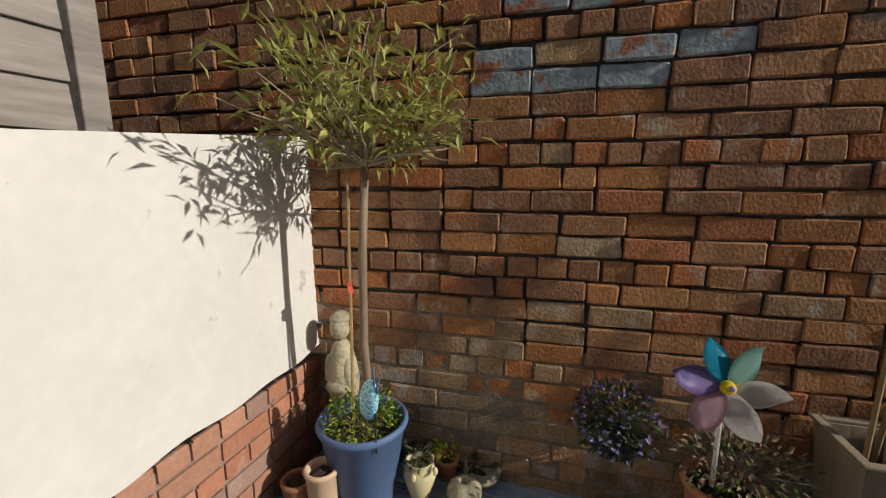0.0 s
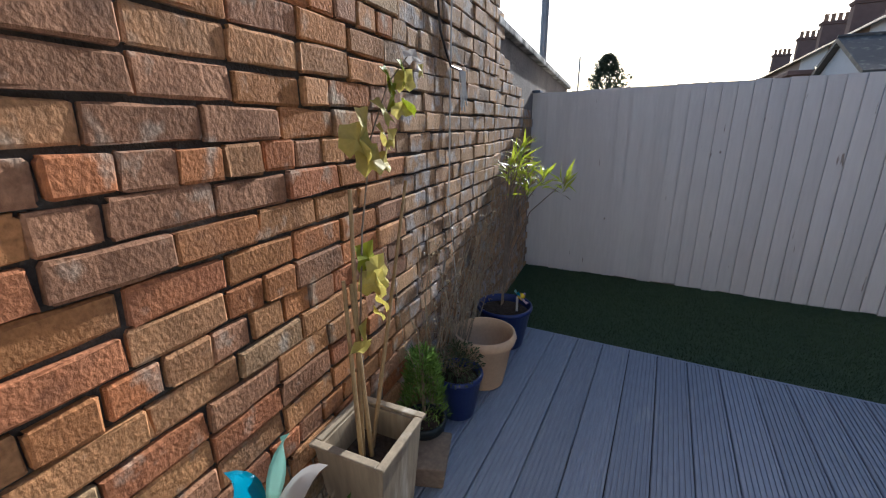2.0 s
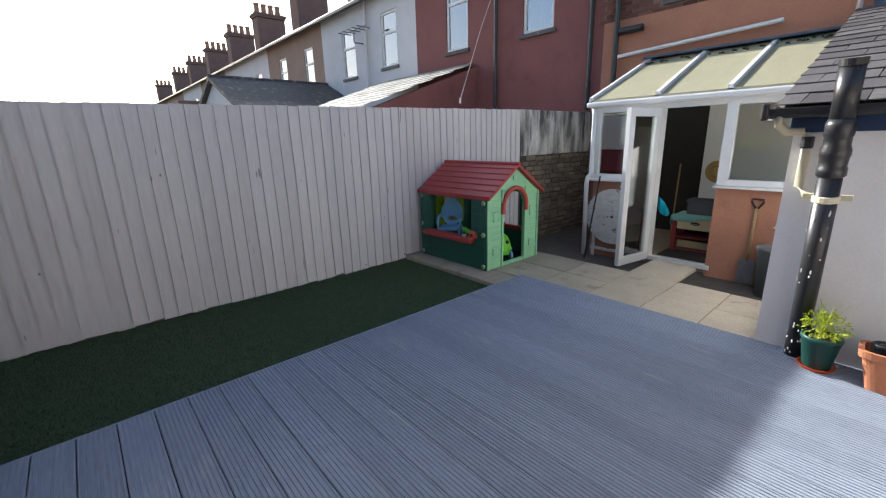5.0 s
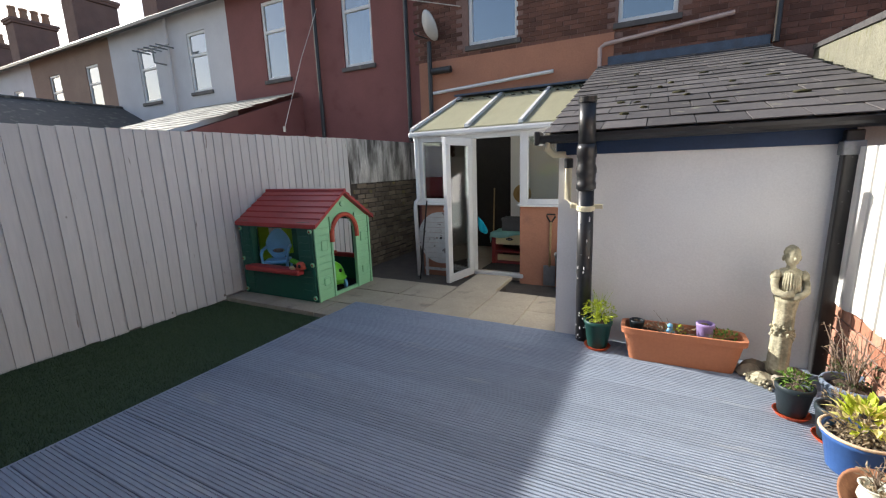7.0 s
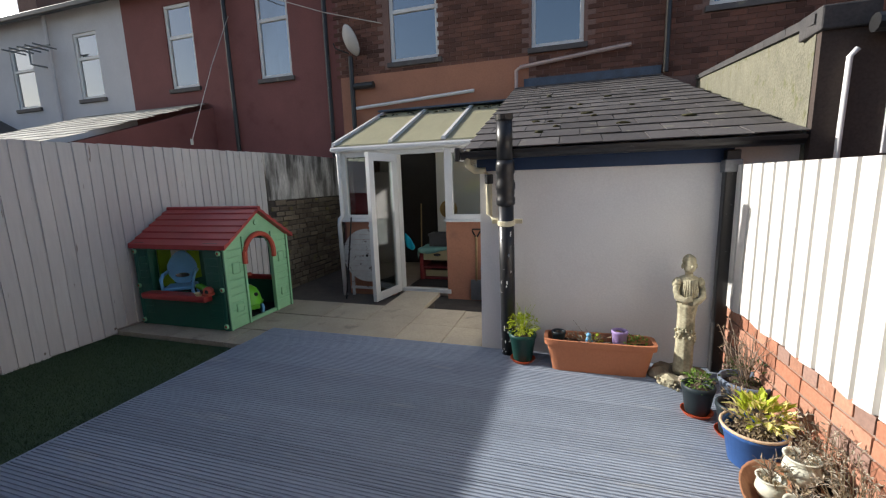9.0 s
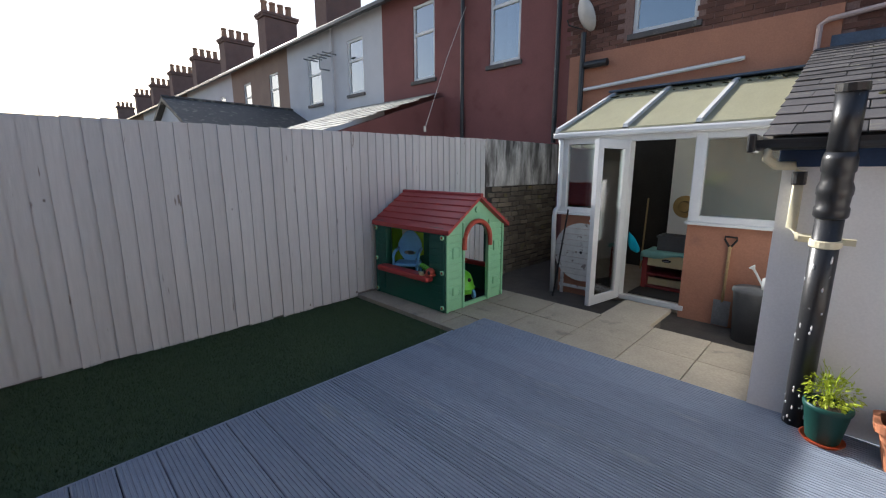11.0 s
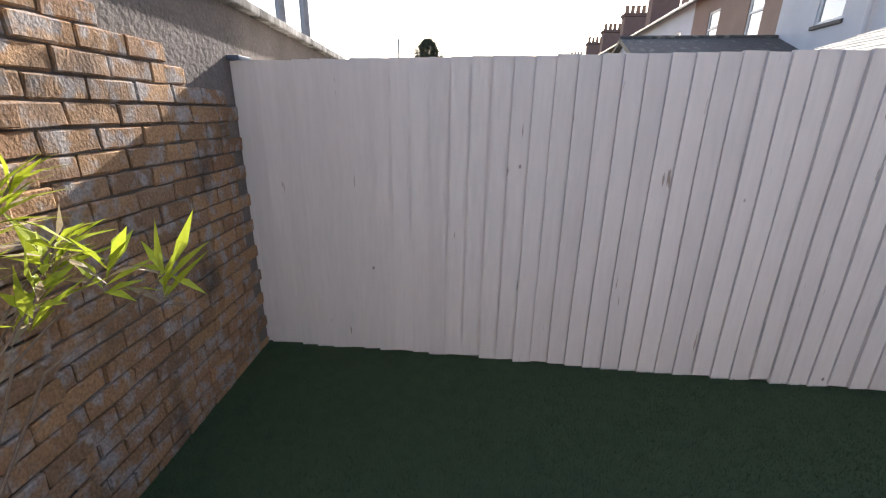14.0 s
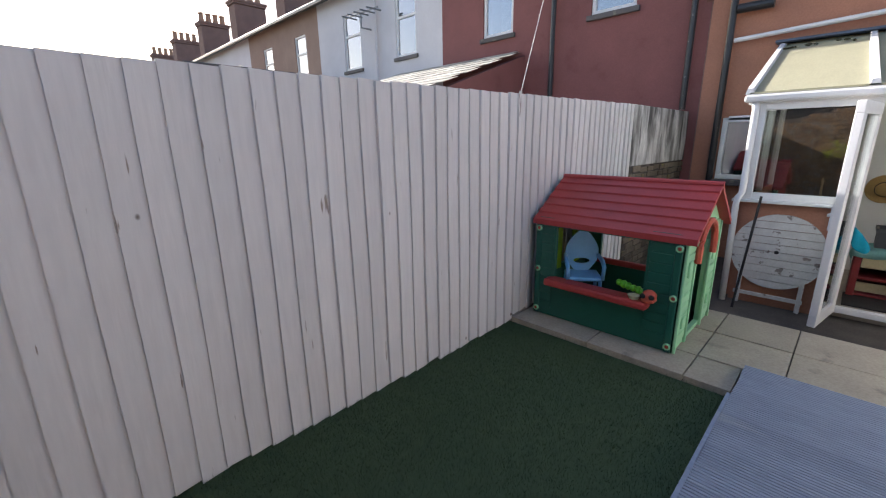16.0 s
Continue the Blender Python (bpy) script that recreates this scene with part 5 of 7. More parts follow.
part("window_shelf", bm, m_red, side, "faded red window shelf")
bm = B()
box(bm, 0.20, 1.00, -0.02, 0.02, 0.30, 0.36, 0.015)
bmesh.ops.translate(bm, verts=bm.verts[:], vec=(0, -PH_W + 0.04, 0))
part("window_shelf", bm, m_red, back, "faded red window shelf")


def gable(x, name, label, door):
    """An end wall in the yz plane with a pointed top, and an arched doorway if asked."""
    bm = B()
    n = 40
    ys = [-PH_W * i / n for i in range(n + 1)]

    def top(y):
        return PH_E + (PH_R - PH_E) * (1 - abs(y + PH_W / 2) / (PH_W / 2))

    def open_top(y):
        d = abs(y + PH_W / 2 + 0.0)
        if d > 0.20:
            return 0.0
        return 0.70 + math.sqrt(max(0.0, 0.20 ** 2 - d * d)) * 1.0

    for a, b in zip(ys, ys[1:]):
        mid = (a + b) / 2
        lo = open_top(mid) if door else 0.0
        quad = [(a, max(lo, open_top(a) if door and lo else 0.0)), (b, max(lo, open_top(b) if door and lo else 0.0)), (b, top(b)), (a, top(a))]
        f = [bm.verts.new((x, y, z)) for y, z in quad]
        g = [bm.verts.new((x + 0.035, y, z)) for y, z in quad]
        bm.faces.new(f), bm.faces.new(g)
        for i in range(4):
            bm.faces.new((f[i], f[(i + 1) % 4], g[(i + 1) % 4], g[i]))
        if door and lo:
            box(bm, x, x + 0.035, b, a, 0.0, 0.035)
    bmesh.ops.remove_doubles(bm, verts=bm.verts[:], dist=1e-4)
    return part(name, bm, m_green_l, ph, label)


front = gable(0.0, "front_wall", "pale green gable front with arched doorway", True)
bm = B()
holed(bm, -PH_W, 0.0, 0.0, PH_E, -PH_L, -PH_L + 0.035, [(-0.72, -0.21, 0.36, 0.80)])
tri_ = [(-PH_W, PH_E), (0.0, PH_E), (-PH_W / 2, PH_R)]
ta, tb_ = [bm.verts.new((y, -PH_L, z)) for y, z in tri_], [bm.verts.new((y, -PH_L + 0.035, z)) for y, z in tri_]
bm.faces.new(ta), bm.faces.new(tb_)
for i in range(3):
    bm.faces.new((ta[i], ta[(i + 1) % 3], tb_[(i + 1) % 3], tb_[i]))
bmesh.ops.transform(bm, matrix=Matrix.Rotation(math.pi / 2, 4, "Z"), verts=bm.verts[:])
rear = part("rear_wall", bm, m_green_d, ph, "dark green gable back wall with a window opening")
for ya in (-0.36, -0.72):
    bm = B()
    box(bm, PH_L - 0.060, PH_L - 0.037, ya, ya + 0.15, 0.34, 0.80, 0.006)
    part("shutter", bm, m_lime, rear, "lime green translucent shutter")
for side_k, y0, y1 in ((0, -0.03, -0.235), (1, -0.695, -0.90)):
    for k in range(11):
        z = 0.05 + 0.075 * k
        bm = B()
        box(bm, -0.010, 0.0, y1, y0, z, z + 0.066, 0.004)
        part("weatherboard", bm, m_green_l, front)
    for y in (y0 + 0.02, y1 - 0.02):
        bm = B()
        box(bm, -0.020, 0.0, y - 0.014, y + 0.014, 0.0, PH_E + (0.0 if abs(y) < 0.1 or abs(y) > 0.8 else 0.06), 0.005)
        part("trim_strip", bm, m_green_l, front)
    for z in (0.16, 0.55):
        bm = B()
        box(bm, -0.022, -0.008, (y0 + y1) / 2 - 0.045, (y0 + y1) / 2 + 0.045, z, z + (0.12 if z > 0.3 else 0.09), 0.012)
        part("moulded_panel", bm, m_green_l, front)
bm = B()
arc = [(-0.025, -PH_W / 2 + 0.212 * math.cos(a), 0.70 + 0.212 * math.sin(a)) for a in [math.pi * i / 14 for i in range(15)]]
arc = [(-0.025, arc[0][1], 0.63)] + arc + [(-0.025, arc[-1][1], 0.63)]
tube(bm, arc, 0.026, 8)
part("door_arch", bm, m_salmon, front, "salmon red door arch")
bm = B()
lathe(bm, [(0.03, 0), (0.03, 0.012), (0.02, 0.014), (0.001, 0.014)], 10, Matrix.Translation((-0.005, -PH_W / 2, 1.03)) @ Matrix.Rotation(radians(-90), 4, "Y"))
part("moulded_flower", bm, m_green_l, front)
# roof: two sloping shells with shingle rows
for s in (1, -1):
    rows = 6
    half = PH_W / 2 + 0.035
    bm = B()
    rail_t, rail_b = [], []
    for r in range(rows):
        for f, lift in ((r / rows, 0.014), ((r + 1) / rows - 0.001, 0.0)):
            rail_t.append((half * (1 - f), PH_E - 0.005 + (PH_R + 0.015 - PH_E) * f + lift))
    rail_b = [(half, PH_E - 0.035), (0.0, PH_R - 0.015)]
    loop = rail_t + rail_b[::-1]
    e0 = [bm.verts.new((-0.07, -PH_W / 2 + s * y, z)) for y, z in loop]
    e1 = [bm.verts.new((PH_L + 0.02, -PH_W / 2 + s * y, z)) for y, z in loop]
    for i in range(len(loop)):
        j = (i + 1) % len(loop)
        bm.faces.new((e0[i], e0[j], e1[j], e1[i]))
    bm.faces.new(e0), bm.faces.new(e1)
    rp = part("roof_panel", bm, m_red, ph, "faded red moulded shingle roof panel")
bm = B()
tube(bm, [(-0.075, -PH_W / 2, PH_R + 0.012), (PH_L + 0.02, -PH_W / 2, PH_R + 0.012)], 0.022, 8)
part("ridge", bm, m_red, ph)
# floor in the same near-black, interior shade set as its colour
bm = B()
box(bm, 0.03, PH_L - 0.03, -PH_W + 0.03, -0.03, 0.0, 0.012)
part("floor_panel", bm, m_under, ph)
# toy chair seen through the window
tc = thing("toy_chair", 4.08, -2.56, 0.262, "sky blue plastic toy armchair inside the playhouse", "toy chair", rz=36)
bm = B()
box(bm, -0.17, 0.17, -0.14, 0.16, 0.06, 0.10, 0.015)
part("seat", bm, m_blue_toy, tc)
bm = B()
nb_ = 28
outer_r, slot = [], []
for i in range(nb_):
    a = 2 * math.pi * i / nb_
    flare = 1.0 + 0.12 * max(0.0, math.sin(a)) + 0.05 * math.cos(4 * a)
    outer_r.append((0.165 * flare * math.cos(a), 0.19 * flare * math.sin(a)))
    slot.append((0.085 * math.cos(a), -0.075 + 0.028 * math.sin(a)))
faces_xy = []
for y in (-0.012, 0.012):
    faces_xy.append(([bm.verts.new((x, -0.13 + y - 0.10 * z, 0.27 + z)) for x, z in outer_r], [bm.verts.new((x, -0.13 + y - 0.10 * z, 0.27 + z)) for x, z in slot]))
for i in range(nb_):
    j = (i + 1) % nb_
    for o, h in faces_xy:
        bm.faces.new((o[i], o[j], h[j], h[i]))
    (o0, h0), (o1, h1) = faces_xy
    bm.faces.new((o0[i], o0[j], o1[j], o1[i]))
    bm.faces.new((h0[i], h0[j], h1[j], h1[i]))
part("backrest", bm, m_blue_toy, tc, smooth=False)
for x in (-0.17, 0.17):
    bm = B()
    tube(bm, [(x, -0.12, 0.25), (x * 1.05, 0.05, 0.24), (x * 1.05, 0.15, 0.20), (x, 0.15, 0.08)], 0.022, 8)
    part("armrest", bm, m_blue_toy, tc, smooth=True)
    for y in (-0.11, 0.13):
        bm = B()
        tube(bm, [(x * 0.9, y, 0.07), (x, y, -0.312)], 0.02, 8)
        part("leg", bm, m_blue_toy, tc)
tc.scale = (0.82, 0.82, 0.9)
# ride-on toy with a green shell in the doorway
rt = thing("ride_on_toy", 3.52, -2.86, -0.022, "bright green ride-on toy with red handle inside the playhouse", "toy", rz=-30)
bm = B()
lathe(bm, [(0.16, 0.0), (0.17, 0.02), (0.155, 0.03), (0.14, 0.10), (0.11, 0.17), (0.06, 0.21), (0.001, 0.222)], 26, Matrix.Translation((0, 0, 0.10)))
part("shell", bm, m_green_toy, rt, smooth=True)
for a in (-0.5, 0.5):
    bm = B()
    ball(bm, (-0.135 * math.cos(a), 0.135 * math.sin(a), 0.22), 0.022, 2)
    part("eye", bm, m_black_and_unlit, rt, "black eye")
bm = B()
tube(bm, [(0.04, 0, 0.28), (0.05, 0, 0.42)], 0.02, 8)
tube(bm, [(0.05, -0.09, 0.42), (0.05, 0.09, 0.42)], 0.02, 8)
part("handlebar", bm, m_salmon, rt, "red handlebar")
for x, y in ((-0.1, -0.12), (-0.1, 0.12), (0.1, -0.12), (0.1, 0.12)):
    bm = B()
    lathe(bm, [(0.045, -0.015), (0.05, -0.01), (0.05, 0.01), (0.045, 0.015)], 14, Matrix.Translation((x, y, 0.05)) @ Matrix.Rotation(radians(90), 4, "X"))
    part("wheel", bm, m_blue_toy, rt)
bm = B()
box(bm, -0.12, 0.12, -0.10, 0.10, 0.05, 0.10, 0.01)
part("chassis", bm, m_green_toy, rt)
tl = thing("toy_block_train", 3.62, -2.37, 0.331, "lime green and red plastic toys on the window shelf", "toy")
bm = B()
for k in range(6):
    ball(bm, (-0.10 + 0.04 * k, -0.03 - 0.010 * k, 0.030 + 0.004 * k), (0.026, 0.03, 0.031 + 0.004 * math.sin(k * 2.1)), 2)
part("caterpillar", bm, m_green_toy, tl, smooth=True)
bm = B()
ball(bm, (-0.17, 0.055, 0.045), (0.05, 0.05, 0.045), 3)
box(bm, -0.215, -0.125, 0.01, 0.10, 0.0, 0.03, 0.012)
part("red_toy", bm, m_salmon, tl, "rounded red toy", smooth=True)
for dx in (-0.03, 0.03):
    bm = B()
    lathe(bm, [(0.018, 0.0), (0.02, 0.006), (0.001, 0.012)], 12, Matrix.Translation((-0.17 + dx, 0.098, 0.05)) @ Matrix.Rotation(radians(-90), 4, "X"))
    part("dial", bm, m_black_and_unlit, tl, "black dial")
bm = B()
lathe(bm, [(0.03, 0), (0.045, 0.03), (0.04, 0.03), (0.028, 0.005)], 14, Matrix.Translation((-0.07, 0.07, 0)))
part("cup", bm, m_cream_cer, tl)


# ---- pots ----
def pot(name, x, y, r_top, r_base, h, material, label, category="plant pot", rim=0.018, soil=0.9, saucer=False, z=0.0, lip=0.03, group=""):
    p = thing(name, x, y, z, label, category, group)
    bm = B()
    t = 0.014
    z0 = 0.012 if saucer else 0.0
    prof = [(r_base * 0.92, z0), (r_base, z0 + 0.008), (r_top * 0.985 - rim * 0.4, h - lip - 0.004), (r_top, h - lip), (r_top + rim * 0.3, h - lip * 0.5), (r_top, h - 0.003), (r_top - 0.006, h), (r_top - t, h - 0.004), (r_top - t - 0.004, h - lip), (r_base * 0.9, h * 0.35), (0.001, h * 0.34)]
    lathe(bm, prof, 32)
    part("body", bm, material, p, smooth=True)
    if soil:
        bm = B()
        k = r_base + (r_top - r_base) * soil - t
        lathe(bm, [(k * 1.0, h * soil - 0.02), (k * 0.7, h * soil), (k * 0.3, h * soil + 0.006), (0.001, h * soil + 0.01)], 22)
        for v in bm.verts:
            v.co.z += 0.008 * noise.noise(v.co * 40)
        part("soil", bm, m_soil, p, "dark potting soil")
    if saucer:
        bm = B()
        lathe(bm, [(r_base * 1.1, 0.0), (r_base * 1.35, 0.022), (r_base * 1.30, 0.022), (r_base * 1.05, 0.008), (0.001, 0.008)], 28)
        part("saucer", bm, m_saucer, p, "orange plastic saucer")
    return p


def fill(p, n, c, r, material, length, width, name="foliage", seed=1, droop=0.2, stems=0, stem_h=0.2, stem_r=0.1, stem_mat=None, hollow=0.2, label=""):
    rr = random.Random(seed)
    if stems:
        bm, tips = twig_set(stems, (c[0], c[1], max(0.02, c[2] - r[2])), stem_r, stem_h, rr)
        part("stem_growth", bm, stem_mat or m_twig, p)["kind"] = "stuff"
    if n:
        leaf_cloud(name, material, p, bush_spots(n, c, r, rr, hollow), length, width, droop, label)


# standard tree in the blue pot
op = pot("tree_pot", -0.70, 1.38, 0.178, 0.115, 0.36, m_denim, "large slate blue plastic pot with a standard tree", soil=0.88)
rr = random.Random(31)
fill(op, 620, (0, 0, 0.35), (0.155, 0.155, 0.10), m_leaf_green, 0.021, 0.012, seed=3, hollow=0.1)
fill(op, 420, (0, -0.01, 0.37), (0.15, 0.15, 0.10), m_leaf_lime, 0.019, 0.010, name="shoot_growth", seed=4, hollow=0.3, stems=26, stem_h=0.15, stem_r=0.14)
m_bark_pale = mat("pale_twig_bark", (0.34, 0.28, 0.19), (0.26, 0.21, 0.14), scale=20, rough=0.9, grain=0.2, bump=0.4)
tr = thing("standard_tree", -0.70, 1.39, 0.31, "slender standard tree with narrow willow-green leaves in a blue pot", "tree")
bm = B()
tube(bm, [(0.02, 0.02, 0.0), (0.015, 0.0, 0.35), (0.03, -0.01, 0.7), (0.05, 0.0, 1.05)], 0.017, 10, 0.015)
part("trunk", bm, m_bark, tr, smooth=True)
bm = B()
tips = []
for k in range(40):
    a, el = rr.uniform(0, 6.283), rr.uniform(0.15, 1.45)
    ln = rr.uniform(0.30, 0.62)
    pts = [Vector((0.05, 0.0, 1.03))]
    d = Vector((math.cos(a) * math.cos(el) * 1.5 - 0.18, math.sin(a) * math.cos(el) * 1.0 - 0.22, math.sin(el)))
    for i in range(5):
        d = (d + Vector((rr.gauss(0, 0.13), rr.gauss(0, 0.13), rr.gauss(0.02, 0.12)))).normalized()
        pts.append(pts[-1] + d * ln / 5)
        if i > 0:
            tips.append((pts[-1].copy(), d.copy()))
            for _ in range(2):
                side = pts[-1] + Vector((rr.gauss(0, 0.07), rr.gauss(0, 0.06), rr.gauss(0.02, 0.07)))
                tips.append((side, (side - pts[-1]).normalized()))
    br_bm = B()
    tube(br_bm, pts, rr.uniform(0.004, 0.008), 5, 0.0015)
    part("branch", br_bm, m_bark_pale, tr)
spots = []
for p, d in tips:
    for _ in range(3 if rr.random() < 0.55 else 1):
        q = p + Vector((rr.gauss(0, 0.035), rr.gauss(0, 0.035), rr.gauss(0, 0.04)))
        if -0.62 < q.y < 0.25 and (q.x > -0.28 or q.z > 1.19) and q.x < 0.46 and q.z > 1.0 + 0.25 * math.hypot(q.x - 0.05, q.y):
            spots.append((q, d))
leaf_cloud("crown", m_leaf_olive, tr, spots, 0.078, 0.021, 0.35)
bm = B()
tube(bm, [(-0.03, -0.03, 0.0), (-0.012, -0.02, 1.0)], 0.006, 6)
tagged(part("cane", bm, m_cane), "thin bamboo cane tied beside the tree trunk", "cane")
bpy.data.objects["cane"].location = (-0.70, 1.39, 0.31)
bf = thing("butterfly_stake", -0.715, 1.355, 0.90, "small orange butterfly ornament clipped on the cane", "ornament")
for s in (-1, 1):
    bm = B()
    lathe(bm, [(0.001, 0), (0.016, 0.001), (0.001, 0.002)], 8, Matrix.Rotation(radians(70 * s), 4, "Y") @ Matrix.Translation((0.012, 0, 0)) @ Matrix.Diagonal((1, 1.3, 1, 1)))
    part("wing", bm, m_salmon, bf)
bd = thing("bird_ornament", -0.60, 1.27, 0.37, "pale blue patterned bird ornament on a stake in the pot", "ornament", rz=-20)
bm = B()
ball(bm, (0, 0, 0.0), (0.044, 0.024, 0.085), 3)
bmesh.ops.transform(bm, matrix=Matrix.Translation((0, 0, 0.14)) @ Matrix.Rotation(0.22, 4, "Y"), verts=bm.verts[:])
part("body", bm, mat("sky_blue_paint", (0.46, 0.72, 0.82), (0.32, 0.64, 0.78), rough=0.35, patch=(0.08, 0.36, 0.46), pscale=110, pmin=0.5, pmax=0.55), bd, smooth=True)
for k in range(3):
    bm = B()
    a = -0.05 + 0.36 * k
    box(bm, -0.004, 0.004, -0.002, 0.002, 0.0, 0.10 - 0.02 * k, 0.001, Matrix.Translation((0.035, 0, 0.17)) @ Matrix.Rotation(a, 4, "Y"))
    part("feather", bm, m_denim, bd)
bm = B()
tube(bm, [(0.03, 0, -0.06), (0.03, 0, 0.16)], 0.004, 6)
part("stake", bm, m_black, bd)


# ---- statues ----
def finish_statue(bm, name, x, y, label, rz=0.0, z=0.0):
    for v in bm.verts:
        n3 = noise.noise_vector(v.co * 22)
        v.co += n3 * 0.004 + noise.noise_vector(v.co * 70) * 0.0028
    ob = part(name, bm, m_stone, None, smooth=True)
    ob.matrix_basis = pose(x, y, z, 0, 0, rz)
    return tagged(ob, label, "statue")


bm = B()
lathe(bm, [(0.10, 0.0), (0.10, 0.05), (0.075, 0.08), (0.07, 0.30), (0.085, 0.36), (0.09, 0.42), (0.08, 0.50), (0.055, 0.57), (0.03, 0.60)], 20)
ball(bm, (0.0, -0.01, 0.66), (0.055, 0.055, 0.062))
ball(bm, (-0.06, -0.03, 0.46), (0.035, 0.04, 0.08))
ball(bm, (0.06, -0.03, 0.46), (0.035, 0.04, 0.08))
ball(bm, (0.0, -0.07, 0.40), (0.07, 0.04, 0.035))
ball(bm, (-0.035, -0.04, 0.2), (0.04, 0.05, 0.14))
ball(bm, (0.035, -0.04, 0.2), (0.04, 0.05, 0.14))
ball(bm, (0.0, 0.0, 0.70), (0.058, 0.06, 0.035))
bmesh.ops.scale(bm, vec=(0.78, 0.78, 1.0), verts=bm.verts[:])
finish_statue(bm, "statue", -0.885, 1.53, "weathered cast stone garden figure standing in the wall corner")
bm = B()
n = 32
rings = []
for r, z in [(0.068, 0.0), (0.070, 0.03), (0.064, 0.05), (0.062, 0.2), (0.059, 0.36), (0.066, 0.42), (0.074, 0.44)]:
    rings.append([bm.verts.new((r * (1 - 0.13 * (i % 4 == 0)) * math.cos(6.2832 * i / n), r * (1 - 0.13 * (i % 4 == 0)) * math.sin(6.2832 * i / n), z)) for i in range(n)])
for a, b in zip(rings, rings[1:]):
    for i in range(n):
        bm.faces.new((a[i], a[(i + 1) % n], b[(i + 1) % n], b[i]))
bm.faces.new(rings[0]), bm.faces.new(rings[-1])
ball(bm, (0, -0.01, 0.50), (0.066, 0.052, 0.09))
ball(bm, (0, -0.005, 0.575), (0.078, 0.048, 0.036))
ball(bm, (0, 0.0, 0.60), (0.03, 0.03, 0.04))
ball(bm, (0.004, 0.012, 0.668), (0.043, 0.046, 0.054))
ball(bm, (0.004, 0.0, 0.690), (0.049, 0.050, 0.042))
ball(bm, (0.004, 0.058, 0.662), (0.008, 0.010, 0.012), 1)
for s in (-1, 1):
    ball(bm, (0.004 + 0.046 * s, 0.004, 0.662), (0.011, 0.015, 0.018), 1)
    tube(bm, [(0.070 * s, 0.0, 0.575), (0.090 * s, 0.016, 0.525), (0.088 * s, 0.045, 0.485), (0.05 * s, 0.075, 0.468), (0.0, 0.082, 0.470 + 0.012 * s)], 0.024, 10, 0.019)
    ball(bm, (0.080 * s, 0.0, 0.56), (0.032, 0.034, 0.036), 2)
for k in range(9):
    a = -0.9 + 0.22 * k
    tube(bm, [(0.05 * math.sin(a), 0.045 * math.cos(a), 0.585), (0.066 * math.sin(a), 0.062 * math.cos(a), 0.52), (0.062 * math.sin(a), 0.066 * math.cos(a), 0.44)], 0.008, 6, 0.006)
for k in range(64):
    a, h = 0.38 * k, 0.235 + 0.028 * math.sin(k * 1.7) + 0.03 * math.sin(0.38 * k + 0.6)
    ball(bm, (0.064 * math.cos(a), 0.064 * math.sin(a), h), 0.007 + 0.005 * math.sin(k * 2.3) ** 2, 1)
bmesh.ops.scale(bm, vec=(0.86, 0.88, 1.10), verts=bm.verts[:])
finish_statue(bm, "statue", -0.64, -2.22, "cast stone cherub leaning on a fluted wreathed column", rz=8, z=0.05)
rk = thing("rock_base", -0.62, -2.22, 0, "rough stones with white pebbles round the statue's foot", "stones")
rq = random.Random(9)
for k in range(7):
    a = k * 0.9
    bm = B()
    ball(bm, (0.12 * math.cos(a), 0.10 * math.sin(a), 0.025), (0.075, 0.065, 0.05))
    for v in bm.verts:
        v.co += noise.noise_vector(v.co * 15 + Vector((k, 0, 0))) * 0.018
        v.co.z = max(0.0, v.co.z)
    part("stone", bm, m_stone if k % 2 else m_planter, rk)
bm = B()
for k in range(60):
    a, r = rq.uniform(0.5, 3.0), rq.uniform(0.12, 0.2)
    ball(bm, (r * math.cos(a), r * math.sin(a), rq.uniform(0.01, 0.05)), rq.uniform(0.008, 0.014), 1)
part("gravel", bm, m_stone, rk)["kind"] = "stuff"

# ---- small pots under the tree ----
pot("pot", -0.905, 1.22, 0.062, 0.048, 0.15, m_terra_old, "old brown terracotta pot on the decking", rim=0.01, lip=0.02)
q = pot("pot", -0.795, 1.23, 0.066, 0.05, 0.22, m_buff, "buff strawberry pot with side holes on the decking", rim=0.01, lip=0.02)
for a in (-2.2, -1.2, -0.2):
    bm = B()
    lathe(bm, [(0.012, 0), (0.02, 0.015), (0.014, 0.016), (0.008, 0.002)], 10, Matrix.Translation((0.056 * math.cos(a), 0.056 * math.sin(a), 0.07)) @ Matrix.Rotation(a, 4, "Z") @ Matrix.Rotation(radians(60), 4, "Y"))
    part("side_hole", bm, m_buff, q)
q = thing("urn", -0.485, 1.45, 0, "cream glazed ceramic urn with small lugs", "urn")
bm = B()
lathe(bm, [(0.035, 0), (0.04, 0.01), (0.055, 0.06), (0.068, 0.11), (0.062, 0.14), (0.052, 0.155), (0.056, 0.17), (0.06, 0.175), (0.05, 0.172), (0.045, 0.14), (0.001, 0.13)], 26)
part("body", bm, m_cream_cer, q, smooth=True)
for a in (0, 1.57, 3.14, 4.71):
    bm = B()
    ball(bm, (0.066 * math.cos(a), 0.066 * math.sin(a), 0.135), (0.012, 0.012, 0.018))
    part("lug", bm, m_cream_cer, q)
fill(q, 40, (0, 0, 0.17), (0.045, 0.045, 0.03), m_leaf_dark, 0.04, 0.02, seed=12)
q = thing("vase", -0.30, 1.47, 0, "round carved stone vase with a narrow mouth", "vase")
bm = B()
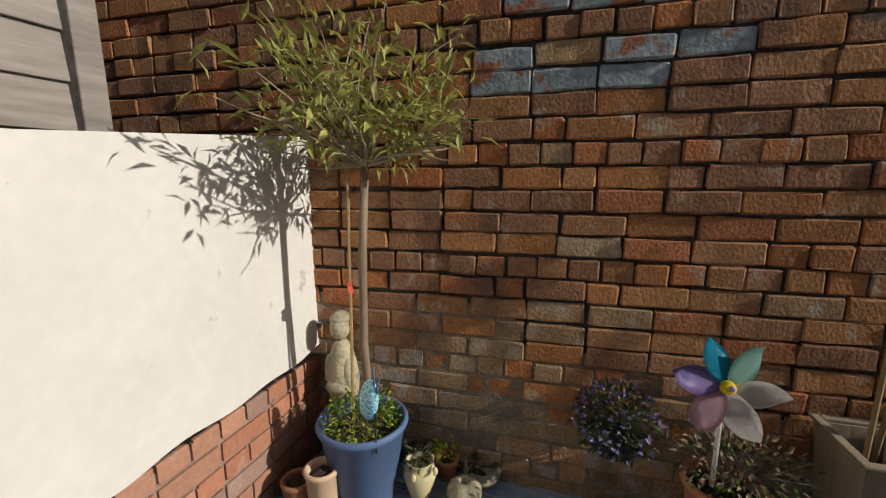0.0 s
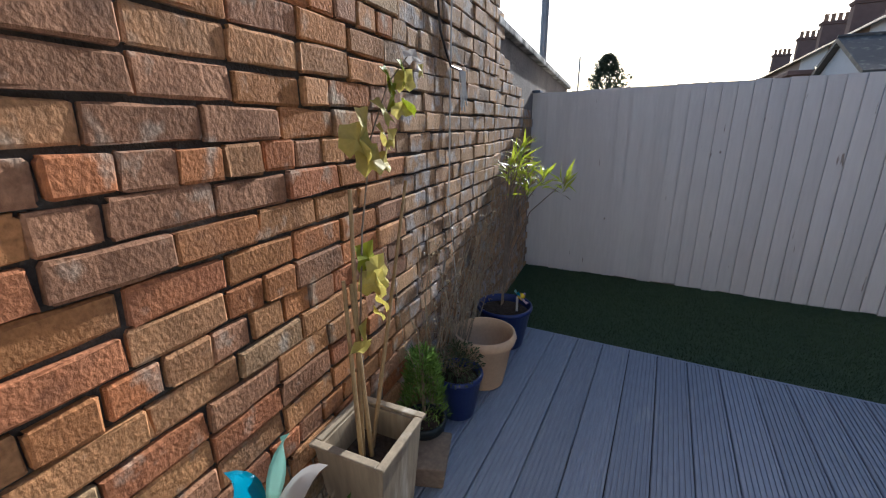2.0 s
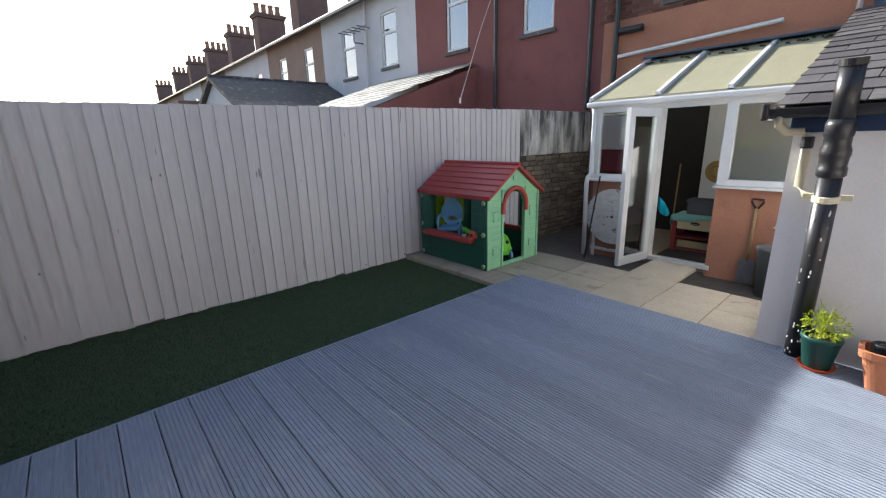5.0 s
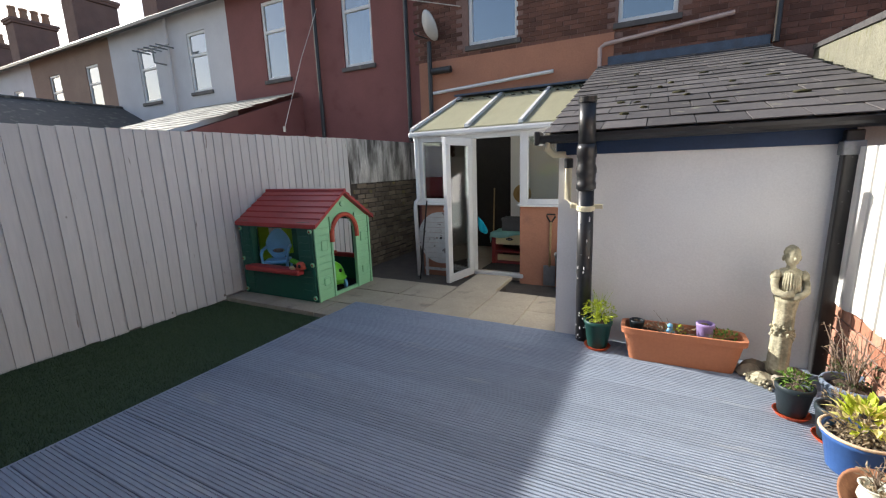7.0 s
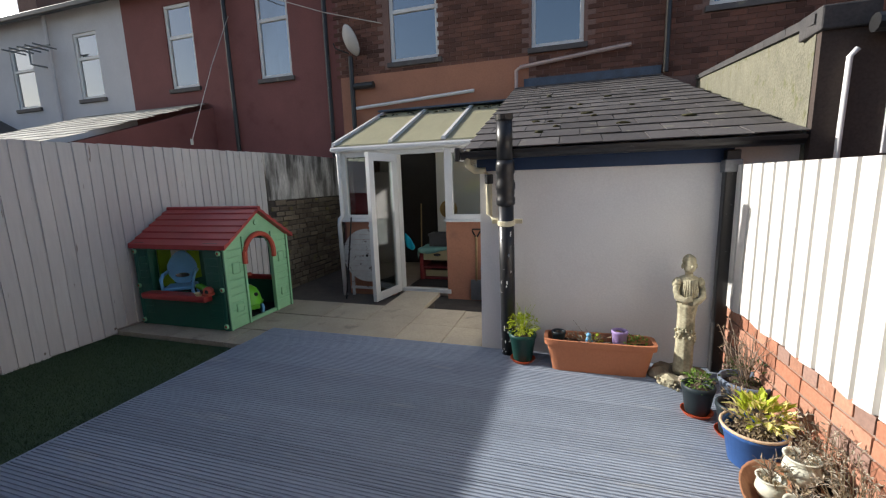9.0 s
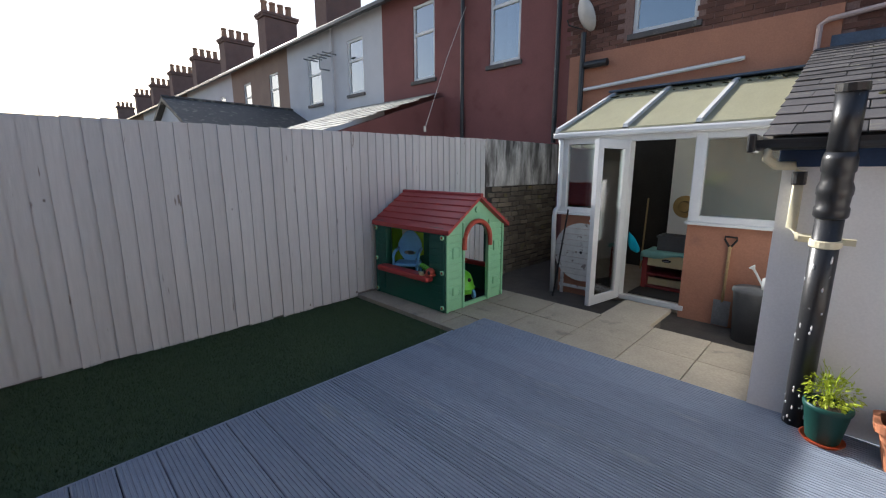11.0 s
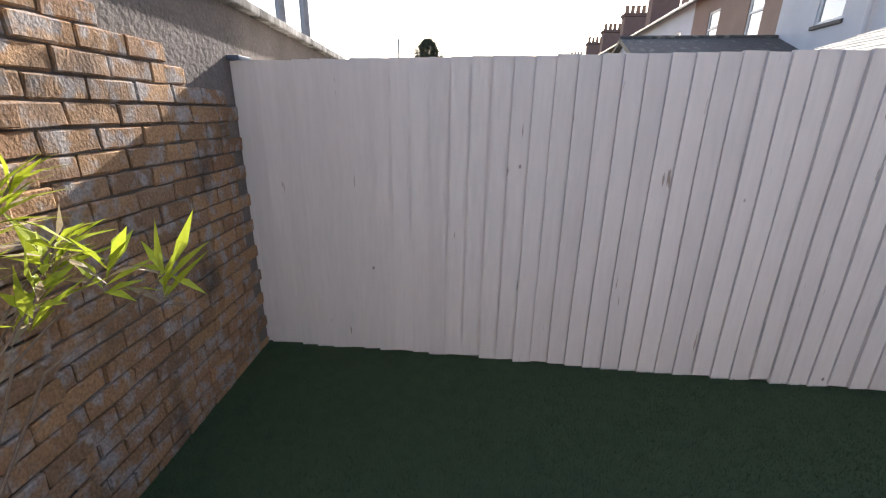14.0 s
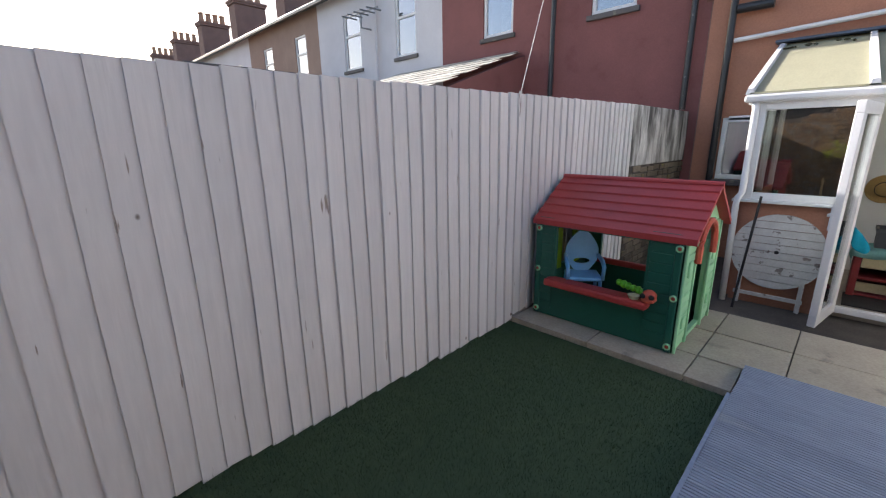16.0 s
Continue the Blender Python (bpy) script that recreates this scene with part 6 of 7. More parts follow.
lathe(bm, [(0.04, 0), (0.055, 0.015), (0.07, 0.05), (0.066, 0.085), (0.04, 0.108), (0.024, 0.112), (0.020, 0.108), (0.02, 0.07), (0.001, 0.07)], 40)
for v in bm.verts:
    v.co += noise.noise_vector(v.co * 60) * 0.004
part("body", bm, m_stone, q, smooth=True)
q = pot("pot", -0.42, 1.60, 0.052, 0.036, 0.095, m_terra, "small terracotta pot with a green seedling", rim=0.008, lip=0.02)
fill(q, 60, (0, 0, 0.12), (0.05, 0.05, 0.045), m_leaf_lime, 0.04, 0.014, seed=14, droop=0.0)
q = thing("bowl", -0.27, 1.63, 0, "low cream bowl planted with succulents beside the brick wall", "bowl")
bm = B()
lathe(bm, [(0.05, 0), (0.075, 0.02), (0.082, 0.045), (0.072, 0.065), (0.076, 0.075), (0.066, 0.072), (0.06, 0.05), (0.001, 0.045)], 26)
part("body", bm, m_stone, q, smooth=True)
fill(q, 60, (-0.02, 0.0, 0.075), (0.06, 0.06, 0.03), m_leaf_dark, 0.035, 0.02, seed=15)
q = pot("pot", -0.57, 1.62, 0.068, 0.05, 0.13, m_stone, "mossy grey stone pot in the wall corner", rim=0.012, lip=0.025)
q = pot("pot", -0.98, 1.05, 0.06, 0.05, 0.07, m_stone, "low stone pot with green sprouts beside the brick wall", rim=0.01, lip=0.02)
fill(q, 50, (0, 0, 0.09), (0.055, 0.055, 0.04), m_leaf_green, 0.035, 0.018, seed=16)

# ---- violet flowers on the wall ----
vf = thing("flower_basket", 0.24, 1.60, 0.27, "mound of violet flowers in a dark wall basket on brick wall", "flowers")
bm = B()
lathe(bm, [(0.02, 0.0), (0.08, 0.03), (0.11, 0.09), (0.105, 0.09), (0.001, 0.08)], 20)
part("basket", bm, m_darkpot, vf)
rr = random.Random(41)
leaf_cloud("foliage", m_leaf_dark, vf, bush_spots(800, (0, -0.02, 0.15), (0.145, 0.11, 0.135), rr, 0.3), 0.032, 0.012, 0.2)
leaf_cloud("blossom", m_petal, vf, bush_spots(200, (0, -0.03, 0.16), (0.15, 0.115, 0.14), rr, 0.7), 0.022, 0.018, 0.0, "violet blossoms")


# ---- windmills ----
def windmill(x, y, z, r, stick, tilt, yaw, label):
    w = thing("windmill", x, y, z, label, "pinwheel")
    bm = B()
    tube(bm, [(0, 0.02, -stick), (0, 0.02, 0.0)], 0.008, 8)
    part("stick", bm, m_pearl, w)
    head = Matrix.Rotation(radians(yaw), 4, "Z") @ Matrix.Rotation(radians(90 + tilt), 4, "X")
    cols = [m_teal, m_mint, m_pearl, m_pearl, m_pink, m_violet]
    for k in range(6):
        bm = B()
        grid = []
        nu, nv = 7, 5
        for i in range(nu):
            u = i / (nu - 1)
            row = []
            for j in range(nv):
                v = j / (nv - 1) - 0.5
                wdt = r * (0.16 + 0.42 * math.sin(math.pi * min(1, u * 0.95 + 0.05)) ** 0.8)
                rad = r * (0.12 + 0.88 * u)
                a = v * wdt * 2.0
                curl = 0.24 * r * (v + 0.5) * (0.4 + u) - 0.05 * r
                row.append(bm.verts.new((rad, a * 0.5 + 0.16 * r * u, curl)))
            grid.append(row)
        for i in range(nu - 1):
            for j in range(nv - 1):
                bm.faces.new((grid[i][j], grid[i + 1][j], grid[i + 1][j + 1], grid[i][j + 1]))
        geo = bmesh.ops.solidify(bm, geom=bm.faces[:], thickness=0.0012)
        bmesh.ops.transform(bm, matrix=head @ Matrix.Rotation(-math.pi / 3 * k + 1.75, 4, "Z"), verts=bm.verts[:])
        part("sail", bm, cols[k], w, smooth=True)
    bm = B()
    lathe(bm, [(0.018, -0.01), (0.022, 0.01), (0.016, 0.03), (0.001, 0.034)], 16, head)
    part("hub", bm, m_yellow, w, "yellow hub")
    bm = B()
    ball(bm, head @ Vector((0, 0, 0.036)), 0.009)
    part("hub_pin", bm, m_lilac, w)
    return w


wp = pot("pot", 0.58, 1.545, 0.125, 0.085, 0.30, m_terra, "terracotta pot of straggling herbs holding a pinwheel", soil=0.9)
fill(wp, 330, (0.03, -0.02, 0.38), (0.20, 0.15, 0.11), m_leaf_dry, 0.03, 0.012, seed=22, stems=26, stem_h=0.2, stem_r=0.19, hollow=0.3)
fill(wp, 160, (0.05, -0.03, 0.36), (0.20, 0.15, 0.1), m_leaf_green, 0.026, 0.011, name="shoot_growth", seed=23)
windmill(0.535, 1.48, 0.66, 0.155, 0.36, -18, 12, "pastel film pinwheel with yellow hub in the herb pot")

# ---- tall wooden planter with vine ----
pl = thing("planter", 0.985, 1.57, 0, "tall tapered weathered wooden planter", "planter", rz=4)
TOP, BOT, PHH = 0.125, 0.085, 0.50
for k in range(4):
    bm = B()
    q = [(-BOT, -BOT, 0), (BOT, -BOT, 0), (TOP, -TOP, PHH), (-TOP, -TOP, PHH)]
    t = 0.022
    v = [bm.verts.new(p) for p in q] + [bm.verts.new((p[0] * (1 - t / TOP), p[1] + t, p[2])) for p in q]
    for f in ((0, 1, 2, 3), (4, 5, 6, 7), (0, 1, 5, 4), (1, 2, 6, 5), (2, 3, 7, 6), (3, 0, 4, 7)):
        bm.faces.new([v[i] for i in f])
    bmesh.ops.transform(bm, matrix=Matrix.Rotation(math.pi / 2 * k, 4, "Z"), verts=bm.verts[:])
    part("side_panel", bm, m_planter, pl)
    bm = B()
    box(bm, -TOP - 0.012, TOP - 0.017, -TOP - 0.012, -TOP + 0.016, PHH, PHH + 0.012, 0.003)
    bmesh.ops.transform(bm, matrix=Matrix.Rotation(math.pi / 2 * k, 4, "Z"), verts=bm.verts[:])
    part("rim_strip", bm, m_planter, pl, "pale worn rim strip")
bm = B()
box(bm, -0.10, 0.10, -0.10, 0.10, 0.36, 0.40)
part("soil", bm, m_soil, pl)
vine = thing("grape_vine", 0.985, 1.57, 0.40, "young vine with yellowing leaves on bamboo canes in the planter", "vine")
for a, b in (((-0.05, 0.0, 0.0), (-0.01, 0.05, 0.62)), ((-0.02, 0.02, 0.0), (0.06, 0.06, 0.88)), ((0.0, 0.0, 0.0), (0.02, 0.05, 0.60)), ((0.03, 0.02, 0.0), (0.42, 0.10, 0.86))):
    bm = B()
    tube(bm, [a, b], 0.008, 8, 0.006)
    part("cane", bm, m_cane, vine)
bm = B()
tube(bm, [(0, 0, 0), (0.03, 0.04, 0.4), (0.09, 0.05, 0.75), (0.16, 0.05, 1.02), (0.26, 0.05, 1.18), (0.40, 0.06, 1.28)], 0.004, 5, 0.002)
part("stem", bm, m_twig, vine)


def vine_leaf(c, size, a, tilt, material):
    bm = B()
    cv = bm.verts.new((0, 0, 0))
    ring = []
    for i in range(15):
        t = 2 * math.pi * i / 15
        r = size * (0.86 + 0.12 * math.cos(5 * t) + 0.05 * math.sin(11 * t)) * (0.45 if i == 0 else 1)
        ring.append(bm.verts.new((r * math.sin(t), -r * math.cos(t) * 1.0 , -0.18 * r + 0.15 * size * math.sin(3 * t))))
    for i in range(15):
        bm.faces.new((cv, ring[i], ring[(i + 1) % 15]))
    bmesh.ops.solidify(bm, geom=bm.faces[:], thickness=0.0008)
    bmesh.ops.transform(bm, matrix=Matrix.Translation(c) @ Matrix.Rotation(a, 4, "Z") @ Matrix.Rotation(tilt, 4, "X"), verts=bm.verts[:])
    return part("leaf", bm, material, vine)


rv = random.Random(17)
for c, s, m_ in [((0.10, 0.04, 0.66), 0.05, m_leaf_lime), ((0.12, 0.02, 0.62), 0.045, m_leaf_yellow), ((0.09, 0.02, 0.58), 0.045, m_leaf_yellow), ((0.13, 0.02, 0.56), 0.035, m_leaf_yellow), ((0.05, 0.03, 0.42), 0.045, m_leaf_yellow),
                 ((0.12, 0.03, 1.05), 0.06, m_leaf_yellow), ((0.07, 0.03, 1.02), 0.05, m_leaf_yellow), ((0.20, 0.02, 1.02), 0.05, m_leaf_yellow), ((0.22, 0.03, 1.10), 0.05, m_leaf_yellow), ((0.28, 0.04, 1.14), 0.045, m_leaf_lime), ((0.27, 0.04, 1.19), 0.05, m_leaf_lime), ((0.35, 0.04, 1.22), 0.045, m_leaf_lime), ((0.41, 0.05, 1.28), 0.03, m_pearl)]:
    vine_leaf(c, s * 1.25, rv.uniform(-0.8, 0.8), rv.uniform(0.7, 1.7), m_)
    vine_leaf((c[0] + rv.uniform(-0.05, 0.05), c[1] - rv.uniform(0.0, 0.05), c[2] - rv.uniform(0.02, 0.09)), s * rv.uniform(0.8, 1.15), rv.uniform(-1.2, 1.2), rv.uniform(0.9, 2.2), m_leaf_yellow if rv.random() < 0.7 else m_)

# ---- shrubs and pots along the wall ----
cs = pot("pot", 1.47, 1.66, 0.10, 0.085, 0.17, m_darkpot, "square-sided dark pot with a small bright conifer", rim=0.008)
rr = random.Random(51)
sp_ = []
for k in range(1500):
    h = rr.random() ** 0.8
    r = 0.115 * (1 - 0.55 * h) * (0.6 + 0.4 * rr.random())
    a = rr.uniform(0, 6.283)
    sp_.append(((r * math.cos(a), r * math.sin(a), 0.17 + 0.33 * h), (math.cos(a), math.sin(a), 1.2)))
leaf_cloud("foliage", m_leaf_conifer, cs, sp_, 0.04, 0.008, -0.1)
bm = B()
tube(bm, [(0, 0, 0.12), (0, 0, 0.5)], 0.012, 6, 0.004)
part("stem", bm, m_bark, cs)
bm = B()
box(bm, -0.09, 0.09, -0.07, 0.07, 0.0, 0.12, 0.008)
for v in bm.verts:
    v.co.x *= 1 + 0.25 * v.co.z / 0.12
    v.co.y *= 1 + 0.25 * v.co.z / 0.12
sq = part("square_pot", bm, m_twig, None)
sq.matrix_basis = pose(1.36, 1.57, 0, 0, 0, 20)
tagged(sq, "small brown square pot on the decking beside the planter", "plant pot")
bpz = pot("pot", 1.77, 1.63, 0.125, 0.085, 0.25, m_navy, "dark navy pot with a dull low herb", rim=0.012)
fill(bpz, 700, (-0.02, 0, 0.30), (0.14, 0.13, 0.10), m_leaf_dark, 0.024, 0.009, seed=61, stems=20, stem_h=0.18, stem_r=0.12)
pot("pot", 2.09, 1.62, 0.175, 0.115, 0.33, m_buff, "empty buff terracotta pot with a thick rolled rim", rim=0.03, soil=0.45, lip=0.06)
bp2 = pot("pot", 2.57, 1.67, 0.185, 0.13, 0.29, m_navy, "wide navy blue pot holding a tall oleander", rim=0.015)
fl = windmill(2.56, 1.56, 0.36, 0.06, 0.12, -40, 40, "small foil pinwheel in the navy pot")
ol = thing("oleander", 2.60, 1.70, 0.25, "tall thin oleander with lime green lance-shaped leaves", "shrub")
rr = random.Random(71)
heads = [((0.36, -0.04, 0.92), 20), ((0.42, 0.03, 0.88), 18), ((0.28, 0.02, 1.02), 22), ((0.18, 0.02, 0.90), 16), ((0.40, -0.14, 0.86), 14), ((0.26, -0.08, 0.82), 18), ((0.44, -0.27, 0.82), 16), ((0.14, -0.04, 0.98), 14), ((0.34, 0.0, 1.08), 16), ((0.05, 0.0, 0.95), 10)]
spots, dull = [], []
for (hx, hy, hz), cnt in heads:
    bm = B()
    tube(bm, [(rr.uniform(-0.02, 0.02), 0, 0), (hx * 0.15 + 0.02, hy * 0.1, hz * 0.45), (hx * 0.45, hy * 0.4, hz * 0.78), (hx, hy, hz)], 0.0055, 6, 0.003)
    part("stem", bm, m_twig, ol)
    for k in range(cnt):
        a = k * 2.4
        (dull if rr.random() < 0.2 else spots).append((Vector((hx - 0.05 * k / cnt, hy, hz - 0.09 * k / cnt)), Vector((math.cos(a) * 0.8 + 0.4, math.sin(a) * 0.8, 0.5))))
leaf_cloud("foliage", m_leaf_lime, ol, spots, 0.15, 0.026, 0.1, fold=0.12)
leaf_cloud("dry_foliage", m_leaf_dry, ol, dull, 0.13, 0.022, 0.5, "dry brown leaves", fold=0.12)

# dry climber stems, twine and nails on the wall
cl = thing("dry_climber", 1.9, 1.70, 0.0, "bare dry climber stems fanned over the brick wall", "climber")
rr = random.Random(81)
for k in range(46):
    x0 = rr.uniform(-0.45, 0.25)
    dx = rr.uniform(0.1, 1.0) * rr.choice((1, 1, 1, -0.35))
    pts = []
    h = rr.uniform(0.5, 1.05)
    for i in range(6):
        f = i / 5
        x = x0 + dx * f ** 1.1
        pts.append((x + rr.gauss(0, 0.012), 0.05 + 0.0885 * x - rr.uniform(0.0, 0.04), 0.05 + h * f + rr.gauss(0, 0.015)))
    bm = B()
    tube(bm, pts, rr.uniform(0.0025, 0.005), 5, 0.0015)
    part("stem", bm, m_bark_pale, cl)
cspots = []
for k in range(320):
    x = rr.uniform(-0.35, 0.75)
    cspots.append(((x, 0.05 + 0.0885 * x - rr.uniform(0.0, 0.05), rr.uniform(0.2, 0.95)), (rr.uniform(-1, 1), -0.3, rr.uniform(-1, 1))))
leaf_cloud("dead_leaves", m_leaf_dry, cl, cspots, 0.035, 0.012)
tw = thing("twine", 0.0, 0.0, 0.0, "white twine and black cable hanging on the brick wall", "string")
for pts, r in (([(2.14, 1.842, 3.0), (2.13, 1.842, 2.02), (2.11, 1.84, 1.68), (2.08, 1.835, 1.19), (2.045, 1.832, 1.05)], 0.0045), ([(2.045, 1.832, 1.05), (2.09, 1.84, 0.98), (2.16, 1.845, 0.69), (2.22, 1.85, 0.40)], 0.003)):
    bm = B()
    tube(bm, pts, r, 6)
    part("cord", bm, m_string, tw)
bm = B()
tube(bm, [(1.95, 1.828, 2.9), (1.97, 1.83, 1.99), (1.99, 1.83, 1.88), (2.04, 1.832, 1.81), (2.11, 1.838, 1.74), (2.24, 1.848, 1.735)], 0.006, 6)
part("cable", bm, m_black, tw, "black cable")
for k in range(12):
    bm = B()
    x = 2.235 + 0.006 * k
    tube(bm, [(x, 1.848, 1.735), (x + rr.uniform(-0.01, 0.03), 1.845, 1.66), (x + rr.uniform(-0.03, 0.03), 1.842, 1.56 + rr.uniform(-0.04, 0.05))], 0.0035, 4)
    part("frayed_strand", bm, m_string, tw)

# ---- things by the outhouse ----
gp_ = pot("pot", 0.42, -2.28, 0.10, 0.07, 0.22, m_greenpot, "dark green pot with bright herb on an orange saucer", saucer=True, rim=0.01)
fill(gp_, 480, (0, 0, 0.28), (0.12, 0.11, 0.08), m_leaf_lime, 0.024, 0.012, seed=91, stems=14, stem_h=0.24, stem_r=0.1, stem_mat=m_leaf_lime)
tg = thing("trough", -0.11, -2.25, 0, "long terracotta plastic trough planter by the white wall", "planter", rz=1)
bm = B()
L2, D2, H2 = 0.36, 0.10, 0.235
pr = [(0.86, 0.72, 0.0), (0.97, 0.93, H2 - 0.045), (1.02, 1.06, H2 - 0.04), (1.03, 1.08, H2), (0.96, 0.90, H2), (0.93, 0.84, H2 - 0.05), (0.85, 0.70, 0.08)]
rings = []
for fx, fy, z in pr:
    ring = []
    for i in range(32):
        a = 2 * math.pi * i / 32
        cx, cy = math.cos(a), math.sin(a)
        sx, sy = math.copysign(abs(cx) ** 0.28, cx), math.copysign(abs(cy) ** 0.28, cy)
        ring.append(bm.verts.new((L2 * fx * sx, D2 * fy * sy, z)))
    rings.append(ring)
for a, b in zip(rings, rings[1:]):
    for i in range(32):
        bm.faces.new((a[i], a[(i + 1) % 32], b[(i + 1) % 32], b[i]))
bm.faces.new(rings[0]), bm.faces.new(rings[-1])
part("body", bm, m_terra, tg)
bm = B()
box(bm, -0.32, 0.32, -0.08, 0.08, 0.16, 0.18)
bmesh.ops.subdivide_edges(bm, edges=bm.edges[:], cuts=5, use_grid_fill=True)
for v in bm.verts:
    v.co.z += 0.015 * noise.noise(v.co * 18)
part("soil", bm, m_soil, tg)
fill(tg, 150, (0.06, 0.0, 0.205), (0.24, 0.06, 0.05), m_leaf_dry, 0.03, 0.012, seed=93, stems=26, stem_h=0.13, stem_r=0.2)
fill(tg, 120, (-0.24, 0.03, 0.225), (0.09, 0.05, 0.05), m_leaf_green, 0.03, 0.014, seed=94, name="shoot_growth")
fill(tg, 60, (0.03, 0.02, 0.22), (0.06, 0.05, 0.05), m_leaf_lime, 0.028, 0.013, seed=96, name="sprig_growth")
lp = pot("small_pot", -0.25, -2.26, 0.055, 0.042, 0.125, m_lilac, "small lilac pot standing in the trough", rim=0.004, z=0.175, lip=0.02)
pot("small_pot", 0.16, -2.26, 0.05, 0.036, 0.09, m_darkpot, "small black nursery pot standing in the trough", rim=0.004, z=0.175, lip=0.015)
bm = B()
ball(bm, (-0.05, -2.23, 0.212), (0.026, 0.02, 0.042), 3)
ball(bm, (-0.045, -2.222, 0.262), (0.018, 0.018, 0.018), 2)
tagged(part("blue_ornament", bm, m_blue_toy, smooth=True), "small bright blue ornament lying in the trough", "ornament")
q = pot("pot", -0.62, -1.80, 0.085, 0.062, 0.18, m_darkpot, "black nursery pot with sprouts on an orange saucer", saucer=True, rim=0.008)
fill(q, 110, (0, 0, 0.20), (0.075, 0.075, 0.05), m_leaf_green, 0.032, 0.014, seed=95, stems=12, stem_h=0.1, stem_r=0.06)
q = pot("pot", -0.74, -1.62, 0.085, 0.062, 0.18, m_darkpot, "black nursery pot with dry sprigs on an orange saucer", saucer=True, rim=0.008)
fill(q, 70, (0, 0, 0.20), (0.07, 0.07, 0.05), m_leaf_dry, 0.03, 0.012, seed=96, stems=16, stem_h=0.14, stem_r=0.06)
q = pot("pot", -0.86, -1.84, 0.13, 0.09, 0.22, m_greyblue, "wide grey-blue pot with dead stems by the brick wall", rim=0.012)
fill(q, 120, (0, 0, 0.25), (0.13, 0.13, 0.08), m_leaf_dark, 0.03, 0.014, seed=97, stems=30, stem_h=0.34, stem_r=0.16)
q = thing("dead_shrub", -0.90, -2.12, 0, "dry dead shrub stems in the corner by the downpipe", "shrub")
bm, tips = twig_set(26, (0, 0, 0), 0.12, 0.42, random.Random(98), 0.004)
part("stem_growth", bm, m_twig, q)["kind"] = "stuff"
leaf_cloud("seed_heads", m_leaf_dry, q, [t for t in tips for _ in range(2)], 0.022, 0.012)
q = pot("pot", -0.745, -1.40, 0.128, 0.092, 0.19, m_bluepot, "cobalt blue pot of yellow-green leaves with tan rim", rim=0.014)
fill(q, 60, (-0.03, 0.0, 0.25), (0.10, 0.09, 0.07), m_leaf_yellow, 0.062, 0.030, seed=99, droop=-0.5)
fill(q, 70, (-0.03, 0.0, 0.25), (0.10, 0.09, 0.07), m_leaf_lime, 0.062, 0.030, name="fresh_growth", seed=98, droop=-0.5)
fill(q, 300, (0, 0, 0.205), (0.112, 0.112, 0.045), m_leaf_dry, 0.03, 0.014, seed=100, name="dead_leaves")
bm = B()
tube(bm, [(0.131 * math.cos(2 * math.pi * i / 32), 0.131 * math.sin(2 * math.pi * i / 32), 0.188) for i in range(33)], 0.007, 8)
part("rim_band", bm, m_buff, q, "tan worn rim")
q = thing("boat_planter", -0.73, -1.02, 0, "shallow boat-shaped terracotta planter dish", "planter", rz=-8)
bm = B()
pr = [(0.45, 0.0), (0.75, 0.03), (1.0, 0.10), (1.03, 0.115), (0.96, 0.112), (0.70, 0.05), (0.40, 0.03)]
rings = [[bm.verts.new((0.15 * f * math.cos(6.2832 * i / 28), 0.24 * f * math.sin(6.2832 * i / 28), z)) for i in range(28)] for f, z in pr]
for a, b in zip(rings, rings[1:]):
    for i in range(28):
        bm.faces.new((a[i], a[(i + 1) % 28], b[(i + 1) % 28], b[i]))
bm.faces.new(rings[0]), bm.faces.new(rings[-1])
part("body", bm, m_terra_old, q, smooth=True)
for (x, y, s, z), sd in (((-0.70, -1.10, 0.85, 0.05), 101), ((-0.81, -1.13, 1.05, 0.12), 102), ((-0.74, -0.95, 0.95, 0.05), 103)):
    q = thing("urn", x, y, z, "pale glazed belly urn with a dry plant in a dish", "urn", "pale urns")
    bm = B()
    lathe(bm, [(a * s, b * s) for a, b in [(0.03, 0), (0.045, 0.015), (0.06, 0.05), (0.055, 0.08), (0.046, 0.09), (0.058, 0.105), (0.062, 0.112), (0.05, 0.11), (0.042, 0.085), (0.001, 0.08)]], 26)
    part("body", bm, m_white_cer, q, smooth=True)
    fill(q, 60, (0, 0, 0.12), (0.05, 0.05, 0.04), m_leaf_dry, 0.03, 0.012, seed=sd, stems=14, stem_h=0.12, stem_r=0.06)
q = pot("pot", -0.86, -1.13, 0.07, 0.06, 0.12, m_darkpot, "dark pot hidden under dry plants", rim=0.006)
for x, y, h, sd in ((-0.90, -0.98, 0.33, 111), (-0.88, -0.72, 0.30, 112), (-0.92, -0.50, 0.26, 113), (-0.95, -1.22, 0.36, 114)):
    q = thing("dry_lavender", x, y, 0, "dry grey lavender clump along the red brick wall", "shrub", "lavender clumps")
    bm, tips = twig_set(70, (0, 0, 0), 0.17, h, random.Random(sd), 0.002)
    part("stem_growth", bm, m_leaf_dry, q)["kind"] = "stuff"
    leaf_cloud("sprig_growth", mat("silver_sprig", (0.40, 0.37, 0.29), (0.47, 0.40, 0.31), **leaf_kw) if sd == 111 else bpy.data.materials["silver_sprig"], q, [t for t in tips for _ in range(3)], 0.024, 0.008)

# moss on the outhouse slates, loose cable on the house wall
mo = random.Random(120)
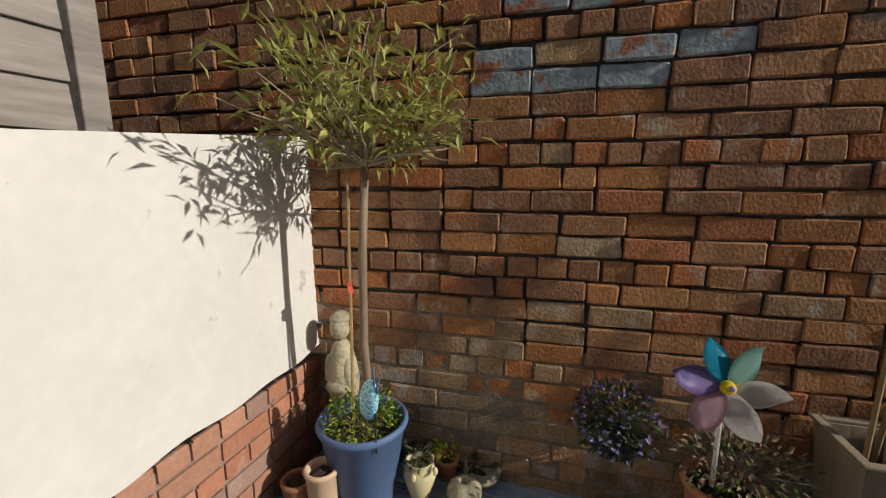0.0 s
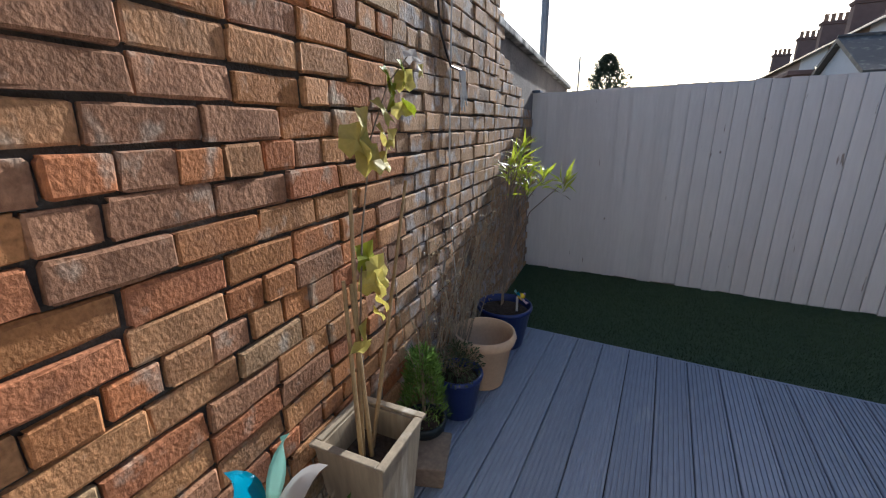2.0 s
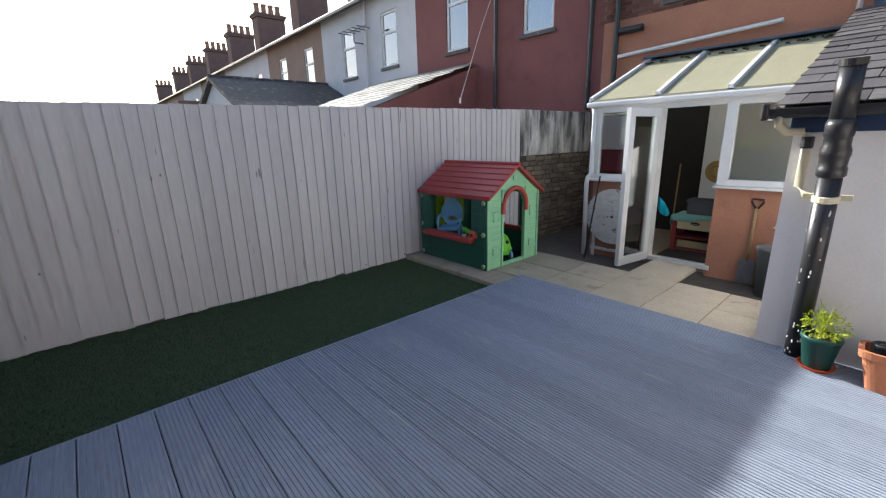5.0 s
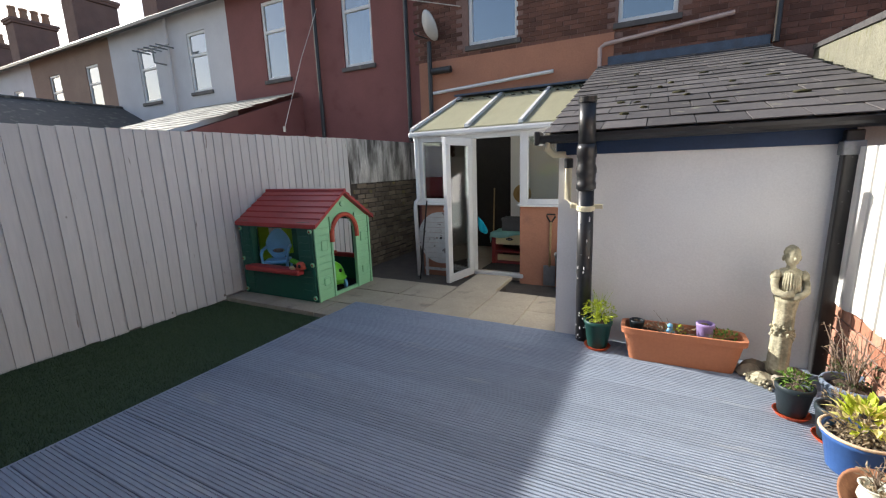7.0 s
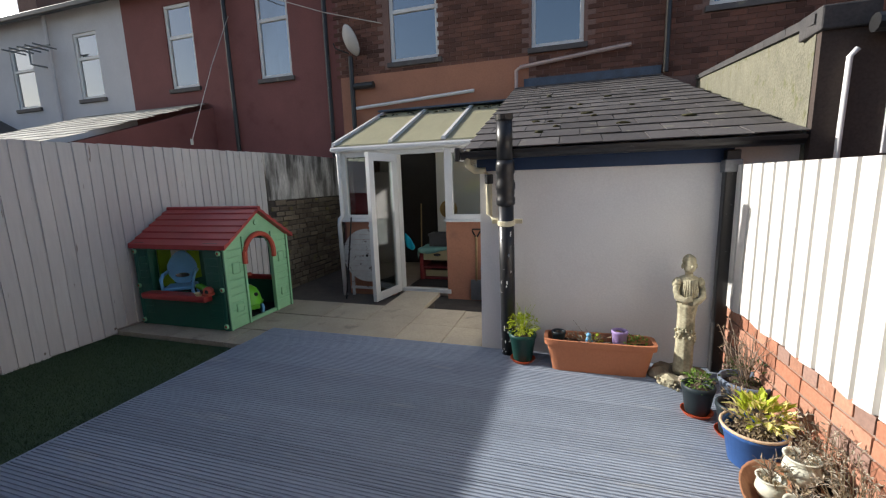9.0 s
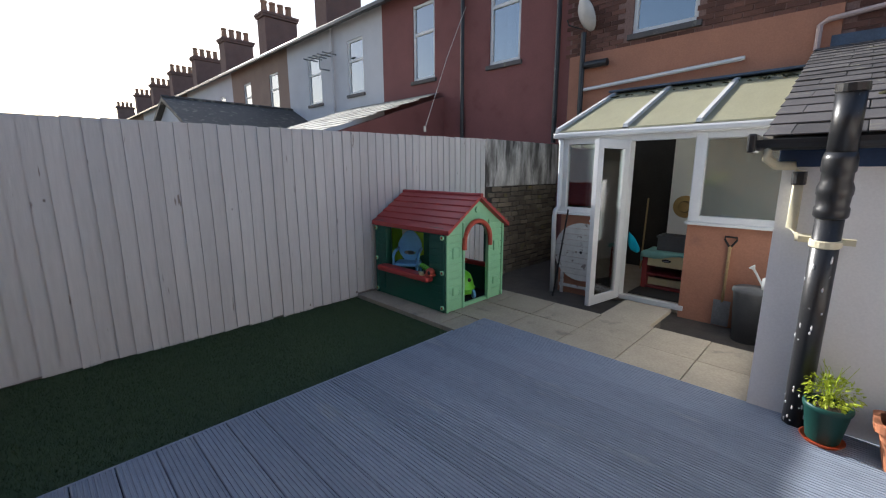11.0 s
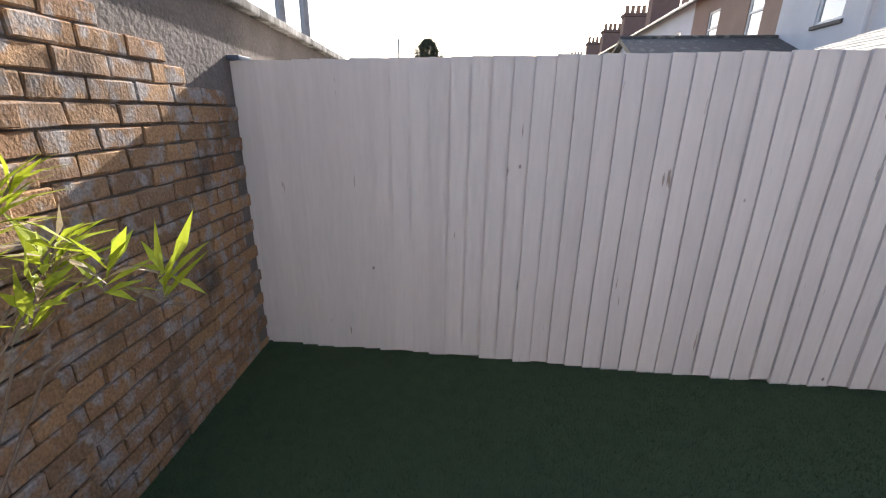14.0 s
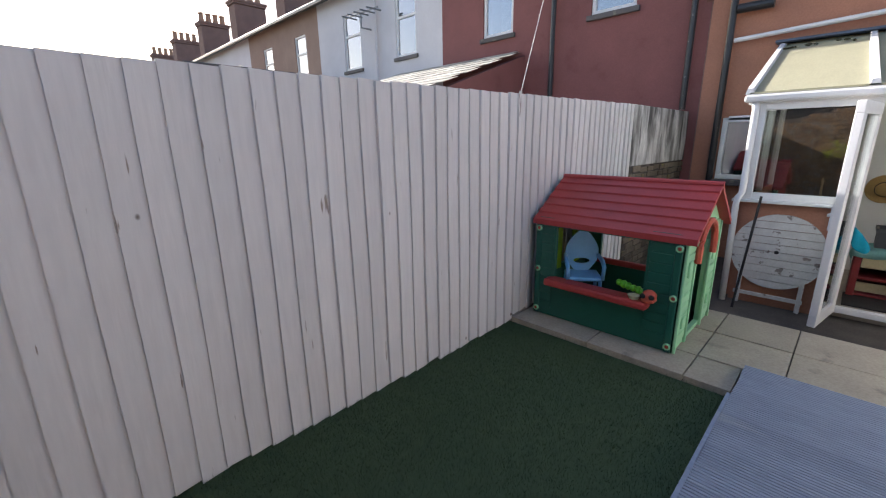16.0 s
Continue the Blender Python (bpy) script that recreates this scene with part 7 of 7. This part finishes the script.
for k in range(16):
    f = mo.uniform(0.08, 0.6)
    bm = B()
    ball(bm, (0, 0, 0), (mo.uniform(0.02, 0.06), mo.uniform(0.015, 0.03), 0.012), 2)
    for v in bm.verts:
        v.co += noise.noise_vector(v.co * 30 + Vector((k, 0, 0))) * 0.008
    o = part("moss", bm, m_moss, roof, "dark dry moss clump")
    o.location = (mo.uniform(-0.9, 0.7), 0.14 + (R_YB - 0.14) * f, R_Z0 + (R_Z1 - R_Z0) * f + 0.028)
bm = B()
tube(bm, [(6.9, HY + 0.16, 5.5), (5.87, HY + 0.16, 5.02), (4.6, HY + 0.14, 4.55), (3.47, HY + 0.04, 4.24)], 0.008, 5)
tagged(part("cable", bm, m_string), "thin pale cable sagging across to the brick house", "cable")

# ---- pieces: deck boards, slabs, bricks, slates ----
PITCH = 0.1672
def deck_board(seed):
    r = random.Random(seed)
    w, ng = PITCH - 0.005, 7
    prof = [(0.0, -0.026), (0.0, -0.004), (0.004, 0.0)]
    cell = (w - 0.012) / ng
    for k in range(ng):
        a = 0.006 + k * cell
        prof += [(a + cell * 0.22, 0.0), (a + cell * 0.32, -0.006), (a + cell * 0.68, -0.006), (a + cell * 0.78, 0.0)]
    prof += [(w - 0.004, 0.0), (w, -0.004), (w, -0.026)]
    vs = [(x, y, z) for x in (0.0, DX1 - DX0) for y, z in prof]
    n = len(prof)
    fs = [(i, i + 1, n + i + 1, n + i) for i in range(n - 1)] + [tuple(range(n)), tuple(range(2 * n - 1, n - 1, -1))]
    me = bpy.data.meshes.new("plank")
    me.from_pydata(vs, [], fs)
    me.materials.append(m_deck)
    return me


plank = deck_board(0)
dr_ = random.Random(2)
k, y = 0, 1.30 - PITCH * 22.5
while y < DY1 + 0.02:
    share("plank", plank, tagged_deck, pose(DX0 + dr_.uniform(-0.004, 0.0), y, dr_.uniform(-0.001, 0.001)))
    y += PITCH
# slabs
sr = random.Random(8)
def slab_mesh(w, d):
    bm = B()
    box(bm, 0, w, 0, d, -0.05, 0.0, 0.003)
    me = bpy.data.meshes.new("slab")
    bm.to_mesh(me)
    bm.free()
    me.materials.append(m_slab)
    return me


SX = [0.70, 1.16, 1.62, 2.12, 2.64, 3.13, 3.60, 4.06, 4.50]
for y0, y1 in ((-2.965, -2.475), (-3.46, -2.965)):
    for x0, x1 in zip(SX, SX[1:]):
        share("slab", slab_mesh(x1 - x0 - 0.008, y1 - y0 - 0.008), patio, pose(x0 + 0.004, y0 + 0.004, -0.038 + sr.uniform(-0.004, 0.003), sr.uniform(-0.25, 0.25), sr.uniform(-0.25, 0.25)))
for x0, x1 in ((2.86, 3.13), (3.13, 3.80), (3.80, 4.50)):
    share("slab", slab_mesh(x1 - x0 - 0.008, 0.345), patio, pose(x0 + 0.004, -2.466, -0.040 + sr.uniform(-0.004, 0.0)))


def brick_mesh(L, H, D, seed, material, amp=0.004):
    """A worn brick: front grid with rounded, chipped edges, facing -y; origin at its lower left front corner."""
    r = random.Random(seed)
    nx, nz = (5, 3) if L > 0.15 else (3, 3)
    vs, fs = [], []
    for j in range(nz + 1):
        for i in range(nx + 1):
            fx = (0.0, 0.028, 0.35, 0.65, 0.972, 1.0)[i] if nx == 5 else (0.0, 0.055, 0.945, 1.0)[i]
            fz = (0.0, 0.085, 0.915, 1.0)[j]
            edge = i in (0, nx) or j in (0, nz)
            corner = i in (0, nx) and j in (0, nz)
            rag = 0.0036 if amp > 0.002 else 0.0012
            x = L * fx + (r.uniform(-rag, rag) if edge else 0) + ((0.003 if i == 0 else -0.003) * amp / 0.006 if corner else 0)
            z = H * fz + (r.uniform(-rag, rag) if edge else 0) + ((0.003 if j == 0 else -0.003) * amp / 0.006 if corner else 0)
            y = -D + r.uniform(0, amp) + (amp * (0.35 + r.uniform(0, 0.6)) if edge else 0)
            vs.append((x, y, z))
    if r.random() < 0.55:
        k = r.choice((0, nx, (nx + 1) * nz, (nx + 1) * (nz + 1) - 1))
        cx = 0.4 if k % (nx + 1) == 0 else -0.4
        vs[k] = (vs[k][0] + cx * r.uniform(0.01, 0.03), vs[k][1] + 0.008, vs[k][2] + (1 if k <= nx else -1) * r.uniform(0.004, 0.014))
    w = nx + 1
    for j in range(nz):
        for i in range(nx):
            fs.append((j * w + i, j * w + i + 1, (j + 1) * w + i + 1, (j + 1) * w + i))
    ring = list(range(0, nx + 1)) + [j * w + nx for j in range(1, nz + 1)] + [nz * w + i for i in range(nx - 1, -1, -1)] + [j * w for j in range(nz - 1, 0, -1)]
    base = len(vs)
    for k in ring:
        vs.append((vs[k][0], 0.004, vs[k][2]))
    m = len(ring)
    for k in range(m):
        fs.append((ring[(k + 1) % m], ring[k], base + k, base + (k + 1) % m))
    return vs, fs


def as_mesh(vf, material):
    me = bpy.data.meshes.new("brick")
    me.from_pydata(vf[0], [], vf[1])
    me.materials.append(material)
    return me


BH = COURSE - 0.009
st_v = [brick_mesh(STRETCH - 0.007, BH, 0.018, s, m_brick, 0.006) for s in range(18)]
hd_v = [brick_mesh(HEAD - 0.007, BH, 0.018, 50 + s, m_brick, 0.006) for s in range(10)]
st_m = [as_mesh(v, m_brick) for v in st_v]
hd_m = [as_mesh(v, m_brick) for v in hd_v]
st_t, hd_t = [as_mesh(v, m_brick_tan) for v in st_v], [as_mesh(v, m_brick_tan) for v in hd_v]
st_b = [as_mesh(v, m_brick_blue) for v in st_v[:5]]
br = random.Random(21)
rest = {"a": ([], []), "b": ([], [])}
n_parts = 0
for row in range(-1, 36):
    z = ROW0 + row * COURSE
    head = row % 5 == 0
    w = HEAD if head else STRETCH
    x = -2.5 + (0.0 if head else (row % 2) * STRETCH / 2 + br.uniform(-0.02, 0.02))
    while x < 2.93 - 0.03:
        ww = w
        if not head and br.random() < 0.06:
            ww = HEAD
        short = ww < 0.15
        dz, dy = br.uniform(-0.003, 0.003) + 0.009 * noise.noise((x * 0.9, row * 0.31, 2.0)), br.uniform(-0.005, 0.006)
        blue = (-0.5 < x < 0.36 and 1.66 < z < 1.99 and br.random() < 0.9) or (-0.5 < x < 0.10 and 1.57 < z <= 1.66 and br.random() < 0.8) or br.random() < 0.003
        near = -0.75 < x < 1.35 and 0.2 < z < 1.95
        m = pose(x + br.uniform(-0.003, 0.003), dy, z + dz, 0, br.uniform(-0.8, 0.8), br.uniform(-0.6, 0.6)) @ Matrix.Diagonal((br.uniform(0.975, 1.012), 1.0, br.uniform(0.95, 1.04), 1.0))
        if near and n_parts < 310 or (blue and not short):
            n_parts += 1
            tan = br.random() < max(0.04, 1.0 - 1.0 * z - 0.9 * max(0.0, x))
            me = br.choice(hd_t if short else st_t) if tan and not blue else (br.choice(hd_m) if short else (br.choice(st_b) if blue else br.choice(st_m)))
            share("brick", me, wall_n, m)
        else:
            v, f = br.choice(hd_v) if short else br.choice(st_v)
            lime = x > 1.25 + 0.5 * noise.noise((x * 2, 0, z * 2)) or z < 0.22 or (z < 0.5 and br.random() < 0.45)
            vs_, fs_ = rest["b" if lime else "a"]
            k = len(vs_)
            vs_ += [tuple(m @ Vector(p)) for p in v]
            fs_ += [tuple(k + i for i in q) for q in f]
        x += ww
for key, material in (("a", m_brick_rest), ("b", m_brick_lime)):
    ob = raw("brickwork", *rest[key], material, wall_n)
    ob["kind"] = "stuff"
# lower stretch: bricks below the render
vs_, fs_ = [], []
for row in range(-2, 22):
    z = ROW0 + row * COURSE
    x = 2.94 + (row % 2) * 0.11 - 0.11
    while x < 4.24:
        top = 1.98 - 0.32 * max(0.0, x - 3.0) ** 1.3
        if z + COURSE < max(top, 1.55):
            m = pose(x, 0.03 + br.uniform(-0.004, 0.004), z, 0, br.uniform(-0.6, 0.6))
            v, f = br.choice(st_v)
            k = len(vs_)
            vs_ += [tuple(m @ Vector(p)) for p in v]
            fs_ += [tuple(k + i for i in q) for q in f]
        x += STRETCH
ob = raw("brickwork", vs_, fs_, m_brick_lime, wall_low)
ob["kind"] = "stuff"
# low west wall bricks
rs = [as_mesh(brick_mesh(0.218, 0.068, 0.010, 80 + s, m_redbrick, 0.0015), m_redbrick) for s in range(5)]
rh = [as_mesh(brick_mesh(0.104, 0.068, 0.010, 90 + s, m_redbrick, 0.0015), m_redbrick) for s in range(4)]
for row in range(0, 6):
    z = 0.005 + row * 0.082
    soldier = row % 2 == 1
    x = 0.01 + (row % 2) * 0.11
    while x < west_len - 0.1:
        w = 0.114 if soldier else 0.228
        m = pose(x + w - 0.01, -0.004, z, 0, 0, 180)
        share("brick", br.choice(rh if soldier else rs), wall_w, m)
        x += w
# east wall bricks
es = [as_mesh(brick_mesh(0.215, 0.07, 0.016, 120 + s, m_brick, 0.006), m_rubble) for s in range(8)]
for row in range(0, 18):
    y = -4.62
    y -= (row % 2) * 0.11
    while y > -6.6:
        wd = br.uniform(0.75, 1.25)
        share("brick", br.choice(es), wall_e, pose(4.552, y, -0.36 + row * 0.083 + br.uniform(-0.006, 0.006), 0, br.uniform(-2, 2), -90) @ Matrix.Diagonal((wd, br.uniform(0.7, 1.6), br.uniform(0.85, 1.1), 1)))
        y -= 0.228 * wd
# outhouse slates
sl_w, rows_s = 0.285, 17
bm = B()
box(bm, 0, sl_w - 0.006, 0, 0.33, -0.007, 0.0, 0.0015)
sme = bpy.data.meshes.new("slate")
bm.to_mesh(sme)
bm.free()
sme.materials.append(m_slate)
slope = math.degrees(math.atan2(R_Z1 - R_Z0, 0.14 - R_YB))
run = math.hypot(R_Z1 - R_Z0, 0.14 - R_YB)
for r in range(rows_s):
    f = r / rows_s
    y, z = 0.15 + (R_YB - 0.14) * f, R_Z0 + (R_Z1 - R_Z0) * f + 0.022
    xl, xr = -1.23 + 0.06 * f, 0.86 + 0.18 * f
    x = xl - 0.02 + (r % 2) * sl_w / 2
    if r % 2:
        share("slate", sme, roof, Matrix.LocRotScale((xl, y, z), Euler((radians(slope - 2.0), 0, math.pi)), (0.48, 1, 1)) @ Matrix.Translation((-sl_w, 0, 0)))
    while x < xr - 0.02:
        w = min(1.0, (xr - x) / sl_w)
        share("slate", sme, roof, Matrix.LocRotScale((x + sl_w * w, y, z + br.uniform(0, 0.003)), Euler((radians(slope - 2.0 + br.uniform(-0.4, 0.4)), br.uniform(-0.006, 0.006), math.pi + br.uniform(-0.01, 0.01))), (w, 1, 1)))
        x += sl_w
